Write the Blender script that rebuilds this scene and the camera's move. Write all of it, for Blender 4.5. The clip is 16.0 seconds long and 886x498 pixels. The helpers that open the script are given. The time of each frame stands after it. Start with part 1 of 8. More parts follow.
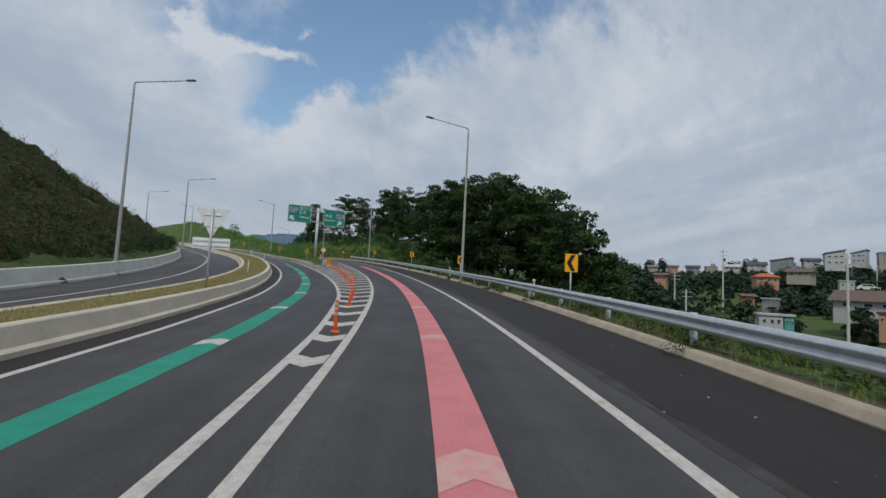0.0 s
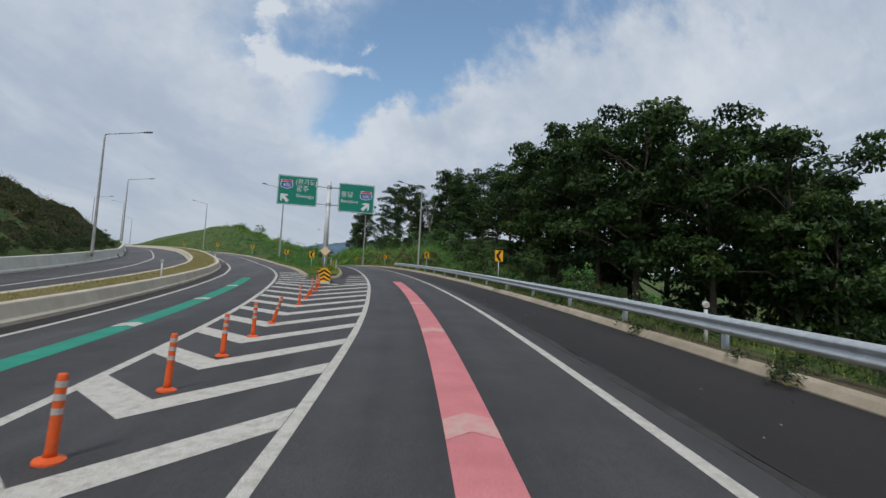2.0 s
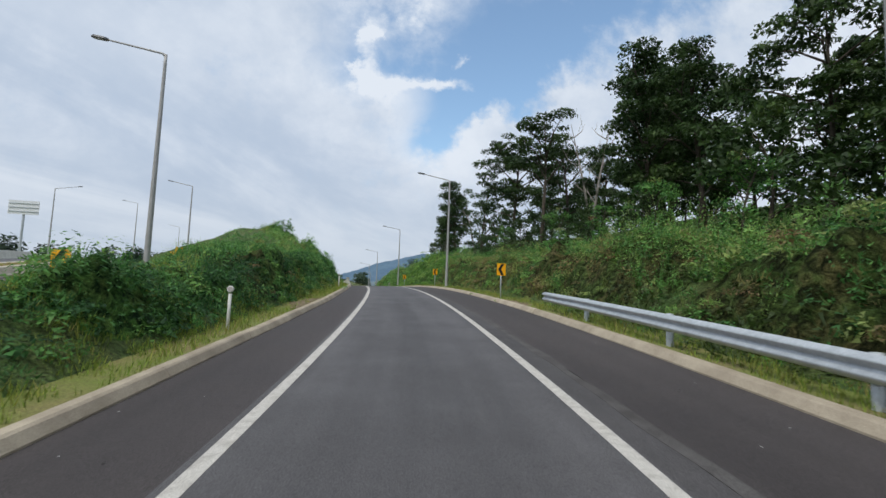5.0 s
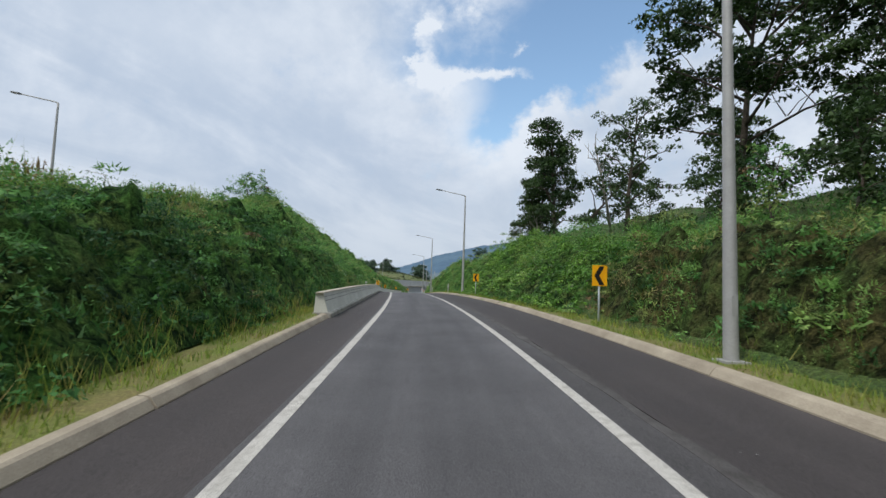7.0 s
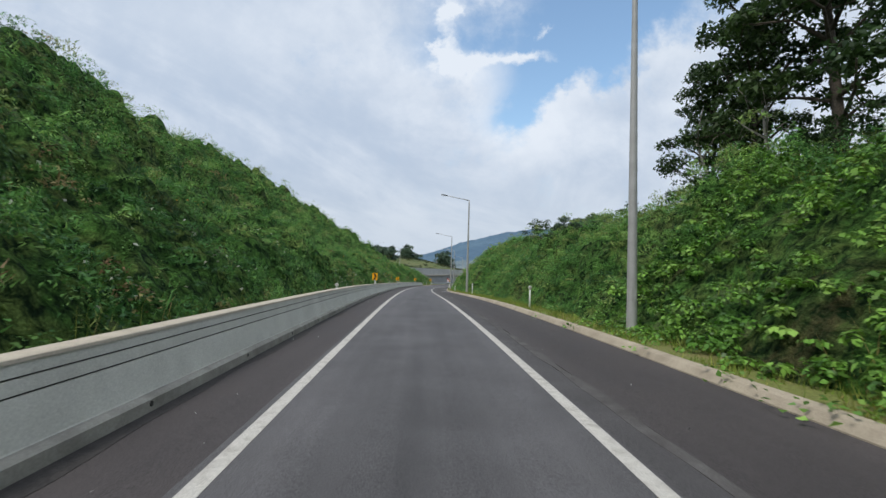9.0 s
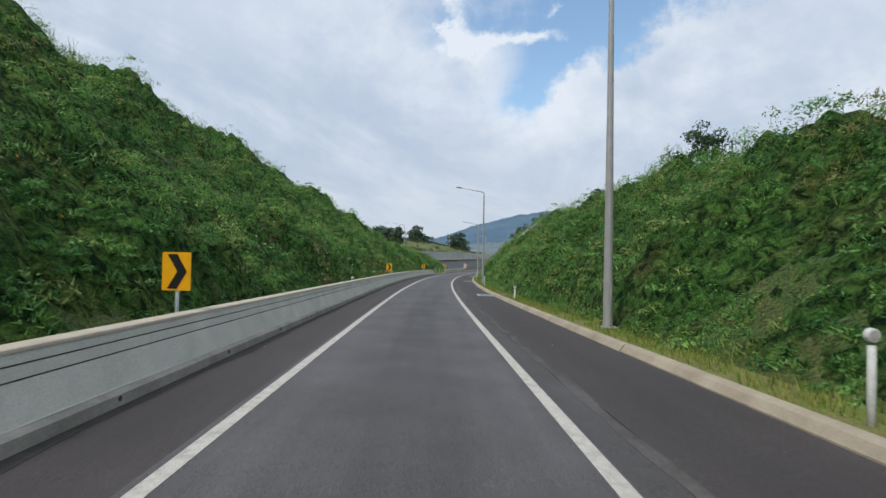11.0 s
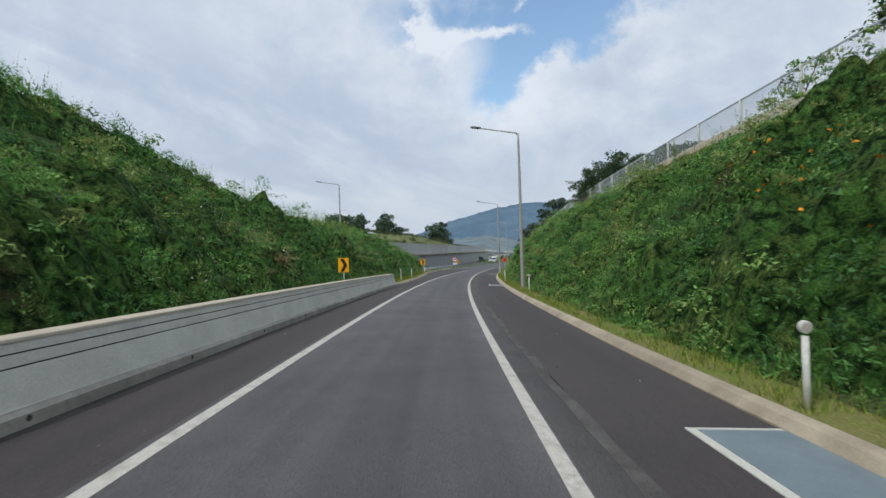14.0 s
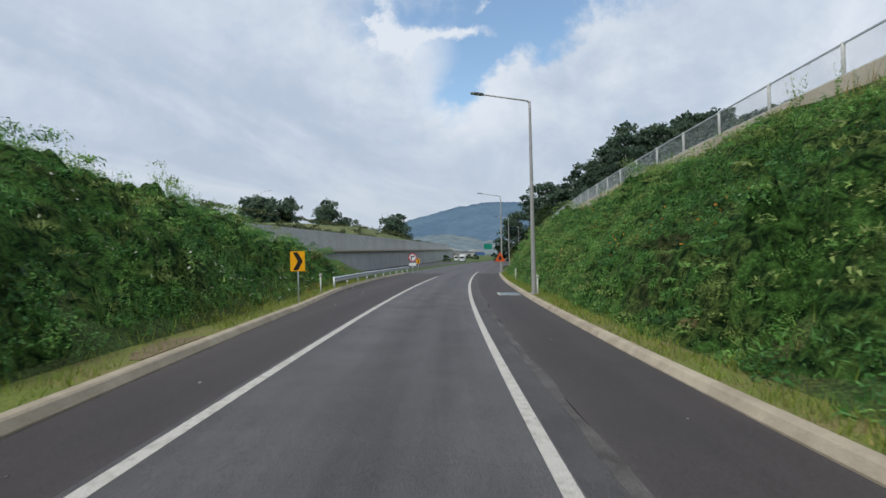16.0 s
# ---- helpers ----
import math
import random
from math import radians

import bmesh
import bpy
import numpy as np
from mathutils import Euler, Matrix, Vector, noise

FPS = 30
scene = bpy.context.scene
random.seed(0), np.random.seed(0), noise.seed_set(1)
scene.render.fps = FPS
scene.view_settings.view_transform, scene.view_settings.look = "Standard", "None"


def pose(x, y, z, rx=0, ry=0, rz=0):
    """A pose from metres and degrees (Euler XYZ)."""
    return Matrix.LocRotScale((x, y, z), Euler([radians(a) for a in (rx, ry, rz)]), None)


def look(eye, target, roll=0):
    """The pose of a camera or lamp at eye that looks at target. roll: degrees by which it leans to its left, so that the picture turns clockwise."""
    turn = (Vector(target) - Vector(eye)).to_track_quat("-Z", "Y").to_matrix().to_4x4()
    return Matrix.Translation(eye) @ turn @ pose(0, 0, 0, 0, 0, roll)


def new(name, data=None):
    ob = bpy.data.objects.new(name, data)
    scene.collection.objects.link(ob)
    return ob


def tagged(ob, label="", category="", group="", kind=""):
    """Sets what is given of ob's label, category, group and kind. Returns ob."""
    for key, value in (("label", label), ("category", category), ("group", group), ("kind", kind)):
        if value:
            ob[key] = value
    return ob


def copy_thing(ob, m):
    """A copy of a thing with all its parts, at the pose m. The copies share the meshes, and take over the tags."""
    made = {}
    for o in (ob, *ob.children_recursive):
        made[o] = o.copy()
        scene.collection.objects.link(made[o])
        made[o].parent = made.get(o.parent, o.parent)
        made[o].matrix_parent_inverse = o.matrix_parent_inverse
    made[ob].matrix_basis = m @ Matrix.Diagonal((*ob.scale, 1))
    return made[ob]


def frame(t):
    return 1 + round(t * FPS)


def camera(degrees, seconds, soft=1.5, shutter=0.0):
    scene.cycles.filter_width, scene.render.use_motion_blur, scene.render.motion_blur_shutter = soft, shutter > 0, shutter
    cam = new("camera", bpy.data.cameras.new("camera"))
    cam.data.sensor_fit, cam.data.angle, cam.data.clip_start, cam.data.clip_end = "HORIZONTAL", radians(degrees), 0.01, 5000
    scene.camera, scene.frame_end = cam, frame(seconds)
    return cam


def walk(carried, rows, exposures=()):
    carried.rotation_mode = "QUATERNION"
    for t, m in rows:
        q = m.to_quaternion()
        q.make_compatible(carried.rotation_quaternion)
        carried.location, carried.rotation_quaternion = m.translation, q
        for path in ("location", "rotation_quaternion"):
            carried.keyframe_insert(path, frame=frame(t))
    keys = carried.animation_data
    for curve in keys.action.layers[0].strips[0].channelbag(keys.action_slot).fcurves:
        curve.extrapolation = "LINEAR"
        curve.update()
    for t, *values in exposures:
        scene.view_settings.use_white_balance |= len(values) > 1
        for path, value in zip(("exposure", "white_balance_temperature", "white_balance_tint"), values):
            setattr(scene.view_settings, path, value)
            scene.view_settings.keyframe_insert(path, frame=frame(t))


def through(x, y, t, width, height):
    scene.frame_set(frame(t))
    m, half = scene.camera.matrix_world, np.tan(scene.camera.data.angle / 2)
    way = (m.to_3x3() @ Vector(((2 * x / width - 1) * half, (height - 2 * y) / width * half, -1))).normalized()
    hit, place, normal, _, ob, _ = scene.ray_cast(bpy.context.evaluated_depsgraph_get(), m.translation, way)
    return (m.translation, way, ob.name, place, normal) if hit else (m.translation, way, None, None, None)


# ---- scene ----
cam = camera(86.0, 16.0, shutter=0.05)
PATH = [
    (0.0, pose(0.005, 0.001, 1.670, 94.60, -2.94, -2.30)),
    (0.5, pose(-0.151, 8.228, 2.009, 94.78, -3.08, -0.29)),
    (1.0, pose(-0.617, 16.358, 2.409, 94.87, -3.09, 1.56)),
    (1.5, pose(-1.364, 24.407, 2.931, 94.94, -2.90, 3.36)),
    (2.0, pose(-2.342, 32.417, 3.450, 95.02, -2.69, 5.26)),
    (2.5, pose(-3.570, 40.388, 3.968, 95.07, -2.60, 7.15)),
    (3.0, pose(-5.018, 48.306, 4.517, 95.19, -2.54, 8.87)),
    (3.5, pose(-6.700, 56.168, 5.039, 95.33, -2.47, 10.71)),
    (4.0, pose(-8.664, 63.950, 5.582, 95.51, -2.33, 12.86)),
    (4.5, pose(-10.932, 71.662, 6.148, 95.60, -2.16, 15.09)),
    (5.0, pose(-13.508, 79.321, 6.720, 95.53, -1.99, 17.22)),
    (5.5, pose(-16.388, 86.945, 7.270, 95.29, -1.89, 19.24)),
    (6.0, pose(-19.559, 94.542, 7.767, 94.98, -1.89, 21.23)),
    (6.5, pose(-22.987, 102.119, 8.195, 94.64, -1.91, 22.96)),
    (7.0, pose(-26.662, 109.625, 8.551, 94.29, -1.96, 24.49)),
    (7.5, pose(-30.507, 117.053, 8.798, 93.91, -1.91, 25.53)),
    (8.0, pose(-34.435, 124.498, 8.953, 93.55, -1.87, 26.09)),
    (8.5, pose(-38.491, 132.004, 9.071, 93.17, -1.80, 26.65)),
    (9.0, pose(-42.688, 139.593, 9.160, 92.68, -1.67, 27.35)),
    (9.5, pose(-47.006, 147.264, 9.197, 92.11, -1.55, 27.98)),
    (10.0, pose(-51.437, 155.006, 9.158, 91.55, -1.42, 28.43)),
    (10.5, pose(-55.960, 162.817, 9.036, 91.08, -1.24, 28.68)),
    (11.0, pose(-60.542, 170.705, 8.838, 90.75, -0.94, 28.70)),
    (11.5, pose(-65.145, 178.695, 8.582, 90.53, -0.51, 28.53)),
    (12.0, pose(-69.752, 186.827, 8.321, 90.39, 0.03, 28.22)),
    (12.5, pose(-74.349, 195.149, 8.101, 90.34, 0.61, 27.84)),
    (13.0, pose(-78.950, 203.692, 7.872, 90.34, 1.15, 27.37)),
    (13.5, pose(-83.531, 212.482, 7.644, 90.34, 1.57, 26.82)),
    (14.0, pose(-88.059, 221.537, 7.415, 90.37, 1.84, 26.10)),
    (14.5, pose(-92.543, 230.851, 7.171, 90.37, 1.97, 25.32)),
    (15.0, pose(-96.957, 240.402, 6.919, 90.24, 1.92, 24.41)),
    (15.5, pose(-101.285, 250.176, 6.722, 90.19, 1.78, 23.21)),
    (16.0, pose(-105.473, 260.193, 6.508, 90.16, 1.35, 21.35)),
]
EXPOSURES = ((0.0, -0.40), (1.5, -0.32), (2.5, -0.15), (3.2, 0.0), (5.5, 0.06), (9.0, 0.1), (12.5, 0.06), (16.0, 0.0))
walk(cam, PATH, EXPOSURES)

# ---------------------------------------------------------------- sky, sun, exposure
SUN_AZIMUTH, SUN_HEIGHT = -162.0, 53.0            # degrees: clockwise from +y, and over the horizon


def make_world():
    w = bpy.data.worlds.new("sky")
    scene.world = w
    w.use_nodes = True
    nt = w.node_tree
    nt.nodes.clear()
    N, L = nt.nodes.new, nt.links.new

    def math_node(op, a, b=None, c=None, clamp=False):
        n = N("ShaderNodeMath")
        n.operation, n.use_clamp = op, clamp
        for i, v in enumerate((a, b, c)):
            if v is None:
                continue
            if isinstance(v, (int, float)):
                n.inputs[i].default_value = v
            else:
                L(v, n.inputs[i])
        return n.outputs[0]

    def mix(fac, a, b):
        n = N("ShaderNodeMix")
        n.data_type = "RGBA"
        if isinstance(fac, (int, float)):
            n.inputs[0].default_value = fac
        else:
            L(fac, n.inputs[0])
        for i, v in ((6, a), (7, b)):
            if isinstance(v, tuple):
                n.inputs[i].default_value = (*v, 1)
            else:
                L(v, n.inputs[i])
        return n.outputs[2]

    def smoothstep(v, lo, hi):
        n = N("ShaderNodeMapRange")
        n.interpolation_type = "SMOOTHSTEP"
        L(v, n.inputs[0])
        n.inputs[1].default_value, n.inputs[2].default_value = lo, hi
        return n.outputs[0]

    sky = N("ShaderNodeTexSky")
    sky.sky_type = "NISHITA"
    sky.sun_disc = False
    sky.sun_elevation, sky.sun_rotation = radians(SUN_HEIGHT), radians(SUN_AZIMUTH)
    sky.air_density, sky.dust_density, sky.ozone_density = 1.2, 1.5, 2.0
    co = N("ShaderNodeTexCoord")
    sep = N("ShaderNodeSeparateXYZ")
    L(co.outputs["Generated"], sep.inputs[0])
    x, y, z = sep.outputs
    # the cloud layer is a flat ceiling: its place overhead is the direction over its height
    lift = math_node("ADD", math_node("MAXIMUM", z, 0.0), 0.1)
    u, v = math_node("DIVIDE", x, lift), math_node("DIVIDE", y, lift)
    # the streaks run away from the road's way and draw together at the horizon
    turn = radians(97)
    a = math_node("ADD", math_node("MULTIPLY", u, math.cos(turn)), math_node("MULTIPLY", v, math.sin(turn)))
    b = math_node("SUBTRACT", math_node("MULTIPLY", v, math.cos(turn)), math_node("MULTIPLY", u, math.sin(turn)))

    def field(sa, sb, scale, detail, rough, seed, distortion=0.0):
        com = N("ShaderNodeCombineXYZ")
        L(math_node("MULTIPLY", a, sa), com.inputs[0])
        L(math_node("MULTIPLY", b, sb), com.inputs[1])
        com.inputs[2].default_value = seed
        n = N("ShaderNodeTexNoise")
        L(com.outputs[0], n.inputs["Vector"])
        n.inputs["Scale"].default_value, n.inputs["Detail"].default_value = scale, detail
        n.inputs["Roughness"].default_value, n.inputs["Distortion"].default_value = rough, distortion
        return n.outputs[0]

    # upright picture plane of the sky above the road's far end: p to the right, q up
    ahead = math_node("MAXIMUM", math_node("ADD", math_node("MULTIPLY", x, -math.sin(SKY_WAY)), math_node("MULTIPLY", y, math.cos(SKY_WAY))), 0.02)
    p0 = math_node("DIVIDE", math_node("ADD", math_node("MULTIPLY", x, math.cos(SKY_WAY)), math_node("MULTIPLY", y, math.sin(SKY_WAY))), ahead)
    q0 = math_node("DIVIDE", z, ahead)
    com = N("ShaderNodeCombineXYZ")
    L(p0, com.inputs[0])
    L(q0, com.inputs[1])

    def curl(scale, detail, rough):
        n = N("ShaderNodeTexNoise")
        L(com.outputs[0], n.inputs["Vector"])
        n.inputs["Scale"].default_value, n.inputs["Detail"].default_value, n.inputs["Roughness"].default_value = scale, detail, rough
        return n

    fray = curl(9.0, 8, 0.62)
    shred = curl(24.0, 6, 0.6)
    wide = curl(3.2, 4, 0.5)
    sc = N("ShaderNodeSeparateColor")
    L(fray.outputs["Color"], sc.inputs[0])
    p = math_node("ADD", p0, math_node("MULTIPLY", math_node("SUBTRACT", sc.outputs[0], 0.5), 0.20))
    q = math_node("ADD", q0, math_node("MULTIPLY", math_node("SUBTRACT", sc.outputs[1], 0.5), 0.12))

    def blob(cp, cq, tilt, rp, rq, weight):
        dp, dq = math_node("SUBTRACT", p, cp), math_node("SUBTRACT", q, cq)
        c, e = math.cos(radians(tilt)), math.sin(radians(tilt))
        i = math_node("ADD", math_node("MULTIPLY", dp, c / rp), math_node("MULTIPLY", dq, e / rp))
        j = math_node("SUBTRACT", math_node("MULTIPLY", dq, c / rq), math_node("MULTIPLY", dp, e / rq))
        d2 = math_node("ADD", math_node("MULTIPLY", i, i), math_node("MULTIPLY", j, j))
        return math_node("MULTIPLY", math_node("POWER", 2.718, math_node("MULTIPLY", d2, -1.0)), weight)

    def total(blobs):
        t = None
        for k in blobs:
            g = blob(*k)
            t = g if t is None else math_node("ADD", t, g)
        return t

    veil = field(0.45, 1.0, 1.1, 7, 0.58, 3.1, 0.3)
    grey = field(0.42, 1.0, 0.95, 7, 0.58, 11.3, 0.4)
    gap = total(GAPS)
    wisp = total(WISPS)
    cover = math_node("SUBTRACT", 0.80, math_node("MULTIPLY", gap, 0.78))
    cover = math_node("ADD", cover, math_node("MULTIPLY", math_node("SUBTRACT", fray.outputs[0], 0.5), 1.0))
    cover = math_node("ADD", cover, math_node("MULTIPLY", math_node("SUBTRACT", wide.outputs[0], 0.5), 0.7))
    cover = math_node("ADD", cover, math_node("MULTIPLY", math_node("SUBTRACT", veil, 0.5), 0.5))
    mask = math_node("MINIMUM", math_node("ADD", smoothstep(cover, 0.08, 0.72), smoothstep(math_node("ADD", math_node("ADD", wisp, math_node("MULTIPLY", math_node("SUBTRACT", fray.outputs[0], 0.5), 0.9)), math_node("MULTIPLY", math_node("SUBTRACT", shred.outputs[0], 0.5), 1.1)), 0.25, 1.25)), 1.0)
    shade = smoothstep(math_node("ADD", math_node("MULTIPLY", grey, 0.8), math_node("MULTIPLY", fray.outputs[0], 0.22)), 0.36, 0.66)
    shade = math_node("MINIMUM", math_node("ADD", shade, math_node("MULTIPLY", math_node("ADD", wisp, total(THIN_CLOUD)), 0.6)), 1.25)
    cloud = mix(shade, (0.46, 0.55, 0.685), (0.73, 0.79, 0.875))
    blue = N("ShaderNodeMix")
    blue.data_type, blue.blend_type = "RGBA", "MULTIPLY"
    blue.inputs[0].default_value = 1
    L(sky.outputs[0], blue.inputs[6])
    blue.inputs[7].default_value = (0.18, 0.19, 0.185, 1)
    col = mix(mask, blue.outputs[2], cloud)
    haze = smoothstep(z, 0.30, 0.0)
    col = mix(math_node("MULTIPLY", haze, 0.75), col, (0.50, 0.575, 0.67))
    bg = N("ShaderNodeBackground")
    L(col, bg.inputs[0])
    bg.inputs[1].default_value = 1.0
    out = N("ShaderNodeOutputWorld")
    L(bg.outputs[0], out.inputs[0])


SKY_WAY = radians(23)
THIN_CLOUD = ((1.15, 0.62, 18, 0.62, 0.24, 1.0), (0.55, 0.42, 20, 0.3, 0.10, -0.05), (0.24, 0.36, 20, 0.17, 0.12, -0.55), (-0.55, 0.52, -12, 0.5, 0.09, 0.6))
# openings in the cloud, and the bright shreds that hang in them: place, tilt, reach along and across, weight
GAPS = ((0.36, 0.64, 8, 0.34, 0.11, 0.95), (0.16, 0.46, 48, 0.17, 0.065, 1.05), (-0.02, 0.49, 0, 0.17, 0.09, 0.75), (0.30, 0.50, 20, 0.12, 0.05, 0.55),
        (0.07, 0.34, 30, 0.06, 0.03, 0.5), (0.55, 0.85, 0, 0.5, 0.13, 0.8), (-0.12, 0.62, 0, 0.1, 0.05, 0.35))
WISPS = ((-0.10, 0.50, 70, 0.055, 0.034, 0.9), (-0.05, 0.445, -35, 0.06, 0.030, 0.9), (0.025, 0.448, 5, 0.065, 0.020, 0.9), (0.10, 0.462, 14, 0.055, 0.014, 0.9),
         (0.119, 0.523, 0, 0.020, 0.015, 0.8), (-0.077, 0.556, 0, 0.022, 0.018, 0.8), (0.0, 0.61, 10, 0.11, 0.045, 0.62), (0.25, 0.40, 20, 0.10, 0.028, 0.5), (0.38, 0.455, 20, 0.08, 0.025, 0.45), (0.14, 0.315, 10, 0.13, 0.05, 0.4))
make_world()
sun_data = bpy.data.lights.new("sun", "SUN")
sun_data.energy, sun_data.angle, sun_data.color = 2.0, radians(11), (1.0, 0.97, 0.91)
sun = new("sun", sun_data)
sun.matrix_world = look((0, 0, 60), (-60 * math.sin(radians(SUN_AZIMUTH)) * math.cos(radians(SUN_HEIGHT)), -60 * math.cos(radians(SUN_AZIMUTH)) * math.cos(radians(SUN_HEIGHT)), 60 - 60 * math.sin(radians(SUN_HEIGHT))))

# ---------------------------------------------------------------- materials
def material(name, colour, rough=0.8, metal=0.0, vary=0.25, scale=3.0, fine=60.0, bump=0.0, second=None, patch=0.5, per_object=0.0, spec=0.35, fine_vary=0.15):
    """A surface with large patches between two colours, a fine grain, and a fine relief."""
    m = bpy.data.materials.new(name)
    m.use_nodes = True
    nt = m.node_tree
    N, L = nt.nodes.new, nt.links.new
    p = nt.nodes["Principled BSDF"]
    p.inputs["Metallic"].default_value = metal
    p.inputs["Specular IOR Level"].default_value = spec
    geo = N("ShaderNodeNewGeometry")
    big, small = N("ShaderNodeTexNoise"), N("ShaderNodeTexNoise")
    for n, s, d in ((big, scale, 5), (small, fine, 3)):
        L(geo.outputs["Position"], n.inputs["Vector"])
        n.inputs["Scale"].default_value, n.inputs["Detail"].default_value, n.inputs["Roughness"].default_value = s, d, 0.6
    if second is None:
        second = tuple(c * (1 - vary) for c in colour)
    r = N("ShaderNodeMapRange")
    L(big.outputs[0], r.inputs[0])
    r.inputs[1].default_value, r.inputs[2].default_value = patch - 0.17, patch + 0.17
    mx = N("ShaderNodeMix")
    mx.data_type = "RGBA"
    L(r.outputs[0], mx.inputs[0])
    mx.inputs[6].default_value, mx.inputs[7].default_value = (*colour, 1), (*second, 1)
    gr = N("ShaderNodeMapRange")
    L(small.outputs[0], gr.inputs[0])
    gr.inputs[1].default_value, gr.inputs[2].default_value = 0.3, 0.7
    gr.inputs[3].default_value, gr.inputs[4].default_value = 1 - fine_vary, 1 + fine_vary
    last = mx.outputs[2]
    mul = N("ShaderNodeVectorMath")
    mul.operation = "SCALE"
    L(last, mul.inputs[0])
    L(gr.outputs[0], mul.inputs["Scale"])
    last = mul.outputs[0]
    if per_object:
        info = N("ShaderNodeObjectInfo")
        pr = N("ShaderNodeMapRange")
        L(info.outputs["Random"], pr.inputs[0])
        pr.inputs[3].default_value, pr.inputs[4].default_value = 1 - per_object, 1 + per_object
        m2 = N("ShaderNodeVectorMath")
        m2.operation = "SCALE"
        L(last, m2.inputs[0])
        L(pr.outputs[0], m2.inputs["Scale"])
        last = m2.outputs[0]
    L(last, p.inputs["Base Color"])
    rr = N("ShaderNodeMapRange")
    L(big.outputs[0], rr.inputs[0])
    rr.inputs[3].default_value, rr.inputs[4].default_value = max(0.03, rough - 0.1), min(1, rough + 0.1)
    L(rr.outputs[0], p.inputs["Roughness"])
    if bump:
        bp = N("ShaderNodeBump")
        bp.inputs["Strength"].default_value, bp.inputs["Distance"].default_value = 1.0, bump
        L(small.outputs[0], bp.inputs["Height"])
        L(bp.outputs[0], p.inputs["Normal"])
    return m


def leaf_bed(name, dark, light, other, dull):
    """A closed cover of small-leaved weeds: tufts a hand or two wide, three kinds of plant in drifts, the low gaps
    coloured dark as if shaded.
    """
    m = bpy.data.materials.new(name)
    m.use_nodes = True
    nt = m.node_tree
    N, L = nt.nodes.new, nt.links.new
    b = nt.nodes["Principled BSDF"]
    geo = N("ShaderNodeNewGeometry")

    def grain(scale, detail, rough=0.6, distort=0.0):
        n = N("ShaderNodeTexNoise")
        L(geo.outputs["Position"], n.inputs["Vector"])
        n.inputs["Scale"].default_value, n.inputs["Detail"].default_value = scale, detail
        n.inputs["Roughness"].default_value, n.inputs["Distortion"].default_value = rough, distort
        return n.outputs[0]

    def reach(value_in, lo, hi, out_lo=0.0, out_hi=1.0):
        r = N("ShaderNodeMapRange")
        L(value_in, r.inputs[0])
        for i, v in enumerate((lo, hi, out_lo, out_hi)):
            r.inputs[i + 1].default_value = v
        return r.outputs[0]

    def mix(fac, one, two):
        mx = N("ShaderNodeMix")
        mx.data_type = "RGBA"
        L(fac, mx.inputs[0])
        for socket, c in ((mx.inputs[6], one), (mx.inputs[7], two)):
            if isinstance(c, tuple):
                socket.default_value = (*c, 1)
            else:
                L(c, socket)
        return mx.outputs[2]

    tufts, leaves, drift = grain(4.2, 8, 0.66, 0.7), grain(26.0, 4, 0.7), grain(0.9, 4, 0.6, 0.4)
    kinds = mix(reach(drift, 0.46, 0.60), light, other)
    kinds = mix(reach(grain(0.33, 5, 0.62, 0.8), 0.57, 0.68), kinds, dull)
    # colour darkens where the relief sinks, painting in the shade between tufts
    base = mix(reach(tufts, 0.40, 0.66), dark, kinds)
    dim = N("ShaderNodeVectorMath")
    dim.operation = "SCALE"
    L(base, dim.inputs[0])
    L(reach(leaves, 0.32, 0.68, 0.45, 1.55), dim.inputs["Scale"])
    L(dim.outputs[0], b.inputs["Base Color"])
    b.inputs["Roughness"].default_value = 0.8
    b.inputs["Specular IOR Level"].default_value = 0.05
    add = N("ShaderNodeMath")
    add.operation = "MULTIPLY_ADD"
    L(leaves, add.inputs[0])
    add.inputs[1].default_value = 0.22
    L(tufts, add.inputs[2])
    bump = N("ShaderNodeBump")
    bump.inputs["Strength"].default_value, bump.inputs["Distance"].default_value = 1.0, 0.40
    L(add.outputs[0], bump.inputs["Height"])
    L(bump.outputs[0], b.inputs["Normal"])
    return m


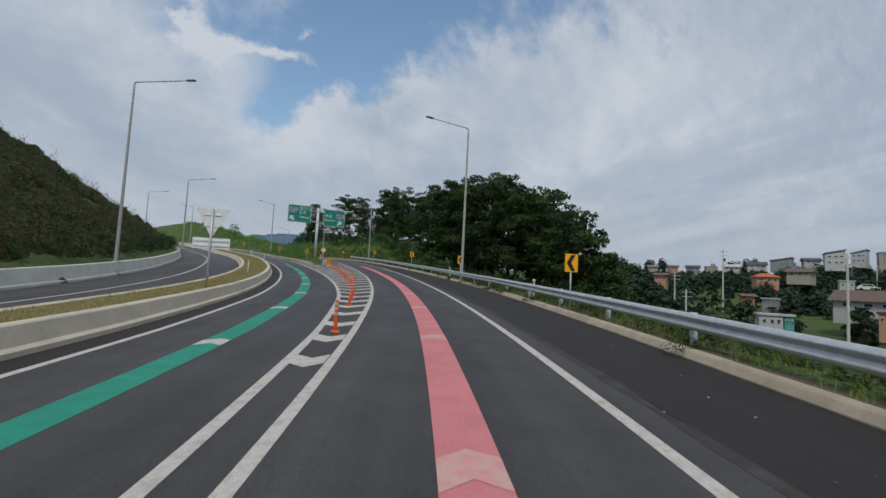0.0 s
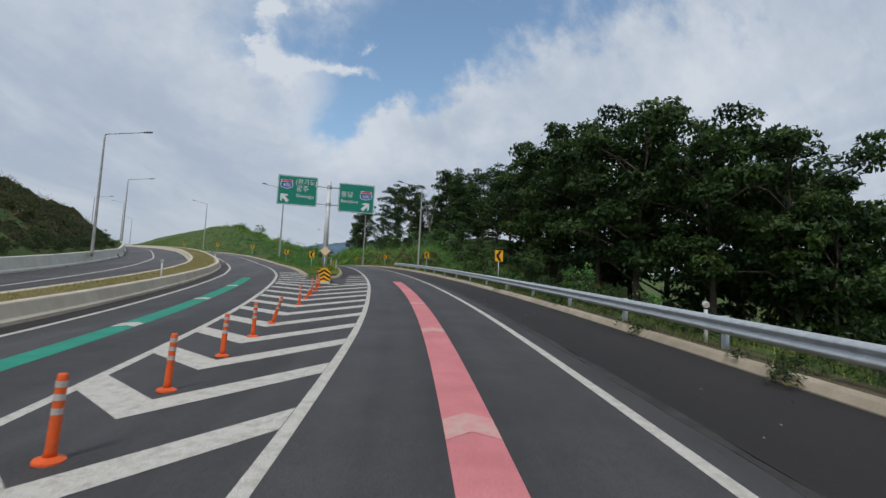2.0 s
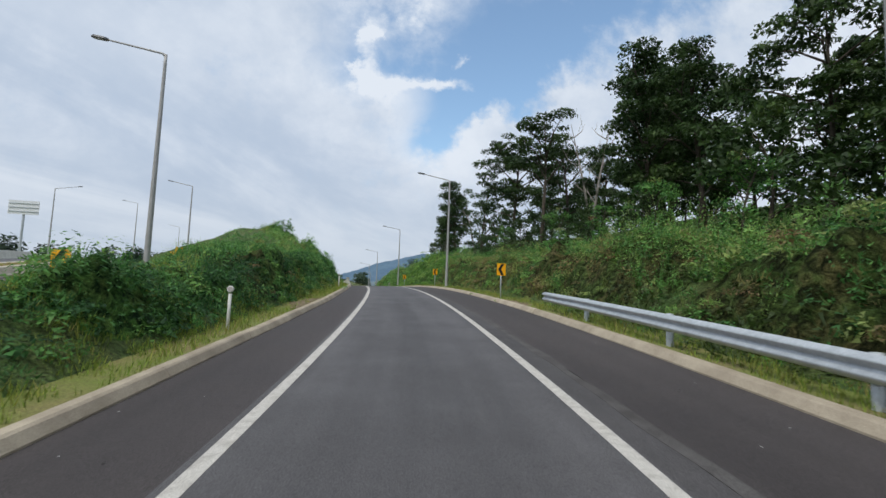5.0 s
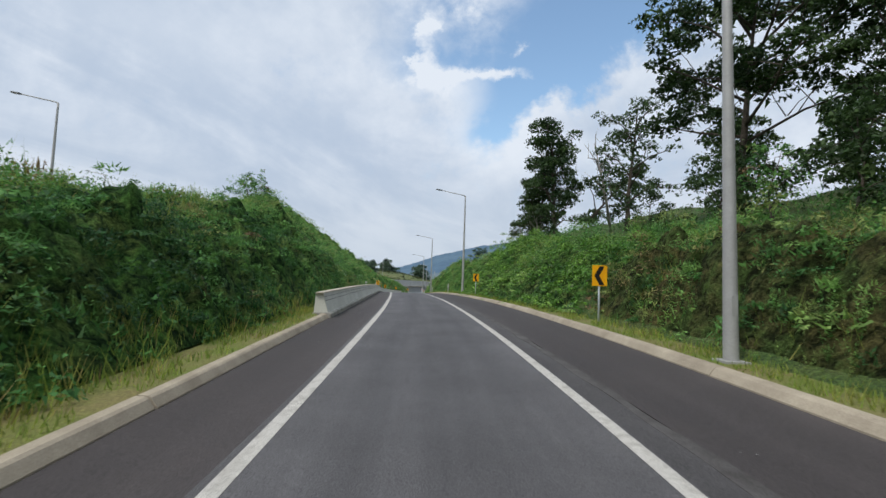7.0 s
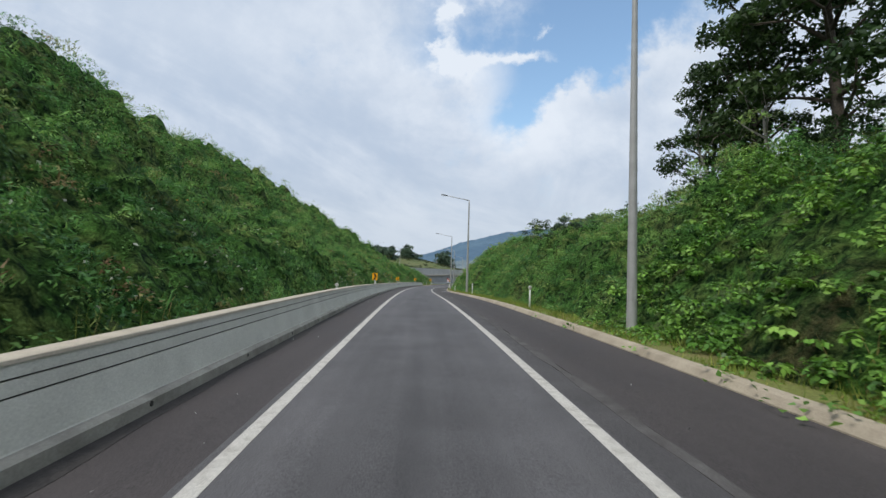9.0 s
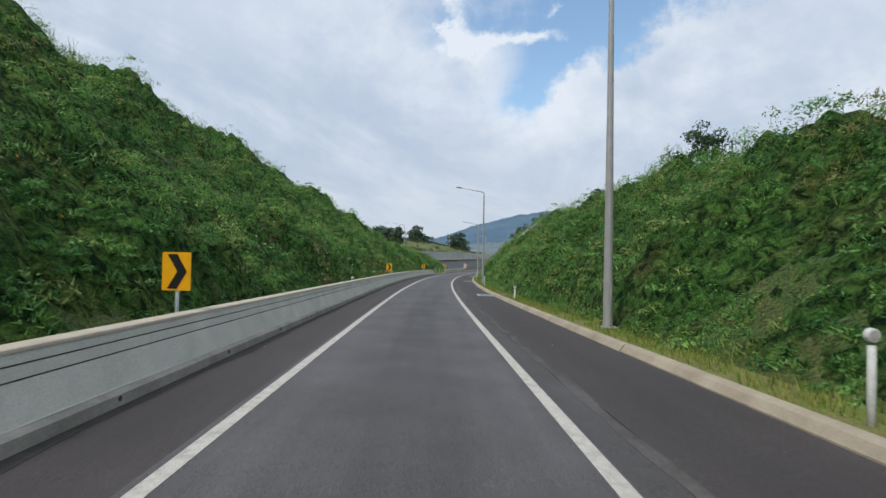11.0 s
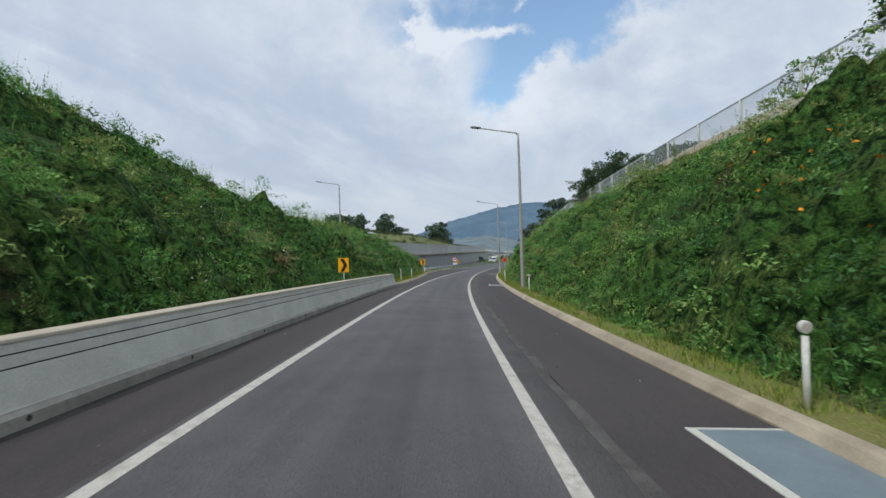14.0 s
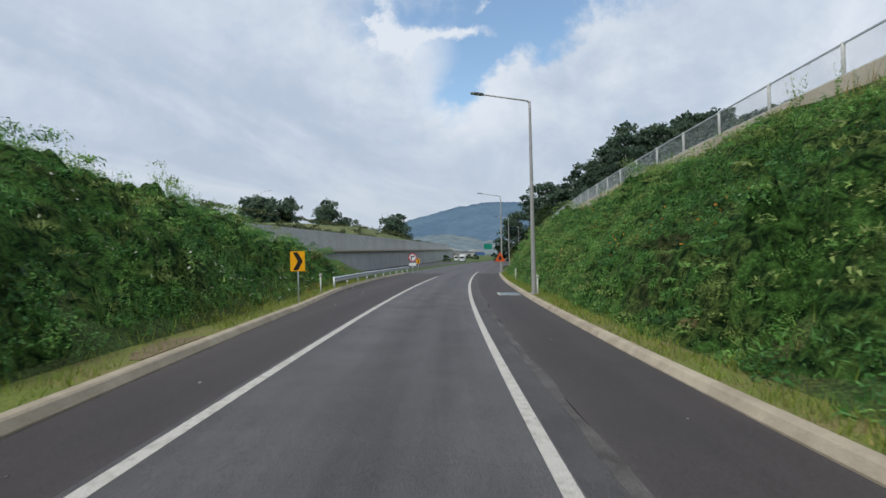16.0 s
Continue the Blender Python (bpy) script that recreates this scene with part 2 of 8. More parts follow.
def leaf_material(name, tones, spread=0.5, gloss=0.5, through=0.3):
    """Leaves: every plant has its own tone out of a row of colours, each leaf a little lighter or darker; light shines through."""
    m = bpy.data.materials.new(name)
    m.use_nodes = True
    nt = m.node_tree
    nt.nodes.clear()
    N, L = nt.nodes.new, nt.links.new
    geo = N("ShaderNodeNewGeometry")
    tone = N("ShaderNodeAttribute")
    tone.attribute_name = "tone"
    cr = N("ShaderNodeValToRGB")
    cr.color_ramp.elements.remove(cr.color_ramp.elements[1])
    for i, (at, c) in enumerate(tones):
        e = cr.color_ramp.elements[0] if i == 0 else cr.color_ramp.elements.new(at)
        e.position, e.color = at, (*c, 1)
    L(tone.outputs["Fac"], cr.inputs[0])
    r = N("ShaderNodeMapRange")
    L(geo.outputs["Random Per Island"], r.inputs[0])
    r.inputs[3].default_value, r.inputs[4].default_value = 1 - spread, 1 + spread
    mul = N("ShaderNodeVectorMath")
    mul.operation = "SCALE"
    L(cr.outputs[0], mul.inputs[0])
    L(r.outputs[0], mul.inputs["Scale"])
    last = mul.outputs[0]
    p = N("ShaderNodeBsdfPrincipled")
    L(last, p.inputs["Base Color"])
    p.inputs["Roughness"].default_value = gloss
    p.inputs["Specular IOR Level"].default_value = 0.25
    t = N("ShaderNodeBsdfTranslucent")
    L(last, t.inputs[0])
    sh = N("ShaderNodeMixShader")
    sh.inputs[0].default_value = through
    L(p.outputs[0], sh.inputs[1])
    L(t.outputs[0], sh.inputs[2])
    o = N("ShaderNodeOutputMaterial")
    L(sh.outputs[0], o.inputs[0])
    return m


ASPHALT = material("asphalt", (0.100, 0.0950, 0.0975), 0.72, vary=0.18, scale=0.7, fine=95, bump=0.006, fine_vary=0.70)


def add_tracks(m, strength, fresh=1.0):
    """Long streaks that run with the traffic, from the mesh's own across and along values. fresh dims the first
    stretch's colour to stand in for duller light.
    """
    nt = m.node_tree
    N, L = nt.nodes.new, nt.links.new
    p = nt.nodes["Principled BSDF"]
    src = p.inputs["Base Color"].links[0].from_socket
    ac, al = N("ShaderNodeAttribute"), N("ShaderNodeAttribute")
    ac.attribute_name, al.attribute_name = "across", "along"
    com = N("ShaderNodeCombineXYZ")
    mu = N("ShaderNodeMath")
    mu.operation = "MULTIPLY"
    L(al.outputs["Fac"], mu.inputs[0])
    mu.inputs[1].default_value = 0.035
    L(ac.outputs["Fac"], com.inputs[0])
    L(mu.outputs[0], com.inputs[1])
    n = N("ShaderNodeTexNoise")
    L(com.outputs[0], n.inputs["Vector"])
    n.inputs["Scale"].default_value, n.inputs["Detail"].default_value, n.inputs["Roughness"].default_value = 1.7, 4, 0.55
    r = N("ShaderNodeMapRange")
    L(n.outputs[0], r.inputs[0])
    r.inputs[1].default_value, r.inputs[2].default_value, r.inputs[3].default_value, r.inputs[4].default_value = 0.3, 0.7, 1 - strength, 1 + strength
    # the strip between the wheels is darker
    w = N("ShaderNodeMath")
    w.operation = "MULTIPLY"
    L(ac.outputs["Fac"], w.inputs[0])
    w.inputs[1].default_value = 2.1
    c = N("ShaderNodeMath")
    c.operation = "COSINE"
    L(w.outputs[0], c.inputs[0])
    d = N("ShaderNodeMath")
    d.operation = "MULTIPLY_ADD"
    L(c.outputs[0], d.inputs[0])
    d.inputs[1].default_value = -0.09
    L(r.outputs[0], d.inputs[2])
    sc = N("ShaderNodeVectorMath")
    sc.operation = "SCALE"
    L(src, sc.inputs[0])
    # first 50 m darkened in colour as under duller light, easing out by 90
    f = N("ShaderNodeMapRange")
    L(al.outputs["Fac"], f.inputs[0])
    f.inputs[1].default_value, f.inputs[2].default_value, f.inputs[3].default_value = 50.0, 90.0, fresh
    g = N("ShaderNodeMath")
    g.operation = "MULTIPLY"
    L(d.outputs[0], g.inputs[0])
    L(f.outputs[0], g.inputs[1])
    L(g.outputs[0], sc.inputs["Scale"])
    L(sc.outputs[0], p.inputs["Base Color"])


add_tracks(ASPHALT, 0.20, 0.60)
ASPHALT_SHOULDER = material("asphalt_dark", (0.055, 0.0470, 0.0465), 0.78, second=(0.069, 0.0590, 0.0575), scale=0.6, fine=85, bump=0.006, fine_vary=0.66)
add_tracks(ASPHALT_SHOULDER, 0.12, 0.40)
ASPHALT_EDGE = material("asphalt_edge", (0.082, 0.077, 0.078), 0.88, vary=0.2, scale=0.9, fine=90, bump=0.006, fine_vary=0.66)
add_tracks(ASPHALT_EDGE, 0.2, 0.72)
SEAM = material("asphalt_seam", (0.112, 0.105, 0.101), 0.9, second=(0.060, 0.054, 0.052), scale=2.2, fine=60, bump=0.005, fine_vary=0.4)
add_tracks(SEAM, 0.1, 0.55)
WHITE_LINE = material("road_paint_white", (0.52, 0.495, 0.45), 0.8, second=(0.31, 0.285, 0.25), scale=7, fine=90, bump=0.003, patch=0.63, fine_vary=0.34)
PINK_LINE = material("road_paint_pink", (0.62, 0.215, 0.225), 0.8, second=(0.52, 0.175, 0.185), scale=1.4, fine=110, bump=0.003, fine_vary=0.28)
PINK_PALE = material("road_paint_pale", (0.54, 0.37, 0.32), 0.8, second=(0.62, 0.26, 0.26), scale=6, fine=110, bump=0.002)
GREEN_LINE = material("road_paint_green", (0.018, 0.27, 0.185), 0.75, second=(0.014, 0.22, 0.15), scale=2, fine=110, bump=0.002)
CONCRETE = material("concrete", (0.60, 0.595, 0.53), 0.85, second=(0.49, 0.485, 0.43), scale=1.2, fine=45, bump=0.003)
CONCRETE_KERB = material("kerb_concrete", (0.45, 0.385, 0.29), 0.9, second=(0.31, 0.26, 0.195), scale=1.4, fine=55, bump=0.004, per_object=0.06)
CONCRETE_WARM = material("concrete_sandy", (0.60, 0.53, 0.42), 0.85, second=(0.47, 0.415, 0.33), scale=1.0, fine=45, bump=0.003)
CONCRETE_DARK = material("concrete_stained", (0.40, 0.38, 0.33), 0.9, second=(0.25, 0.235, 0.205), scale=2.0, fine=40, bump=0.004)
CAP = material("concrete_cap", (0.52, 0.46, 0.37), 0.9, second=(0.42, 0.37, 0.29), scale=3.0, fine=60, bump=0.003)
GROOVE = material("groove_shadow_grime", (0.07, 0.065, 0.06), 0.95, scale=3)
FOOT_STRIP = material("foot_strip_dark", (0.032, 0.029, 0.028), 0.95, second=(0.05, 0.045, 0.042), scale=3, fine=40, bump=0.004, fine_vary=0.4)
STEEL = material("galvanised_steel", (0.56, 0.59, 0.61), 0.45, metal=0.4, second=(0.45, 0.48, 0.50), scale=6, fine=30, bump=0.0004, fine_vary=0.08)
POLE = material("pole_paint_grey", (0.42, 0.415, 0.40), 0.5, metal=0.15, second=(0.35, 0.345, 0.33), scale=3, fine=30, fine_vary=0.06)
LAMP_BODY = material("lamp_housing", (0.10, 0.105, 0.11), 0.5, scale=5)
LENS = material("lamp_lens", (0.55, 0.57, 0.58), 0.25, scale=5)
YELLOW = material("sign_yellow", (0.98, 0.46, 0.008), 0.45, vary=0.1, scale=6, fine=200, fine_vary=0.05)
BLACK = material("sign_black", (0.018, 0.017, 0.016), 0.5, scale=6)
SIGN_GREEN = material("sign_green", (0.006, 0.235, 0.165), 0.4, vary=0.12, scale=3, fine=200, fine_vary=0.04)
SIGN_WHITE = material("sign_white", (0.74, 0.76, 0.77), 0.45, vary=0.06, scale=5, fine=200, fine_vary=0.03)
SIGN_BACK = material("sign_back_aluminium", (0.80, 0.81, 0.81), 0.5, metal=0.0, vary=0.15, scale=4, fine_vary=0.06)
SIGN_POLE = material("sign_pole_galvanised", (0.70, 0.71, 0.71), 0.42, metal=0.1, second=(0.60, 0.61, 0.62), scale=3, fine=30, fine_vary=0.05)
SHIELD_BLUE = material("shield_blue", (0.03, 0.10, 0.42), 0.45, scale=6)
SHIELD_RED = material("shield_red", (0.55, 0.03, 0.04), 0.45, scale=6)
ORANGE = material("post_orange", (0.80, 0.115, 0.018), 0.5, second=(0.62, 0.10, 0.025), scale=9, fine=60, fine_vary=0.1)
REFLECTIVE = material("reflective_band", (0.50, 0.47, 0.44), 0.5, second=(0.40, 0.36, 0.33), scale=12, fine=80)
POST_WHITE = material("post_white", (0.68, 0.68, 0.65), 0.55, second=(0.52, 0.52, 0.48), scale=9)
SOIL = material("soil_and_weeds", (0.062, 0.112, 0.026), 0.95, second=(0.105, 0.110, 0.036), scale=0.9, fine=16, bump=0.12, patch=0.58, fine_vary=0.75)
DRY_SOIL = material("dry_soil", (0.23, 0.17, 0.105), 0.95, second=(0.15, 0.125, 0.06), scale=2.5, fine=35, bump=0.03, fine_vary=0.5)
VERGE = material("verge_turf", (0.150, 0.185, 0.036), 0.95, second=(0.225, 0.178, 0.078), scale=0.9, fine=30, bump=0.03, patch=0.55, fine_vary=0.4)
VERGE_BARE = material("verge_bare", (0.075, 0.066, 0.034), 0.95, second=(0.115, 0.090, 0.052), scale=1.1, fine=30, bump=0.03, patch=0.52, fine_vary=0.4)
MEDIAN_TURF = material("median_turf", (0.135, 0.125, 0.040), 0.95, second=(0.21, 0.155, 0.07), scale=0.9, fine=30, bump=0.03, patch=0.5, fine_vary=0.4)
FAR_GREEN = material("far_fields", (0.10, 0.13, 0.075), 0.95, second=(0.15, 0.16, 0.11), scale=0.01, fine=0.2, fine_vary=0.3)
# the air's haze is painted into the ridge and foothill colours
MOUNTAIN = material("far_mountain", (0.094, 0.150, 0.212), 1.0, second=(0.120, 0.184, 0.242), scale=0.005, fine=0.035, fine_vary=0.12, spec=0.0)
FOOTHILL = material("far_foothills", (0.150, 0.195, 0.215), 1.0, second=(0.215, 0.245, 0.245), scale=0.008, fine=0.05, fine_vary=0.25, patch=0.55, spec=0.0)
HILL_GRASS = material("hill_grass", (0.075, 0.115, 0.030), 0.95, second=(0.165, 0.165, 0.060), scale=0.12, fine=1.6, bump=0.15, patch=0.52, fine_vary=0.5)
DEADWOOD = material("dead_wood", (0.34, 0.31, 0.27), 0.9, second=(0.22, 0.20, 0.17), scale=5, fine=25, bump=0.01)
BARK = material("bark", (0.105, 0.085, 0.065), 0.95, second=(0.055, 0.045, 0.035), scale=4, fine=18, bump=0.02, fine_vary=0.4)
HERBS = ((0.0, (0.034, 0.098, 0.030)), (0.30, (0.070, 0.194, 0.050)), (0.55, (0.134, 0.305, 0.072)), (0.75, (0.222, 0.395, 0.095)), (0.88, (0.26, 0.31, 0.095)), (0.95, (0.27, 0.21, 0.09)), (1.0, (0.20, 0.125, 0.065)))
WEED = leaf_material("weed_leaves", HERBS, 0.45, through=0.38)
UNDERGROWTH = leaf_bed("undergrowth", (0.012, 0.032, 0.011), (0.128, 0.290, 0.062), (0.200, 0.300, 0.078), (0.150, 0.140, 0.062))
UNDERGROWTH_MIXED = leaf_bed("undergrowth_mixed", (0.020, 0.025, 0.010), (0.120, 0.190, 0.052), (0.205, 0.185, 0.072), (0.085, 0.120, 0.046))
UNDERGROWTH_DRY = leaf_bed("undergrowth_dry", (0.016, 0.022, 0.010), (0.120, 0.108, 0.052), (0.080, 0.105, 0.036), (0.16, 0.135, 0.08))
VINE = leaf_material("vine_leaves", ((0.0, (0.045, 0.115, 0.022)), (0.4, (0.105, 0.240, 0.036)), (0.8, (0.205, 0.370, 0.062)), (1.0, (0.30, 0.43, 0.12))), 0.6, gloss=0.36)
# weed leaves darkened in colour to stand in for shade by rail and wood
WEED_LOW = leaf_material("shaded_weed_leaves", ((0.0, (0.016, 0.036, 0.010)), (0.7, (0.070, 0.115, 0.028)), (1.0, (0.14, 0.10, 0.04))))
WEED_DRY = leaf_material("dry_weed_leaves", ((0.0, (0.028, 0.050, 0.016)), (0.4, (0.062, 0.088, 0.028)), (0.7, (0.105, 0.105, 0.045)), (1.0, (0.170, 0.105, 0.055))))
GRASS = leaf_material("grass_blades", ((0.0, (0.105, 0.190, 0.030)), (0.5, (0.230, 0.320, 0.055)), (0.8, (0.34, 0.35, 0.080)), (1.0, (0.42, 0.31, 0.13))), through=0.4)
OAK = leaf_material("oak_leaves", ((0.0, (0.016, 0.038, 0.012)), (0.6, (0.046, 0.085, 0.022)), (1.0, (0.080, 0.130, 0.032))))
OAK_LIGHT = leaf_material("oak_leaves_light", ((0.0, (0.020, 0.046, 0.015)), (0.6, (0.052, 0.095, 0.028)), (1.0, (0.085, 0.135, 0.040))))
# leaves of distant trees, with haze tinted into their colours
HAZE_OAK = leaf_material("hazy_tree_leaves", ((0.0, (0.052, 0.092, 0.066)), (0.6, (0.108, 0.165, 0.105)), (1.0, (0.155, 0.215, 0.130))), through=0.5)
FAR_OAK = leaf_material("far_tree_leaves", ((0.0, (0.020, 0.042, 0.024)), (1.0, (0.050, 0.080, 0.044))))
FLOWER = material("flower_petals", (0.80, 0.34, 0.02), 0.7, scale=9)
FLOWER_WHITE = material("flower_petals_white", (0.62, 0.64, 0.52), 0.7, scale=9)
STONE = material("litter_stone", (0.5, 0.5, 0.48), 0.8, scale=9)


# ---------------------------------------------------------------- mesh helpers
def link_mesh(name, verts, faces, mat, parent=None, label="", smooth_faces=False):
    me = bpy.data.meshes.new(name)
    me.from_pydata([tuple(map(float, v)) for v in verts], [], faces)
    me.materials.append(mat)
    if smooth_faces:
        me.shade_smooth()
    ob = new(name, me)
    if parent is not None:
        ob.parent = parent
    if label:
        tagged(ob, label)
    return ob


def part(name, bm, mat, parent=None, label="", round_edges=0.0, smooth_faces=False):
    if round_edges:
        bmesh.ops.bevel(bm, geom=bm.edges[:], offset=round_edges, segments=2, affect="EDGES", profile=0.6)
    me = bpy.data.meshes.new(name)
    bm.to_mesh(me)
    bm.free()
    me.materials.append(mat)
    if smooth_faces:
        me.shade_smooth()
    ob = new(name, me)
    if parent is not None:
        ob.parent = parent
    if label:
        tagged(ob, label)
    return ob


def thing(name, m, label, category, group="", kind=""):
    ob = new(name)
    ob.matrix_world = m
    return tagged(ob, label, category, group, kind)


def box(sx, sy, sz, at=(0, 0, 0), bm=None, turn=None):
    bm = bm or bmesh.new()
    m = Matrix.Translation(at) @ (turn or Matrix()) @ Matrix.Diagonal((sx, sy, sz, 1))
    bmesh.ops.create_cube(bm, size=1.0, matrix=m)
    return bm


def tube(rings, sides=12, bm=None, caps=True):
    """A round bar through rings of (centre, radius)."""
    bm = bm or bmesh.new()
    loops = []
    for i, (c, r) in enumerate(rings):
        c = Vector(c)
        way = (Vector(rings[min(i + 1, len(rings) - 1)][0]) - Vector(rings[max(i - 1, 0)][0])).normalized()
        q = way.to_track_quat("Z", "X")
        loops.append([bm.verts.new(c + q @ Vector((r * math.cos(2 * math.pi * k / sides), r * math.sin(2 * math.pi * k / sides), 0))) for k in range(sides)])
    for lo, hi in zip(loops, loops[1:]):
        for k in range(sides):
            bm.faces.new((lo[k], lo[(k + 1) % sides], hi[(k + 1) % sides], hi[k]))
    if caps:
        bm.faces.new(loops[0][::-1])
        bm.faces.new(loops[-1])
    return bm


def plate(outline, thick, bm=None, m=None):
    """A flat plate in the xz plane, facing -y, from an outline of (x, z)."""
    bm = bm or bmesh.new()
    m = m or Matrix()
    front = [bm.verts.new(m @ Vector((x, -thick / 2, z))) for x, z in outline]
    back = [bm.verts.new(m @ Vector((x, thick / 2, z))) for x, z in outline]
    bm.faces.new(front)
    bm.faces.new(back[::-1])
    n = len(outline)
    for i in range(n):
        bm.faces.new((front[(i + 1) % n], front[i], back[i], back[(i + 1) % n]))
    bmesh.ops.recalc_face_normals(bm, faces=bm.faces[:])
    return bm


def rounded(w, h, r, steps=4):
    pts = []
    for cx, cz, a0 in ((w / 2 - r, h / 2 - r, 0), (-w / 2 + r, h / 2 - r, 90), (-w / 2 + r, -h / 2 + r, 180), (w / 2 - r, -h / 2 + r, 270)):
        for k in range(steps + 1):
            a = radians(a0 + 90 * k / steps)
            pts.append((cx + r * math.cos(a), cz + r * math.sin(a)))
    return pts


def steps(s0, s1, step):
    return np.linspace(s0, s1, max(2, int(round((s1 - s0) / step)) + 1))


def value(f, s):
    return f(s) if callable(f) else np.full(np.shape(s), float(f))


def ribbon(name, s0, s1, left, right, up, mat, step=1.0, cols=2, thick=0.0, parent=None, kind="structure", label="", place=None):
    """A strip along the ramp between two offsets."""
    s = steps(s0, s1, step)
    l, r, h = value(left, s), value(right, s), value(up, s)
    k = np.linspace(0, 1, cols)
    d = l[:, None] + (r - l)[:, None] * k
    place = place or road
    v = place(s[:, None], d, h[:, None] + 0 * d).reshape(-1, 3)
    f = [(i * cols + j, i * cols + j + 1, (i + 1) * cols + j + 1, (i + 1) * cols + j) for i in range(len(s) - 1) for j in range(cols - 1)]
    if thick:
        low = place(s[:, None], d, h[:, None] - thick + 0 * d).reshape(-1, 3)
        n = len(v)
        v = np.concatenate((v, low))
        for i in range(len(s) - 1):
            a, b = i * cols, (i + 1) * cols
            f.append((a, b, b + n, a + n))
            a, b = a + cols - 1, b + cols - 1
            f.append((b, a, a + n, b + n))
        e = (len(s) - 1) * cols
        f.append(tuple(range(0, cols)) [::-1] + tuple(range(n, n + cols)))
        f.append(tuple(range(e, e + cols)) + tuple(range(n + e, n + e + cols))[::-1])
    ob = link_mesh(name, v, f, mat, parent)
    for key, val in (("across", d), ("along", s[:, None] + 0 * d)):
        at = ob.data.attributes.new(key, "FLOAT", "POINT")
        flat = val.ravel()
        at.data.foreach_set("value", np.concatenate((flat, flat)) if thick else flat)
    if kind:
        tagged(ob, label, kind=kind)
    return ob


def sweep(name, s0, s1, line, profile, mat, step=1.0, up=0.0, parent=None, closed=True, place=None, ends=True, wobble=0.0):
    """A profile of (across, up) carried along the ramp at the offset line."""
    s = steps(s0, s1, step)
    d0, h0 = value(line, s), value(up, s)
    p = np.array(profile, float)
    place = place or road
    d = d0[:, None] + p[None, :, 0]
    h = h0[:, None] + p[None, :, 1]
    v = place(s[:, None], d, h)
    n = len(p)
    v = v.reshape(-1, 3)
    last = n if closed else n - 1
    f = [(i * n + j, (i + 1) * n + j, (i + 1) * n + (j + 1) % n, i * n + (j + 1) % n) for i in range(len(s) - 1) for j in range(last)]
    if closed and ends:
        f.append(tuple(range(n)))
        f.append(tuple(range((len(s) - 1) * n, len(s) * n))[::-1])
    return link_mesh(name, v, f, mat, parent)


def at_road(s, d, up=0.0, turn=0.0, place=None):
    """A standing pose at the ramp; its -y side faces the traffic that drives along it."""
    x, y, z = (place or road)(s, d, up)
    return pose(float(x), float(y), float(z), 0, 0, heading(s) + turn)
# ---------------------------------------------------------------- the ramp's line
# stations along the lane's middle: metres, heading (degrees, left positive)
HEADING = ((-80, -19.5), (-30, -6.9), (0, 0.7), (50, 13.1), (90, 22.8), (114, 26.7), (140, 29.5), (168, 30.4),
           (195, 29.9), (220, 28.1), (250, 25.3), (285, 21.4), (330, 16.0), (400, 9.0), (520, 3.0), (700, 3.0))
LEVEL = ((-80, -3.3), (-30, -1.15), (0, 0.2), (24.5, 1.45), (52, 3.2), (89, 5.78), (114, 7.03), (131, 7.46), (148, 7.58),
         (170, 7.42), (193, 6.87), (212, 6.38), (252, 5.45), (284, 4.7), (330, 3.75), (400, 2.9), (520, 2.2), (700, 2.0))
CROSS = ((-80, 0.035), (0, 0.038), (40, 0.034), (90, 0.022), (130, 0.019), (160, 0.012), (195, -0.006), (212, -0.024),
         (231, -0.04), (252, -0.047), (285, -0.035), (330, -0.02), (400, 0.0), (700, 0.0))


def smooth(stations, at):
    """A natural cubic spline through stations of (place, value)."""
    xs, ys = np.array(stations, float).T
    h = np.diff(xs)
    m = np.eye(len(xs))
    b = np.zeros(len(xs))
    for i in range(1, len(xs) - 1):
        m[i, i - 1:i + 2] = h[i - 1], 2 * (h[i - 1] + h[i]), h[i]
        b[i] = 6 * ((ys[i + 1] - ys[i]) / h[i] - (ys[i] - ys[i - 1]) / h[i - 1])
    m = np.linalg.solve(m, b)
    at = np.asarray(at, float)
    i = np.clip(np.searchsorted(xs, at) - 1, 0, len(xs) - 2)
    d = np.clip(at, xs[0], xs[-1]) - xs[i]
    slope = (ys[i + 1] - ys[i]) / h[i] - h[i] * (2 * m[i] + m[i + 1]) / 6
    return ys[i] + d * slope + d ** 2 * m[i] / 2 + d ** 3 * (m[i + 1] - m[i]) / (6 * h[i])


def ramp(pairs, at):
    """Straight lines between (place, value) pairs."""
    xs, ys = np.array(pairs, float).T
    return np.interp(at, xs, ys)


GRID = np.arange(-80, 700.1, 0.5)
_turn = np.radians(smooth(HEADING, GRID))
_px = np.concatenate(([0], np.cumsum(-np.sin((_turn[1:] + _turn[:-1]) / 2) * 0.5)))
_py = np.concatenate(([0], np.cumsum(np.cos((_turn[1:] + _turn[:-1]) / 2) * 0.5)))
_px += 0.47 - np.interp(0, GRID, _px)
_py += 3.48 - np.interp(0, GRID, _py)
_pz, _pc = smooth(LEVEL, GRID), smooth(CROSS, GRID)


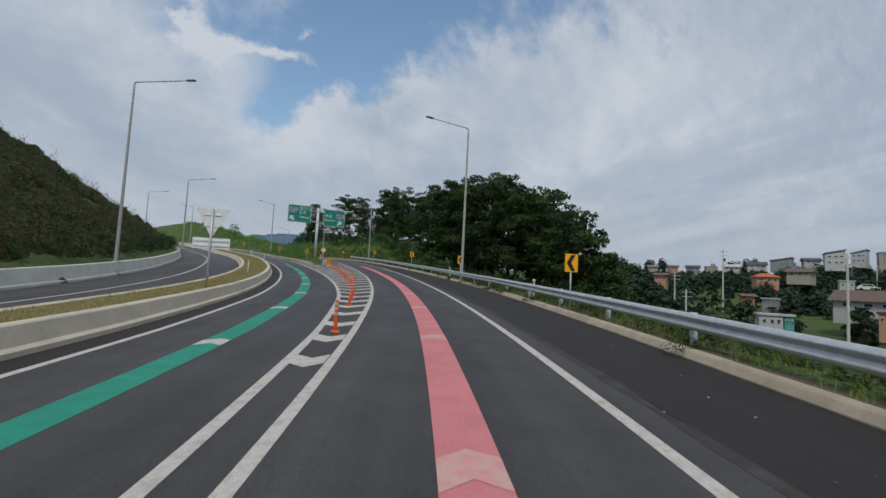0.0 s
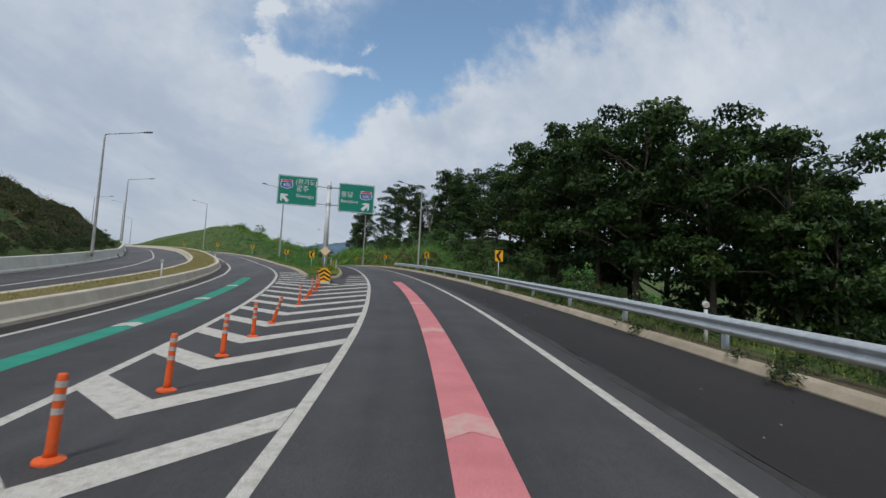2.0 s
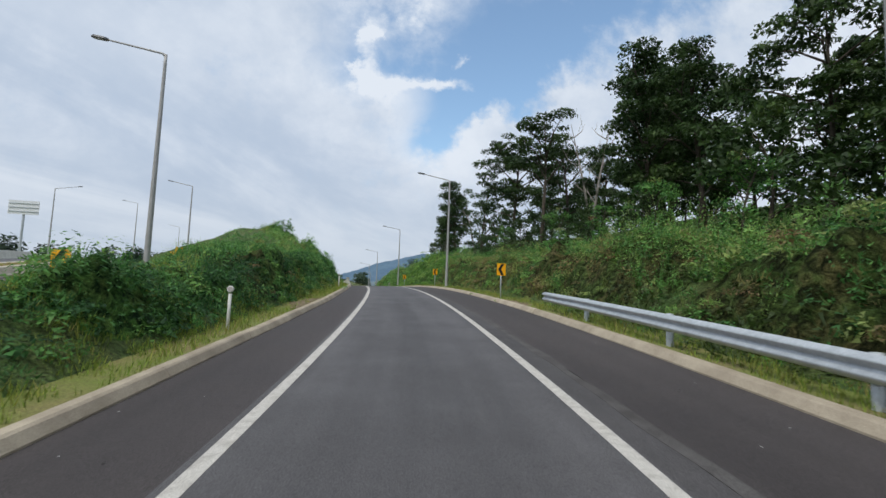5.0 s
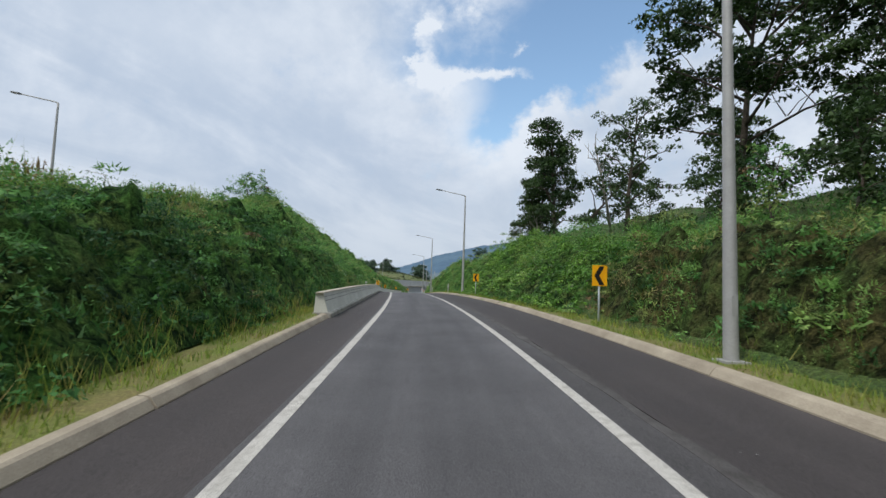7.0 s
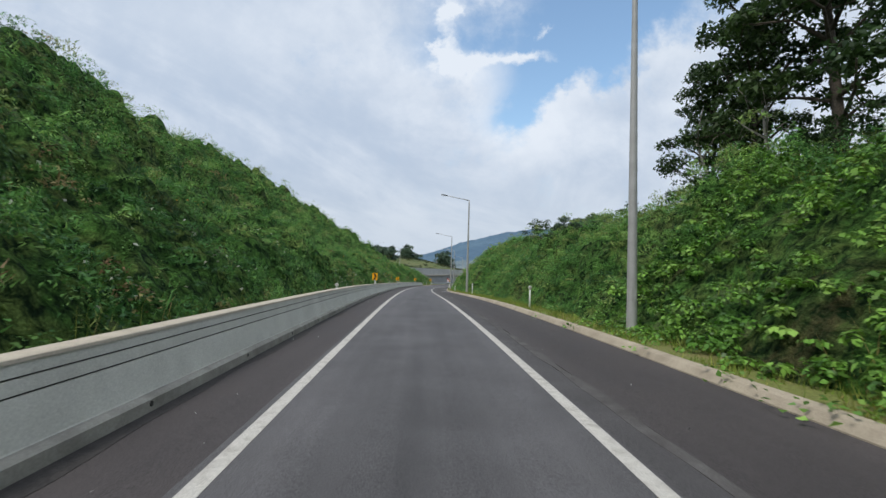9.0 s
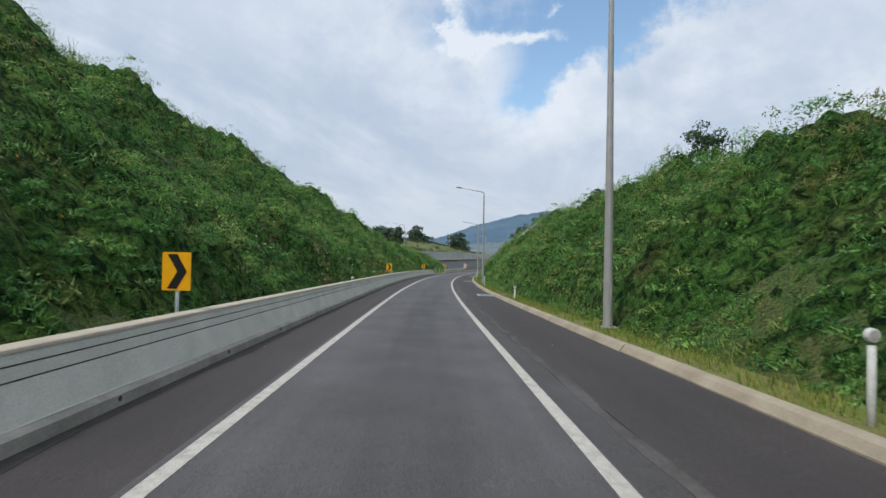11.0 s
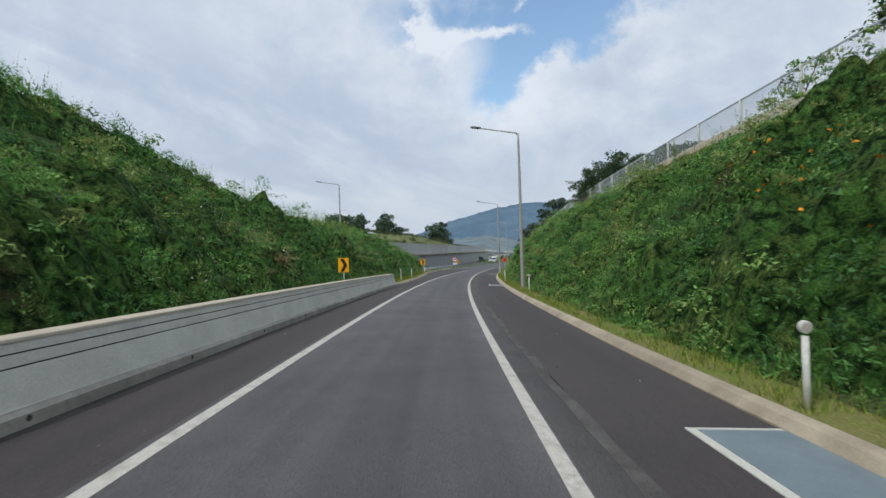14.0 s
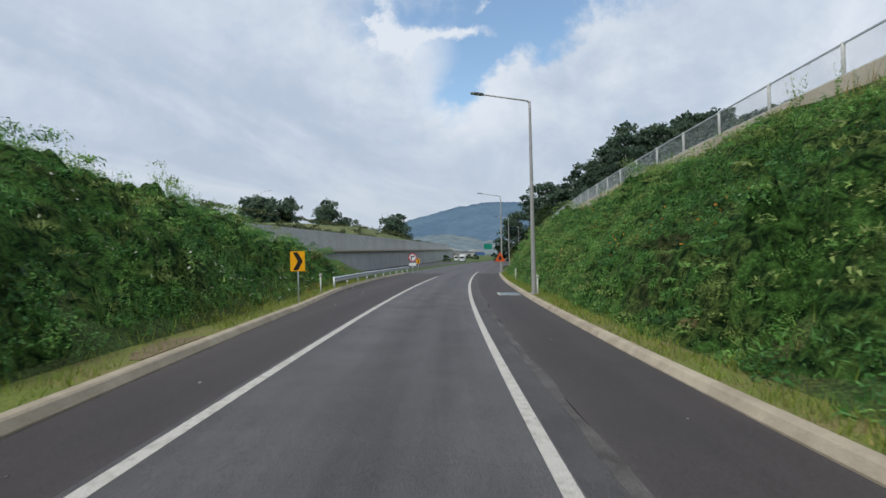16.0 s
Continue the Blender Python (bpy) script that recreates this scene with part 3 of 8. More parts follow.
def road(s, d=0.0, up=0.0):
    """World places at s metres along the ramp, d metres to the right of its lane's middle, up metres over the paved plane."""
    s, d, up = np.broadcast_arrays(np.asarray(s, float), np.asarray(d, float), np.asarray(up, float))
    a = np.interp(s, GRID, _turn)
    x = np.interp(s, GRID, _px) + d * np.cos(a)
    y = np.interp(s, GRID, _py) + d * np.sin(a)
    z = np.interp(s, GRID, _pz) + np.clip(d, -16, 6) * np.interp(s, GRID, _pc) + up
    return np.stack([x, y, z], -1)


def heading(s):
    return float(np.degrees(np.interp(s, GRID, _turn)))

# ---------------------------------------------------------------- the plan, in offsets from the lane's middle
def kerb_right(s):
    return ramp(((-80, 4.3), (0, 4.35), (12, 4.65), (25, 4.9), (45, 4.95), (60, 4.75), (85, 4.46), (100, 4.36), (115, 4.40), (136, 4.26), (150, 4.20), (196, 4.00), (214, 3.92), (234, 3.96), (276, 3.95), (290, 4.03), (310, 4.25), (700, 5)), s)


def gore_line(s):
    """The right edge line of the carriageway that leaves to the left."""
    return ramp(((-80, -2.35), (0, -2.40), (8, -2.68), (19, -3.34), (26, -3.98), (32, -4.60), (45, -6.0), (50, -6.6), (66, -8.4), (75, -9.7), (91, -12.5), (111, -17.0), (131, -22.8), (150, -30), (175, -41), (210, -60)), s)


def kerb_left(s):
    return ramp(((63.6, -4.45), (65, -3.95), (70, -3.66), (88, -3.46), (99, -3.24), (116, -3.14), (127, -3.12), (150, -3.06), (196, -3.5), (230, -3.7), (272, -3.6), (278, -3.6), (285.5, -3.74), (294, -4.42), (298, -4.76), (308, -5.95), (321, -6.8), (345, -7.6), (700, -8)), s)


def lift(s):
    """The left carriageways climb away."""
    return ramp(((-80, 0), (90, 0), (142, 1.9), (175, 3.2), (210, 4.2)), s)


def left_road(s, d, up=0.0):
    return road(s, d, np.asarray(up) + lift(s))


RIDGE_LEFT = ((63, 0.1), (75, 0.5), (85, 1.2), (93, 1.7), (98, 2.0), (110, 2.4), (120, 2.9), (132, 4.2), (140, 4.9), (150, 6.6), (158, 8.4), (166, 9.8), (177, 10.6), (191, 12.2), (200, 12.7), (209, 12.3), (220, 12.0), (230, 10.4), (240, 9.4), (250, 7.9), (260, 5.2), (268, 4.3), (275, 4.2), (290, 4.6), (300, 4.0), (310, 3.0), (318, 2.0), (326, 0.6), (332, -1.4), (700, -2.0))
BANK_RIGHT = ((-80, -9), (8, -9), (30, -4.5), (44, -2.8), (60, -1.8), (72, -0.9), (79, 0.0), (85, 1.0), (92, 1.7), (105, 1.5), (115, 1.7), (125, 2.0), (140, 2.7), (147, 3.7), (154, 4.7), (160, 3.7), (168, 2.6), (178, 2.6), (188, 3.9), (200, 5.8), (210, 6.7), (350, 6.9), (420, 5.0), (700, 3.0))
HILL_FAR_LEFT = ((-80, 20), (40, 19), (56, 16.5), (66, 14), (74, 11), (82, 8.6), (90, 6.2), (100, 3.6), (112, 1.6), (122, 0.0), (700, 0.0))


def ground_up(s, d):
    """The ground's height over the ramp's plane."""
    s, d = np.broadcast_arrays(np.asarray(s, float), np.asarray(d, float))
    kr, g = kerb_right(s), gore_line(s)
    a = d - kr - 0.34
    bank = ramp(BANK_RIGHT, s)
    rise = 0.12 + np.where(bank > 0.3, np.clip((a - 0.9) * 0.95, 0, None), np.clip((a - 0.9) * 0.6, 0, None) * 0)
    top = np.maximum(bank, 0.16)
    beyond = np.clip(a - 0.9 - top / 0.95, 0, None)
    inland = np.interp(s, (80, 100, 165, 190), (0.12, 0.3, 0.3, 0.0)) * np.clip(beyond, 0, 14)
    right = np.where(bank > 0.3, np.minimum(rise, top) + inland, 0.16 - np.minimum(np.clip(a - 1.2, 0, None) * 0.55, np.maximum(-bank, 0) + 0.16))
    right = right - np.clip(d - 22, 0, 40) * np.clip((104 - s) / 34, 0, 1) * 0.42 - np.clip(d - 34, 0, 45) * np.clip((190 - s) / 30, 0, 1) * np.clip((s - 60) / 40, 0, 1) * 0.40
    # left of the ramp: a grassed hill that stands between the carriageways
    kl = kerb_left(np.clip(s, 63.6, None))
    b = -(d - kl) - 0.42
    ridge = ramp(RIDGE_LEFT, s)
    up_slope = 0.18 + np.clip((b - 0.7) * 0.8, 0, None)
    edge = d - (g + 2.3)
    back = 0.16 + np.clip(edge - 0.8, 0, None) * 0.55 + lift(s)
    hill = np.minimum(np.minimum(up_slope, np.maximum(ridge, 0.14)), np.where(s < 170, back, 1e3))
    hill = np.where((s >= 170) & (b > 0), np.minimum(hill, np.maximum(ridge, 0.14) - np.clip(b - 0.7 - ridge / 0.8 - 4, 0, None) * 0.35), hill)
    hill = np.maximum(hill, np.where(s > 300, -0.8, 0.10))
    # beyond the outer wall of the other carriageway
    c = (g - 14.6) - d
    far = np.minimum(0.85 + np.clip(c - 0.8, 0, None) * 0.66, np.maximum(ramp(HILL_FAR_LEFT, s), 0.5)) + lift(s)
    other = np.where(c > 0, far, -0.25 + lift(s))
    nose = s < 63.4
    left = np.where((d < g + 2.3) & (s < 215), other, np.where(nose, -0.25, hill))
    out = np.where(d > kr + 0.5, right, np.where((d < kl - 0.95) & ~((d > g - 14.6) & nose), left, -0.25))
    out = np.where(nose & (d > g - 14.4) & (d <= kr + 0.5), -0.25, out)
    return out


def build_ground():
    s = np.concatenate((np.arange(-80, 0, 3.0), np.arange(0, 330, 1.0), np.arange(330, 701, 10)))
    d = np.concatenate((-np.geomspace(160, 46, 14), np.arange(-44, -3.01, 0.8), np.array((-2.2, 0, 3.0, 3.8)), np.arange(4.2, 9, 0.4), np.arange(9, 30, 0.9), np.geomspace(31, 160, 16)))
    S, D = np.meshgrid(s, d, indexing="ij")
    up = ground_up(S, D)
    v = road(S, D, up)
    n = np.array([noise.noise((x * 0.45, y * 0.45, 0.3)) * 0.22 + noise.noise((x * 0.13, y * 0.13, 5.0)) * 0.45 for x, y, _ in v.reshape(-1, 3)]).reshape(S.shape)
    wild = np.clip((up - 0.35) / 1.0, 0, 1) + np.clip((-up - 0.6) / 1.0, 0, 1)
    v[..., 2] += n * np.clip(wild, 0, 1)
    m, k = S.shape
    f = [(i * k + j, i * k + j + 1, (i + 1) * k + j + 1, (i + 1) * k + j) for i in range(m - 1) for j in range(k - 1)]
    ob = link_mesh("ground", v.reshape(-1, 3), f, SOIL, smooth_faces=True)
    tagged(ob, "weedy earth slopes and verges beside the road", "ground", kind="structure")


build_ground()

# the land beyond, down to the horizon
far_v, far_f = [(-60.0, 150.0, -7.0)], []
for k, r in enumerate((120, 300, 700, 1500, 3000, 4800)):
    for q in range(48):
        a = 2 * math.pi * q / 48
        far_v.append((-60 + r * math.cos(a), 150 + r * math.sin(a), -7.0 - 0.004 * r))
for q in range(48):
    far_f.append((0, 1 + q, 1 + (q + 1) % 48))
    for k in range(5):
        a, b = 1 + k * 48, 1 + (k + 1) * 48
        far_f.append((a + q, b + q, b + (q + 1) % 48, a + (q + 1) % 48))
tagged(link_mesh("ground_plain", far_v, far_f, FAR_GREEN), "hazy green farmland reaching to the horizon", "ground", kind="structure")

# ---------------------------------------------------------------- paving


def line_right(s):
    return ramp(((-80, 1.8), (0, 1.8), (24, 1.9), (45, 1.98), (60, 1.96), (89, 1.80), (114, 1.85), (131, 1.74), (148, 1.70), (193, 1.62), (212, 1.56), (231, 1.48), (284, 1.48), (340, 1.5), (700, 1.6)), s)


def line_left(s):
    return ramp(((-80, -1.78), (0, -1.80), (11, -1.86), (41, -1.88), (52, -1.99), (66, -1.94), (89, -1.79), (114, -1.66), (131, -1.60), (148, -1.68), (193, -1.94), (212, -2.06), (252, -2.08), (273, -2.12), (284, -2.17), (340, -2.2), (700, -2.2)), s)


def seam(s):
    return line_right(s) + 0.47




tagged(ribbon("road", -80, 63.6, lambda s: gore_line(s) - 4.5, seam, 0.0, ASPHALT, 1.0, 8, 0.12), "dark grey asphalt carriageway with worn wheel tracks", "road")
tagged(ribbon("road", 63.6, 340, lambda s: line_left(s) - 0.16, lambda s: line_right(s) + 0.1, 0.0, ASPHALT, 1.0, 5, 0.12), "dark grey asphalt ramp lane", "road")
tagged(ribbon("road_edge", 63.6, 340, lambda s: line_right(s) + 0.1, seam, 0.0, ASPHALT_EDGE, 1.0, 2, 0.12), "strip of darker asphalt outside the edge line", "road")
tagged(ribbon("shoulder_left", 63.6, 340, kerb_left, lambda s: line_left(s) - 0.16, 0.0, ASPHALT_SHOULDER, 1.0, 3, 0.12), "dark brownish asphalt shoulder", "road")
tagged(ribbon("shoulder_right", -80, 340, lambda s: seam(s) + 0.13, kerb_right, 0.0, ASPHALT_SHOULDER, 1.0, 4, 0.12), "wide dark brownish asphalt shoulder", "road")
tagged(ribbon("road_seam", -80, 340, lambda s: seam(s) - 0.02 - 0.03 * np.sin(s * 2.3) * np.sin(s * 0.71), lambda s: seam(s) + 0.14 + 0.04 * np.sin(s * 1.9 + 1) * np.sin(s * 0.53), 0.003, SEAM, 0.3, 2, 0.1), "rough pale joint between lane and shoulder asphalt", "road")
tagged(ribbon("road_branch", 63.6, 210, lambda s: gore_line(s) - 4.5, lambda s: np.minimum(gore_line(s) + 2.0, kerb_left(s) - 0.9), 0.0, ASPHALT, 1.0, 5, 0.12, place=left_road), "asphalt carriageway bending away", "road")
tagged(ribbon("road_opposite", -80, 210, lambda s: gore_line(s) - 14.2, lambda s: gore_line(s) - 7.6, 0.0, ASPHALT, 1.0, 5, 0.12, place=left_road), "asphalt carriageway of the opposite direction", "road")
tagged(ribbon("road_highway", 340, 700, -9.0, lambda s: kerb_right(s), -0.02, ASPHALT, 5.0, 4, 0.12), "asphalt of the highway joined ahead", "road")


def stripe(name, s0, s1, line, width, mat, up=0.004, place=None, step=0.6, thick=0.003):
    ob = ribbon(name, s0, s1, lambda s: value(line, s) - width / 2, lambda s: value(line, s) + width / 2, up, mat, step, 2, thick, place=place)
    return ob


tagged(stripe("lane_line", -80, 345, line_right, 0.16, WHITE_LINE), "solid white edge line on the ramp", "road marking")
tagged(stripe("lane_line", -80, 66, line_left, 0.165, WHITE_LINE), "solid white line beside the hatched gore", "road marking")
tagged(stripe("lane_line", 66, 330, line_left, 0.16, WHITE_LINE), "solid white edge line on the ramp", "road marking")
tagged(stripe("lane_line", -80, 66, gore_line, 0.165, WHITE_LINE), "solid white line beside the hatched gore", "road marking")
tagged(stripe("lane_line", 66, 205, gore_line, 0.16, WHITE_LINE, place=left_road), "solid white edge line of the branch", "road marking")
tagged(stripe("lane_line", -80, 205, lambda s: gore_line(s) - 3.6, 0.16, WHITE_LINE, place=left_road), "solid white edge line of the branch", "road marking")
tagged(stripe("lane_line", -80, 205, lambda s: gore_line(s) - 11.0, 0.16, WHITE_LINE, place=left_road), "solid white line of the opposite carriageway", "road marking")


def banded(name, s0, s1, line, width, base_mat, pale_mat, first, period, label):
    """A coloured guide stripe with short pale arrow bands across it."""
    ob = stripe(name, s0, s1, line, width, base_mat)
    tagged(ob, label, "road marking")
    k = first
    while k < s1 - 1.0:
        if k > s0:
            s = steps(k, k + 0.60, 0.1)
            c = value(line, s)
            x = np.linspace(-1, 1, 9)
            S = s[:, None] + 0.22 * (1 - np.abs(x[None, :])) - 0.1
            D = c[:, None] + x[None, :] * width * 0.498
            v = road(S, D, 0.0085 + 0 * D).reshape(-1, 3)
            m = len(x)
            f = [(i * m + j, i * m + j + 1, (i + 1) * m + j + 1, (i + 1) * m + j) for i in range(len(s) - 1) for j in range(m - 1)]
            link_mesh("pale_band", v, f, pale_mat, ob)
        k += period


banded("guide_line_pink", -80, 62.0, 0.0, 0.56, PINK_LINE, PINK_PALE, 0.15 - 6.77 * 3, 6.77, "pink painted guide stripe along the lane")
banded("guide_line_green", -80, 63.0, lambda s: gore_line(s) - 1.81, 0.54, GREEN_LINE, WHITE_LINE, 6.2 - 7.05 * 3, 7.05, "green painted guide stripe along the branch lane")


# hatched gore: bent bars, their points towards the traffic
def post_line(s):
    return ramp(((0, -2.1), (8.5, -2.26), (14.7, -2.57), (19, -2.70), (26, -3.10), (33.5, -3.67), (42, -4.12), (50, -4.46), (57, -4.68), (75, -5.4)), s)


BARS = [4.85, 7.2, 9.5, 11.96, 14.3, 16.35, 18.65, 21.1, 23.42, 25.78, 28.25, 30.68] + [32.95 + 2.29 * k for k in range(6)] + [46.6, 48.85, 51.1, 53.57, 56.0]
POSTS = [7.95, 14.74, 16.82, 19.07, 21.36, 23.81, 25.98, 28.44, 31.02, 33.5, 35.7, 37.9, 40.0, 42.07, 46.84, 49.0, 50.86, 53.22, 55.7]


def hatch_bar(s_apex):
    g = float(post_line(s_apex))
    verts, faces = [], []
    for sgn, limit in ((1, float(line_left(s_apex + 2)) - 0.09), (-1, None)):
        lim = limit if sgn == 1 else float(gore_line(s_apex + 1.6)) + 0.09
        run = abs(lim - g)
        fwd = run * (1.17 if sgn == 1 else 1.0)
        n = 6
        base = len(verts)
        for i in range(n + 1):
            k = i / n
            for w in (0.0, 0.72):
                verts.append(road(s_apex - 0.66 + fwd * k + w, g + (lim - g) * k, 0.0045))
        for i in range(n):
            a = base + 2 * i
            faces.append((a, a + 1, a + 3, a + 2) if sgn == -1 else (a, a + 2, a + 3, a + 1))
    return verts, faces


for sp in BARS:
    if sp < 57.5:
        v, f = hatch_bar(sp)
        tagged(link_mesh("hatch_bar", v, f, WHITE_LINE), "worn white bent hatch bar painted on the gore", "road marking", "gore hatch bars", "structure")
for sp in (58.4, 60.7, 63.0, 65.3, 67.4):
    a, b = float(kerb_left(np.clip(sp + 1, 65, None))) + 0.5 if sp > 62.5 else -3.4, float(line_left(sp)) - 0.09
    v = [road(sp + w + 1.0 * k, a + (b - a) * k, 0.0045) for k in (0, 0.5, 1) for w in (0, 0.5)]
    tagged(link_mesh("hatch_bar", v, [(0, 2, 3, 1), (2, 4, 5, 3)], WHITE_LINE), "worn white hatch bar painted on the gore", "road marking", "gore hatch bars", "structure")

for sp in (58.4, 60.7, 63.0, 65.3, 67.6, 69.9):
    a, b = float(gore_line(sp)) + 0.09, min(float(post_line(sp)), float(gore_line(sp)) + 1.96) if sp > 61 else -4.9
    v = [road(sp + w + 0.9 * (1 - k), a + (b - a) * k, 0.0045) for k in (0, 0.5, 1) for w in (0, 0.6)]
    tagged(link_mesh("hatch_bar", v, [(0, 2, 3, 1), (2, 4, 5, 3)], WHITE_LINE), "worn white hatch bar painted on the gore", "road marking", "gore hatch bars", "structure")

# blue survey strokes sprayed on one bar
SPRAY = material("blue_spray_paint", (0.05, 0.14, 0.48), 0.8, second=(0.12, 0.22, 0.50), scale=12, fine=90, fine_vary=0.3)
marks = tagged(new("survey_marks"), "blue sprayed survey strokes on a hatch bar", "road marking", kind="structure")
for s0, d0, run, across in ((18.55, -2.48, 0.26, 0.04), (18.62, -2.36, 0.02, 0.14), (18.80, -2.34, 0.02, 0.12), (18.70, -2.22, 0.24, 0.05), (18.92, -2.15, 0.02, 0.16)):
    v = [road(s0 + a * run + b * 0.03, d0 + a * across + b * 0.03, 0.008) for a, b in ((0, 0), (1, 0), (1, 1), (0, 1))]
    link_mesh("stroke", v, [(0, 1, 2, 3)], SPRAY, marks)

# ---------------------------------------------------------------- kerbs, barriers, walls
KERB = [(0.0, -0.1), (0.0, 0.02), (0.075, 0.125), (0.11, 0.148), (0.23, 0.155), (0.255, 0.14), (0.255, -0.1)]
MIRROR = [(-x, z) for x, z in KERB][::-1]


def kerb_run(s0, s1, line, profile, label, place=None, length=6.0):
    """A cast kerb in lengths, with open joints and slight shifts from one to the next."""
    rng = np.random.default_rng(int(s0 * 7 + 900))
    run = tagged(new("kerb"), label, "kerb", kind="structure")
    n = max(1, int(round((s1 - s0) / length)))
    for i in range(n):
        a, b = s0 + (s1 - s0) * i / n, s0 + (s1 - s0) * (i + 1) / n - 0.016
        off, up = rng.normal() * 0.007, rng.normal() * 0.004
        sweep("kerb_length", a, b, lambda s, off=off: value(line, s) + off, profile, CONCRETE_KERB, 1.0, up=up, parent=run, place=place)


kerb_run(-80, 340, kerb_right, KERB, "pale concrete kerb along the right shoulder")
kerb_run(63.6, 126.7, kerb_left, MIRROR, "pale concrete kerb round the grassed island", length=3.5)
kerb_run(271.9, 340, kerb_left, MIRROR, "pale concrete kerb along the left shoulder")
kerb_run(66, 205, lambda s: np.minimum(gore_line(s) + 2.0, kerb_left(s) - 0.9), KERB, "pale concrete kerb of the branch", left_road, 12.0)
# the barrier on the inside: foot, leaning face with two grooves, capping
BARRIER_FOOT = [(0.06, -0.1), (0.05, 0.13), (-0.02, 0.165), (-0.55, 0.165), (-0.55, -0.1)]
BARRIER = [(-0.06, 0.168), (-0.07, 0.175), (-0.186, 0.536), (-0.208, 0.541), (-0.210, 0.555), (-0.190, 0.560), (-0.214, 0.672), (-0.236, 0.677), (-0.238, 0.691), (-0.217, 0.696), (-0.24, 0.80), (-0.50, 0.80), (-0.54, 0.168)]
barrier = tagged(sweep("barrier_wall", 126.8, 271.8, kerb_left, BARRIER, CONCRETE, 1.0), "grey concrete safety barrier with two dark grooves", "barrier", kind="structure")
foot = tagged(sweep("foot", 126.6, 272.0, kerb_left, BARRIER_FOOT, CONCRETE_DARK, 1.0, parent=barrier), "stained dark foot")
tagged(sweep("cap", 126.7, 271.9, kerb_left, [(-0.225, 0.803), (-0.235, 0.835), (-0.26, 0.845), (-0.49, 0.845), (-0.51, 0.835), (-0.515, 0.803)], CAP, 1.0, parent=barrier), "sandy weathered top edge")
# dark strips laid in the grooves put their shadow into the colour
for z0 in (0.548, 0.684):
    sweep("groove", 126.9, 271.7, kerb_left, [(-0.205 - 0.20 * (z0 - 0.548), z0 - 0.006), (-0.202 - 0.20 * (z0 - 0.548), z0 + 0.007)], GROOVE, 1.0, parent=barrier, closed=False)


pocket = None
for sp in np.arange(129.0, 271, 3.0):
    at = at_road(float(sp), float(kerb_left(sp)) + 0.052, 0.085) @ Matrix.Rotation(radians(90), 4, "Y")
    if pocket is None:
        bm = tube([((0, 0, -0.02), 0.03), ((0, 0, 0.004), 0.034), ((0, 0, 0.006), 0.02)], 10)
        pocket = part("bolt_pocket", bm, GROOVE, foot)
    else:
        ob = new("bolt_pocket", pocket.data)
        ob.parent = foot
    (pocket if sp == 129.0 else ob).matrix_world = at


def median_line(s):
    return gore_line(s) - 4.35


MEDIAN = [(0.0, -0.1), (0.0, 0.10), (-0.10, 0.16), (-0.20, 0.50), (-0.24, 0.53), (-0.44, 0.53), (-0.48, 0.50), (-0.48, -0.1)]
median = tagged(sweep("median_wall", -80, 205, median_line, MEDIAN, CONCRETE_WARM, 1.0, place=left_road), "low sandy concrete median wall", "barrier", kind="structure")
tagged(sweep("median_wall", -80, 205, lambda s: gore_line(s) - 7.45, [(-x, z - 0.1) for x, z in MEDIAN][::-1], CONCRETE_WARM, 1.0, place=left_road), "low concrete median wall on the far side", "barrier", kind="structure")
tagged(ribbon("median_soil", -80, 205, lambda s: gore_line(s) - 7.0, lambda s: gore_line(s) - 4.8, 0.40, MEDIAN_TURF, 1.0, 4, 0.1, place=left_road), "dry grassy soil strip between the median walls", "ground")
WALL = [(0.0, -0.1), (0.0, 0.12), (-0.12, 0.20), (-0.28, 0.86), (-0.32, 0.90), (-0.52, 0.90), (-0.56, 0.86), (-0.56, -0.1)]
tagged(sweep("outer_wall", -80, 205, lambda s: gore_line(s) - 14.0, WALL, CONCRETE, 1.0, place=left_road), "grey concrete wall below the cut slope", "barrier", kind="structure")
# turf along the kerbs
tagged(ribbon("verge", -80, 74, lambda s: kerb_right(s) + 0.257, lambda s: kerb_right(s) + 1.3, 0.135, VERGE_BARE, 1.0, 3, 0.1), "bare trodden soil under the guardrail", "ground")
tagged(ribbon("verge", 74, 330, lambda s: kerb_right(s) + 0.257, lambda s: kerb_right(s) + 1.3, 0.135, VERGE, 1.0, 3, 0.1), "dry trodden turf behind the kerb", "ground")
tagged(ribbon("verge", 69, 320, lambda s: kerb_left(s) - 1.15, lambda s: kerb_left(s) - np.where((s > 126) & (s < 272.5), 0.55, 0.257), 0.14, VERGE, 1.0, 3, 0.1), "dry trodden turf beside the road", "ground")

# a dark uneven strip along the barrier's foot
tagged(ribbon("gutter_grime", 126.8, 271.8, lambda s: kerb_left(s) + 0.064, lambda s: kerb_left(s) + 0.24 + 0.05 * np.sin(s * 0.9) + 0.03 * np.sin(s * 2.3), 0.004, FOOT_STRIP, 0.5, 2, 0.003), "dark strip along the foot of the barrier", "dirt")

tagged(ribbon("shoulder_branch", -80, 205, lambda s: gore_line(s) - 4.34, lambda s: gore_line(s) - 3.70, 0.0035, ASPHALT_SHOULDER, 1.0, 2, 0.003, place=left_road), "dark strip of asphalt along the median wall", "road")
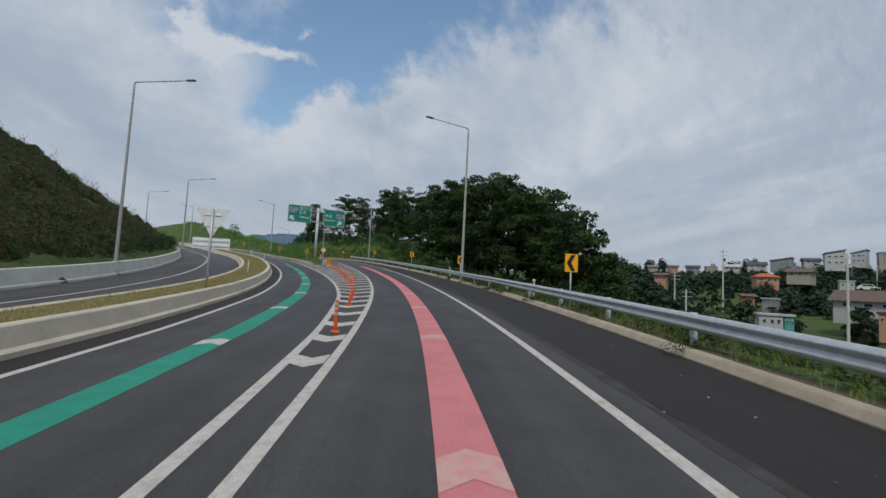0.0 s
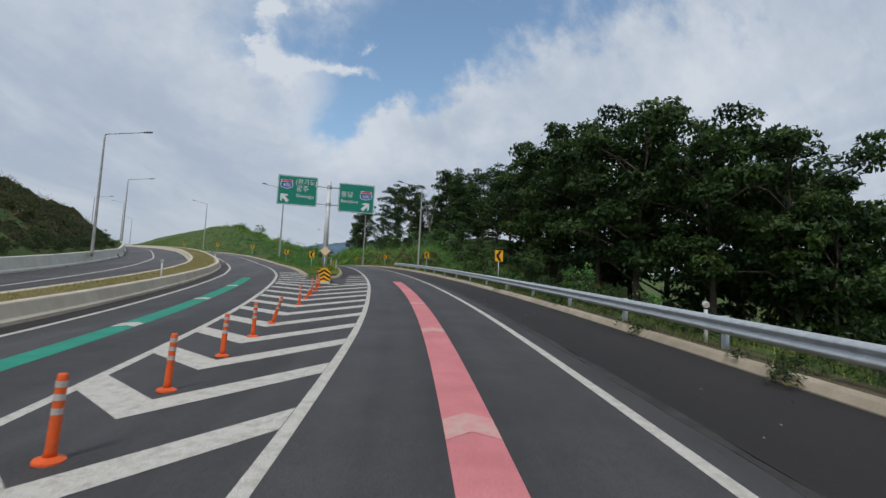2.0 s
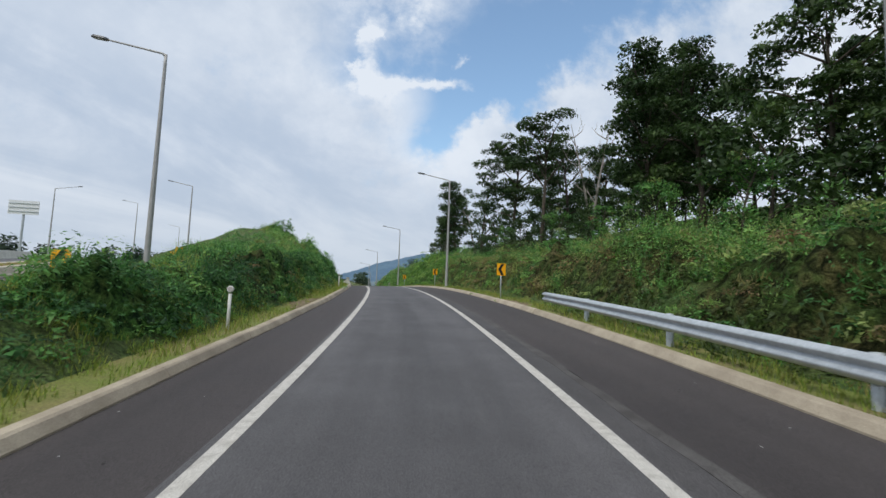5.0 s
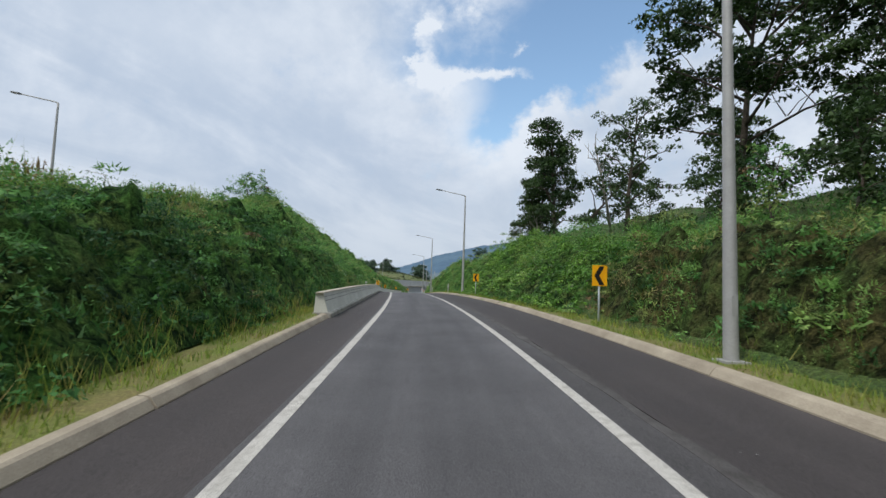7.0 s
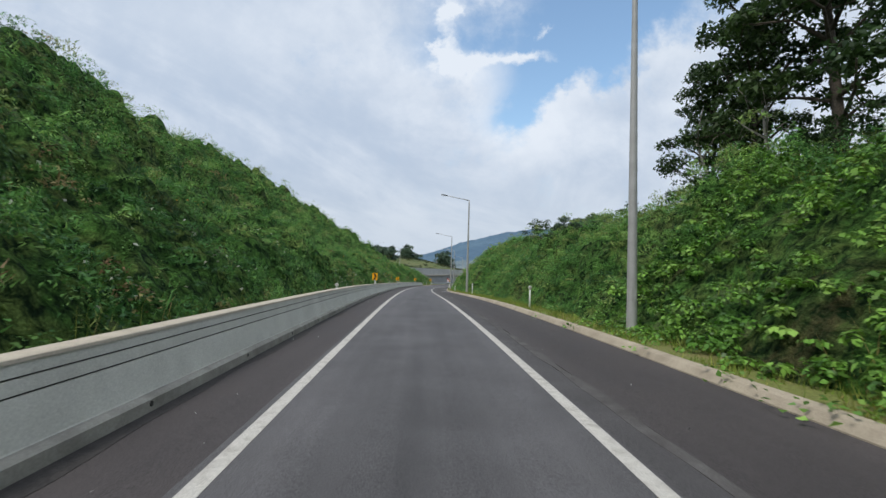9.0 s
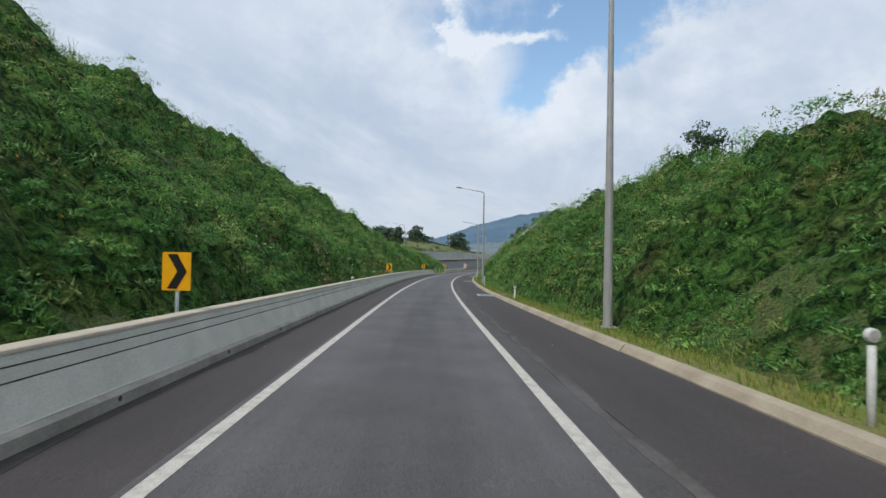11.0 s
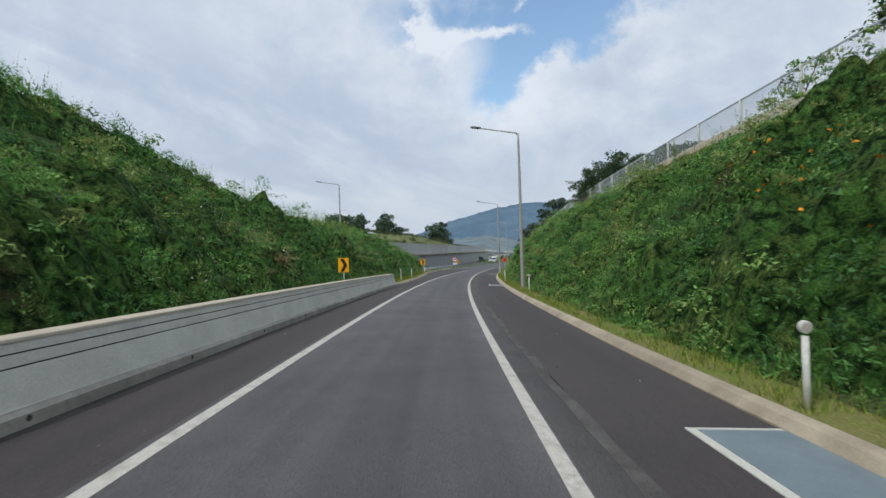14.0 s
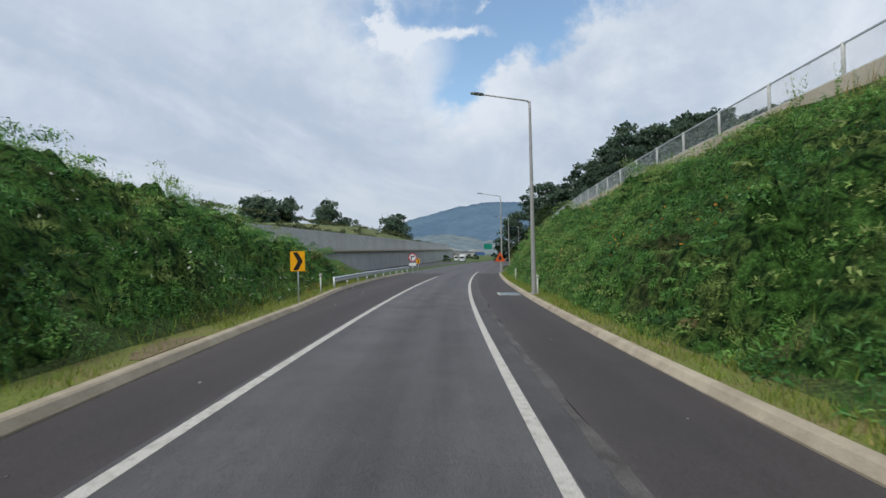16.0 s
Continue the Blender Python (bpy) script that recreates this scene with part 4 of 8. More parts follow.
for s0, s1, side in ((93.5, 98.8, -1), (288.2, 290.6, -1), (207.5, 211.5, 1), (96.0, 99.0, 1), (62.0, 78.0, 1)):
    base, sg = (kerb_left, -1) if side < 0 else (kerb_right, 1)
    inner, outer = (lambda s, b=base, g=sg: b(s) + g * 0.30), (lambda s, b=base, g=sg, a=s0, e=s1: b(s) + g * (0.35 + 0.60 * np.sin(math.pi * np.clip((s - a) / (e - a), 0.02, 0.98)) + 0.10 * np.sin(s * 3.1)))
    lo, hi = (outer, inner) if side < 0 else (inner, outer)
    tagged(ribbon("bare_soil", s0, s1, lo, hi, 0.152, DRY_SOIL, 0.4, 4, 0.03), "bare dry soil and gravel behind the kerb", "soil")

# ---------------------------------------------------------------- street lamps
def street_lamp(m, height=9.45, reach=2.3, label="grey steel street lamp with a single arm and flat head"):
    lamp = thing("street_lamp", m, label, "street lamp", "street lamps along the ramp")
    part("base_plate", box(0.42, 0.42, 0.05, (0, 0, 0.0)), POLE, lamp, round_edges=0.01)
    part("pole", tube([((0, 0, -0.3), 0.125), ((0, 0, 0.02), 0.125), ((0, 0, 1.0), 0.118), ((0, 0, height - 0.4), 0.062), ((0, 0, height), 0.06)], 16), POLE, lamp, smooth_faces=True)
    part("door_plate", box(0.11, 0.012, 0.34, (0, -0.112, 0.95)), POLE, lamp, round_edges=0.004)
    rise = 0.34
    part("arm", tube([((0, 0, height - 0.12), 0.05), ((-0.10, 0, height + 0.02), 0.048), ((-0.35, 0, height + 0.07), 0.042), ((-reach, 0, height + 0.07 + rise * reach / 2.3), 0.034)], 10), POLE, lamp, smooth_faces=True)
    head_bm = bmesh.new()
    out = [(0.0, -0.05), (-0.12, -0.13), (-0.46, -0.15), (-0.62, -0.09), (-0.66, 0.0), (-0.62, 0.09), (-0.46, 0.15), (-0.12, 0.13), (0.0, 0.05)]
    tilt = Matrix.Translation((-reach + 0.06, 0, height + 0.07 + rise * reach / 2.3)) @ Matrix.Rotation(radians(8), 4, "Y")
    lo = [head_bm.verts.new(tilt @ Vector((x, y, -0.035))) for x, y in out]
    hi = [head_bm.verts.new(tilt @ Vector((x * 0.96 - 0.01, y * 0.8, 0.05))) for x, y in out]
    head_bm.faces.new(lo[::-1])
    head_bm.faces.new(hi)
    for i in range(len(out)):
        head_bm.faces.new((lo[i], lo[(i + 1) % len(out)], hi[(i + 1) % len(out)], hi[i]))
    head = part("lamp_head", head_bm, LAMP_BODY, lamp, "dark flat lamp head")
    part("lens", box(0.40, 0.20, 0.014, (0, 0, 0), turn=tilt @ Matrix.Translation((-0.36, 0, -0.042))), LENS, head)
    return lamp


first = street_lamp(at_road(118.5, 5.07, 0.14))
for s, d in ((82.3, 5.2), (156.0, 5.08), (192.8, 4.82), (229.6, 4.66), (267.45, 4.76), (304.3, 4.61), (341.0, 4.7), (378, 5.2), (415, 5.3)):
    copy_thing(first, at_road(s, d, 0.17))
tall = street_lamp(at_road(33.7, 5.4, 0.1), 12.4, 3.0, "tall grey steel street lamp behind the guardrail")
low = copy_thing(first, at_road(-6.0, 5.2, 0.1))
mirrored = street_lamp(at_road(142.3, -23.2, float(lift(142)) + 0.2), 9.9, 2.3, "grey steel street lamp beside the branch road")
for s, d, up in ((97.5, -10.2, 0.2), (185.3, -45, 6.2), (225, -50, 7.0), (256, -24.0, 1.6), (295.2, -14.7, 1.3)):
    copy_thing(mirrored, at_road(s, d, up))
outer = street_lamp(at_road(73.37, -23.43, 0.85, 180), 9.8, 2.9, "grey steel street lamp behind the outer wall")
for s, d, up in ((115.5, -32.6, 1.6), (158, -46, 3.2)):
    copy_thing(outer, at_road(s, d, up, 180))
street_lamp(at_road(33.05, -19.15, 0.85, 180), 12.75, 3.4, "tall grey steel street lamp behind the outer wall")


# ---------------------------------------------------------------- chevron signs
def chevron_sign(m, side, panel_up=1.42, size=1.0):
    """side -1: the arrow points left, 1: right."""
    sign = thing("chevron_sign", m, "yellow chevron sign with a black arrow on a thin steel post", "road sign", "chevron signs along the bend")
    w, h = 0.45 * size, 0.60 * size
    part("post", tube([((0, 0.035, -0.3), 0.03), ((0, 0.035, panel_up + h / 2 - 0.05), 0.03)], 10), STEEL, sign, smooth_faces=True)
    panel = part("panel", plate(rounded(w, h, 0.015), 0.012, m=Matrix.Translation((0, 0, panel_up))), YELLOW, sign)
    x0, k = side * w * 0.40, side
    arrow = [(-0.12 * k * size, 0.27 * size), (0.03 * k * size, 0.27 * size), (0.185 * k * size, 0.0), (0.03 * k * size, -0.27 * size), (-0.12 * k * size, -0.27 * size), (0.035 * k * size, 0.0)]
    part("arrow", plate(arrow, 0.004, m=Matrix.Translation((-0.02 * k * size, -0.0105, panel_up))), BLACK, panel)
    for z in (-0.15, 0.15):
        part("clamp", box(0.10, 0.05, 0.03, (0, 0.03, panel_up + z)), STEEL, sign)
    return sign


def behind_rail(s):
    return float(kerb_right(np.array([s]))[0]) + 0.62


left_arrow = chevron_sign(at_road(34.5, behind_rail(34.5) - 0.08, 0.12, 4), -1, 1.62, 1.08)
copy_thing(left_arrow, at_road(12.95, behind_rail(12.95), 0.12, 4))
copy_thing(left_arrow, at_road(56.1, behind_rail(56.1), 0.36, 4))
copy_thing(left_arrow, at_road(78.2, behind_rail(78.2), 0.3, 4))
left_arrow = chevron_sign(at_road(100.45, 4.85, 0.12, 4), -1)
for s, d in ((124.05, 4.98), (148.1, 5.02)):
    copy_thing(left_arrow, at_road(s, d, 0.12, 4))
for s, d in ((74.9, -6.4), (91.0, -9.3), (111.0, -14.1), (131, -20.2), (150, -27.2)):
    copy_thing(left_arrow, at_road(s, d, 0.12 + float(lift(s)), 8))
right_arrow = chevron_sign(at_road(224.3, -4.32, 0.05, -2), 1, 1.38, 1.08)
for s, d in ((188.6, -4.12), (259.6, -4.25), (343.6, -6.4)):
    copy_thing(right_arrow, at_road(s, d, 0.12, -2))


chevron_sign(at_road(298.5, -5.12, 0.12, -2), 1, 1.58, 1.25)


# ---------------------------------------------------------------- small posts
def delineator(m, height=0.86):
    post = thing("delineator_post", m, "white plastic delineator post with a round reflector head", "roadside post", "delineator posts")
    part("stem", tube([((0, 0, -0.2), 0.038), ((0, 0, height - 0.10), 0.036)], 10), POST_WHITE, post, smooth_faces=True)
    head = part("head", tube([((0, -0.03, height), 0.062), ((0, -0.022, height), 0.072), ((0, 0.022, height), 0.072), ((0, 0.03, height), 0.062)], 14), POST_WHITE, post)
    part("reflector", tube([((0, -0.034, height), 0.045), ((0, -0.031, height), 0.05)], 14), REFLECTIVE, head)
    return post


white_post = delineator(at_road(223.4, 4.42, 0.14))
for s, d in ((243.5, 4.45), (264.6, 4.75), (277.1, 4.37), (303.5, 4.66), (165.0, 4.7), (185.0, 4.5), (112.3, -3.8), (278.3, -4.3), (303.5, -5.75), (284, -4.2), (320, 5.2), (88.5, -4.1), (76, -4.15)):
    copy_thing(white_post, at_road(s, d, 0.17))
copy_thing(white_post, at_road(204.8, 4.40, -0.08))
for s in (17.4, 38.7):
    copy_thing(white_post, at_road(s, behind_rail(s), 0.06))
for s, d in ((145.0, -3.40), (164.6, -3.52), (184.5, -3.68), (204.3, -3.84), (223.3, -3.95)):
    copy_thing(white_post, at_road(s, d, 0.845 - 0.70))
for s, d in ((33.3, -10.6), (54.2, -12.0), (74, -14.4)):
    copy_thing(white_post, at_road(s, d, 0.40))


def lane_post(m):
    post = thing("lane_post", m, "orange flexible lane post with three grey reflective bands", "road post", "orange posts in the gore")
    part("foot", tube([((0, 0, 0.0), 0.125), ((0, 0, 0.022), 0.12), ((0, 0, 0.05), 0.06)], 16), ORANGE, post, smooth_faces=False)
    part("stem", tube([((0, 0, 0.04), 0.052), ((0, 0, 0.10), 0.046), ((0, 0, 0.66), 0.042), ((0, 0, 0.73), 0.04), ((0, 0, 0.745), 0.03)], 16), ORANGE, post, smooth_faces=True)
    for z in (0.43, 0.55, 0.66):
        part("band", tube([((0, 0, z - 0.028), 0.0455), ((0, 0, z + 0.028), 0.045)], 16, caps=False), REFLECTIVE, post, smooth_faces=True)
    return post


orange = lane_post(at_road(POSTS[0], float(post_line(POSTS[0]))))
LEAN = {42.07: (2, 16), 49.0: (2, 20)}
for s in POSTS[1:]:
    fwd, side = LEAN.get(round(s, 2), (random.uniform(-2, 2), random.uniform(-3, 4)))
    copy_thing(orange, at_road(s, float(post_line(s))) @ pose(0, 0, 0, fwd, side, 0))


# ---------------------------------------------------------------- guardrail
def guardrail(s0, s1, line, face, label, spacing=4.0, first_post=None):
    """A W-beam on posts. face: 1 when the road lies to its left, -1 to its right."""
    rail = thing("guardrail", Matrix(), label, "guardrail")
    zs = [(0.0, 0.44), (0.02, 0.46), (0.075, 0.50), (0.08, 0.535), (0.012, 0.585), (0.012, 0.625), (0.08, 0.675), (0.075, 0.71), (0.02, 0.75), (0.0, 0.77)]
    prof = [(-face * x, z) for x, z in zs] + [(-face * (x - 0.006), z) for x, z in zs[::-1]]
    if face < 0:
        prof = prof[::-1]
    beam = sweep("beam", s0, s1, line, prof, STEEL, 1.0, parent=rail)
    beam.data.shade_smooth()
    s = first_post if first_post is not None else s0 + 0.6
    me = None
    while s < s1:
        if me is None:
            p = part("post", tube([((0, 0, -0.5), 0.07), ((0, 0, 0.72), 0.07)], 14), STEEL, rail, smooth_faces=True)
            me = p.data
        else:
            p = new("post", me)
            p.parent = rail
        p.matrix_world = at_road(s, float(value(line, np.array([s]))[0]) + face * 0.12, 0.05)
        k = new("spacer", SPACER)
        k.parent = p
        k.matrix_basis = pose(-face * 0.08, 0, 0.55)
        s += spacing
    return rail


_sp = box(0.06, 0.09, 0.20)
SPACER = bpy.data.meshes.new("spacer")
_sp.to_mesh(SPACER)
_sp.free()
SPACER.materials.append(STEEL)
guardrail(-60, 94.0, lambda s: kerb_right(s) + 0.42, 1, "galvanised steel W-beam guardrail on round posts", 4.05, -59.2)
guardrail(308, 345, lambda s: kerb_left(s) - 0.4, -1, "galvanised steel guardrail beside the merge", 4.0)


# ---------------------------------------------------------------- guide sign over the gore
def lettering(words, size, at, mat, parent, name="lettering"):
    cu = bpy.data.curves.new(name, "FONT")
    cu.body, cu.size, cu.extrude = words, size, 0.003
    cu.align_x, cu.align_y = "CENTER", "CENTER"
    tmp = new(name, cu)
    me = bpy.data.meshes.new_from_object(tmp.evaluated_get(bpy.context.evaluated_depsgraph_get()))
    bpy.data.objects.remove(tmp)
    me.materials.clear()
    me.materials.append(mat)
    ob = new(name, me)
    ob.parent = parent
    ob.matrix_basis = Matrix.Translation(at) @ Matrix.Rotation(radians(90), 4, "X")
    return ob


def guide_sign():
    s0, d0 = 73.75, -5.25
    sign = thing("guide_sign", at_road(s0, d0, 0.0), "large green highway guide sign with two panels on one steel pole", "road sign")
    part("footing", box(0.9, 0.9, 0.4, (0, 0, 0.15)), CONCRETE, sign, round_edges=0.03)
    part("pole", tube([((0, 0, 0.3), 0.215), ((0, 0, 8.3), 0.19)], 20), SIGN_POLE, sign, smooth_faces=True)
    part("flange", tube([((0, 0, 0.34), 0.36), ((0, 0, 0.39), 0.36)], 20), STEEL, sign)
    for z in (6.15, 7.75):
        part("arm", tube([((-2.8, -0.02, z), 0.06), ((2.6, -0.02, z), 0.06)], 10), STEEL, sign, smooth_faces=True)
        part("collar", tube([((0, 0, z - 0.14), 0.23), ((0, 0, z + 0.14), 0.23)], 20), STEEL, sign)
    for side, cx, cz, w in ((-1, -2.75, 7.15, 3.42), (1, 2.5, 6.92, 3.25)):
        h = 2.66
        pm = Matrix.Translation((cx, -0.16, cz))
        panel = part("panel", plate(rounded(w, h, 0.12), 0.05), SIGN_GREEN, sign)
        panel.matrix_basis = pm
        bm = bmesh.new()
        outer, inner = rounded(w - 0.06, h - 0.06, 0.10), rounded(w - 0.15, h - 0.15, 0.06)
        a = [bm.verts.new((x, -0.029, z)) for x, z in outer]
        b = [bm.verts.new((x, -0.029, z)) for x, z in inner]
        for i in range(len(a)):
            bm.faces.new((a[i], b[i], b[(i + 1) % len(a)], a[(i + 1) % len(a)]))
        part("border", bm, SIGN_WHITE, panel)
        for z in (-0.77, 0.83):
            part("bracket", box(w * 0.7, 0.06, 0.08, (0, 0.06, z)), STEEL, panel)
        sx, sz = (-0.95, 0.55) if side < 0 else (0.85, 0.35)
        shape = [(-0.50, 0.30), (-0.30, 0.37), (0, 0.30), (0.30, 0.37), (0.50, 0.30), (0.44, 0.16), (0.53, -0.08), (0.44, -0.30), (0.20, -0.36), (0, -0.42), (-0.20, -0.36), (-0.44, -0.30), (-0.53, -0.08), (-0.44, 0.16)]
        shield = part("shield", plate([(x * 1.08, z * 1.08) for x, z in shape], 0.008, m=Matrix.Translation((sx, -0.032, sz))), SIGN_WHITE, panel)
        part("shield_field", plate([(x * 0.96, z * 0.96) for x, z in shape if z < 0.2] , 0.006, m=Matrix.Translation((sx, -0.038, sz))), SHIELD_BLUE, panel)
        part("shield_top", plate([(x * 0.96, z * 0.96) for x, z in shape[:5]] + [(0.42, 0.19), (-0.42, 0.19)], 0.006, m=Matrix.Translation((sx, -0.038, sz + 0.01))), SHIELD_RED, panel)
        lettering("400", 0.44, (sx, -0.046, sz - 0.12), SIGN_WHITE, panel)
        if side < 0:
            lettering("(경기도)", 0.56, (0.72, -0.034, 0.80), SIGN_WHITE, panel)
            lettering("광주", 0.60, (0.42, -0.034, 0.18), SIGN_WHITE, panel)
            lettering("Gwangju", 0.44, (0.68, -0.034, -0.46), SIGN_WHITE, panel)
            ax, az, turn = -1.08, -0.72, 45
        else:
            lettering("봉담", 0.60, (-0.88, -0.034, 0.28), SIGN_WHITE, panel)
            lettering("Bongdam", 0.42, (-0.62, -0.034, -0.34), SIGN_WHITE, panel)
            ax, az, turn = 0.84, -0.72, -45
        arrow = [(0, 0.50), (0.40, 0.08), (0.40, -0.10), (0.14, 0.12), (0.14, -0.44), (-0.14, -0.44), (-0.14, 0.12), (-0.40, -0.10), (-0.40, 0.08)]
        part("arrow", plate(arrow, 0.006, m=Matrix.Translation((ax, -0.031, az)) @ Matrix.Rotation(radians(-turn), 4, "Y")), SIGN_WHITE, panel)


guide_sign()


# ---------------------------------------------------------------- crash cushion and what stands by it
def crash_cushion():
    m = at_road(58.3, -4.62, 0.0, 3)
    c = thing("crash_cushion", m, "galvanised steel crash cushion with a yellow and black chevron face", "crash cushion")
    part("slab", box(1.45, 4.6, 0.05, (0.05, 1.9, 0.022)), CONCRETE, c, "pale concrete slab")
    part("front_foot", box(0.62, 0.35, 0.10, (0, -0.12, 0.09)), CONCRETE, c, round_edges=0.01)
    w, h = 0.66, 0.78
    out = [(-w / 2, 0.0), (w / 2, 0.0), (w / 2, 0.55)] + [(w / 2 * math.cos(a), 0.55 + 0.23 * math.sin(a)) for a in np.linspace(0.3, math.pi - 0.3, 8)] + [(-w / 2, 0.55)]
    face = part("face", plate(out, 0.03, m=Matrix.Translation((0, -0.02, 0.12))), YELLOW, c)
    for z in (-0.06, 0.16, 0.38, 0.60):
        pts = [(-w / 2 + 0.01, z), (0, z + 0.20), (w / 2 - 0.01, z), (w / 2 - 0.01, z + 0.11), (0, z + 0.31), (-w / 2 + 0.01, z + 0.11)]
        pts = [(x, min(max(zz, 0.01), 0.76 - 0.5 * max(0, abs(x) - 0.12))) for x, zz in pts]
        part("chevron_stripe", plate(pts, 0.004, m=Matrix.Translation((0, -0.038, 0.12))), BLACK, face)
    prof = []
    for x, z in ((0.33, 0.02), (0.33, 0.08), (0.38, 0.14), (0.38, 0.20), (0.33, 0.26), (0.33, 0.30), (0.38, 0.36), (0.38, 0.42), (0.33, 0.48), (0.33, 0.56)):
        prof.append((x, z + 0.12))
    top = [(0.33 * math.cos(a), 0.68 + 0.22 * math.sin(a)) for a in np.linspace(0.0, math.pi, 11)]
    prof = prof + top[1:-1] + [(-x, z) for x, z in prof[::-1]]
    bm = bmesh.new()
    rings = [[bm.verts.new((x, y, z)) for x, z in prof] for y in (0.0, 0.95, 1.0, 1.95, 2.0, 2.95, 3.0, 3.9)]
    for a, b in zip(rings, rings[1:]):
        for i in range(len(prof) - 1):
            bm.faces.new((a[i], a[i + 1], b[i + 1], b[i]))
    bm.faces.new(rings[-1])
    part("body", bm, STEEL, c, smooth_faces=True)
    for y in (0.98, 1.98, 2.98):
        bm = bmesh.new()
        r1 = [bm.verts.new((x * 1.012, y - 0.03, z + 0.006)) for x, z in prof]
        r2 = [bm.verts.new((x * 1.012, y + 0.03, z + 0.006)) for x, z in prof]
        for i in range(len(prof) - 1):
            bm.faces.new((r1[i], r1[i + 1], r2[i + 1], r2[i]))
        part("joint_band", bm, STEEL, c, smooth_faces=True)
    c.scale = (1.1, 1.0, 1.08)


crash_cushion()

diamond = thing("warning_sign", at_road(64.2, -5.0, 0.1, 4), "orange and white checked diamond obstacle sign on a steel post", "road sign")
part("post", tube([((0, 0.03, -0.3), 0.028), ((0, 0.03, 1.95), 0.028)], 10), STEEL, diamond, smooth_faces=True)
dp = part("panel", plate([(0, 0.36), (0.36, 0), (0, -0.36), (-0.36, 0)], 0.012, m=Matrix.Translation((0, 0, 1.85))), SIGN_WHITE, diamond)
for i in range(4):
    for j in range(4):
        x, z = (i - j) * 0.112, (i + j - 3) * 0.112
        part("orange_dot", plate([(x + 0.056 * math.cos(a), z + 0.056 * math.sin(a)) for a in np.linspace(0, 2 * math.pi, 11)[:-1]], 0.004, m=Matrix.Translation((0, -0.0105, 1.85))), YELLOW, dp)

# sign boards seen from behind, on the median
back = thing("yield_sign", at_road(17.8, -8.74, 0.40, 0), "yield sign and plate seen from their bare metal backs", "road sign")
part("post", tube([((0, -0.05, -0.3), 0.045), ((0, -0.05, 3.35), 0.04)], 12), STEEL, back, smooth_faces=True)
part("triangle", plate([(-0.70, 0.50), (0.70, 0.50), (0.06, -0.64), (-0.06, -0.64)], 0.012, m=Matrix.Translation((0, 0.01, 2.84))), SIGN_BACK, back)
for z in (2.60, 3.08):
    part("rib", box(0.7, 0.03, 0.05, (0, -0.015, z)), SIGN_BACK, back)
part("plate", plate(rounded(1.52, 0.46, 0.03), 0.012, m=Matrix.Translation((0.02, 0.01, 1.86))), SIGN_BACK, back)
for z in (1.76, 1.97):
    part("rib", box(1.42, 0.03, 0.04, (0.02, -0.015, z)), SIGN_BACK, back)

# signs at the merge
ban = thing("prohibition_sign", at_road(342.3, -6.9, 0.0), "round red-rimmed prohibition sign with a white plate below", "road sign")
part("post", tube([((0, 0.04, -0.3), 0.04), ((0, 0.04, 2.5), 0.04)], 10), STEEL, ban)
disc = part("disc", plate([(0.55 * math.cos(a), 0.55 * math.sin(a)) for a in np.linspace(0, 2 * math.pi, 25)[:-1]], 0.014, m=Matrix.Translation((0, 0, 2.0))), SHIELD_RED, ban)
part("field", plate([(0.42 * math.cos(a), 0.42 * math.sin(a)) for a in np.linspace(0, 2 * math.pi, 25)[:-1]], 0.006, m=Matrix.Translation((0, -0.012, 2.0))), SIGN_WHITE, disc)
part("symbol", plate([(-0.22, -0.28), (-0.08, -0.28), (-0.08, 0.06), (0.12, 0.06), (0.12, -0.06), (0.28, 0.13), (0.12, 0.32), (0.12, 0.2), (-0.22, 0.2)], 0.006, m=Matrix.Translation((0, -0.018, 2.0))), BLACK, disc)
part("plate", plate(rounded(0.95, 0.38, 0.03), 0.012, m=Matrix.Translation((0, 0, 1.1))), SIGN_WHITE, ban)
work = thing("roadwork_sign", at_road(336.3, 4.45, 0.0), "orange triangular roadwork sign on a stand", "road sign")
part("post", tube([((0, 0.04, -0.3), 0.035), ((0, 0.04, 2.0), 0.035)], 10), STEEL, work)
wp = part("panel", plate([(-0.62, -0.5), (0.62, -0.5), (0, 0.62)], 0.014, m=Matrix.Translation((0, 0, 2.0))), ORANGE, work)
part("symbol", plate([(-0.2, -0.3), (0.2, -0.3), (0.12, 0.1), (-0.1, 0.12)], 0.005, m=Matrix.Translation((0, -0.011, 2.0))), BLACK, wp)


# ---------------------------------------------------------------- drain covers in the shoulder
def on_paving(s, d):
    """A pose that lies in the paved plane."""
    a, b, c = road(s - 0.5, d), road(s + 0.5, d), road(s, d + 0.5)
    o = road(s, d)
    return at_road(s, d, 0.0) @ pose(0, 0, 0, math.degrees(math.atan(b[2] - a[2])), -math.degrees(math.atan((c[2] - o[2]) / 0.5)), 0)


def drain_cover(s, d):
    g = thing("drain_cover", on_paving(s, d), "slate grey steel drain cover in a pale concrete frame", "drain", "drain covers in the shoulder")
    part("frame", box(1.12, 1.72, 0.05, (0, 0, -0.012)), CONCRETE, g, round_edges=0.006)
    part("cover", box(1.02, 1.56, 0.02, (0.05, 0, 0.012)), DRAIN, g, "slate grey steel sheet", round_edges=0.004)
    return g


DRAIN = material("drain_steel", (0.20, 0.25, 0.275), 0.6, metal=0.1, second=(0.165, 0.21, 0.23), scale=2, fine=70, bump=0.002)
cover = drain_cover(274.35, 3.52)
for s in (210.85, 242.35, 306.1):
    copy_thing(cover, on_paving(s, 3.52))


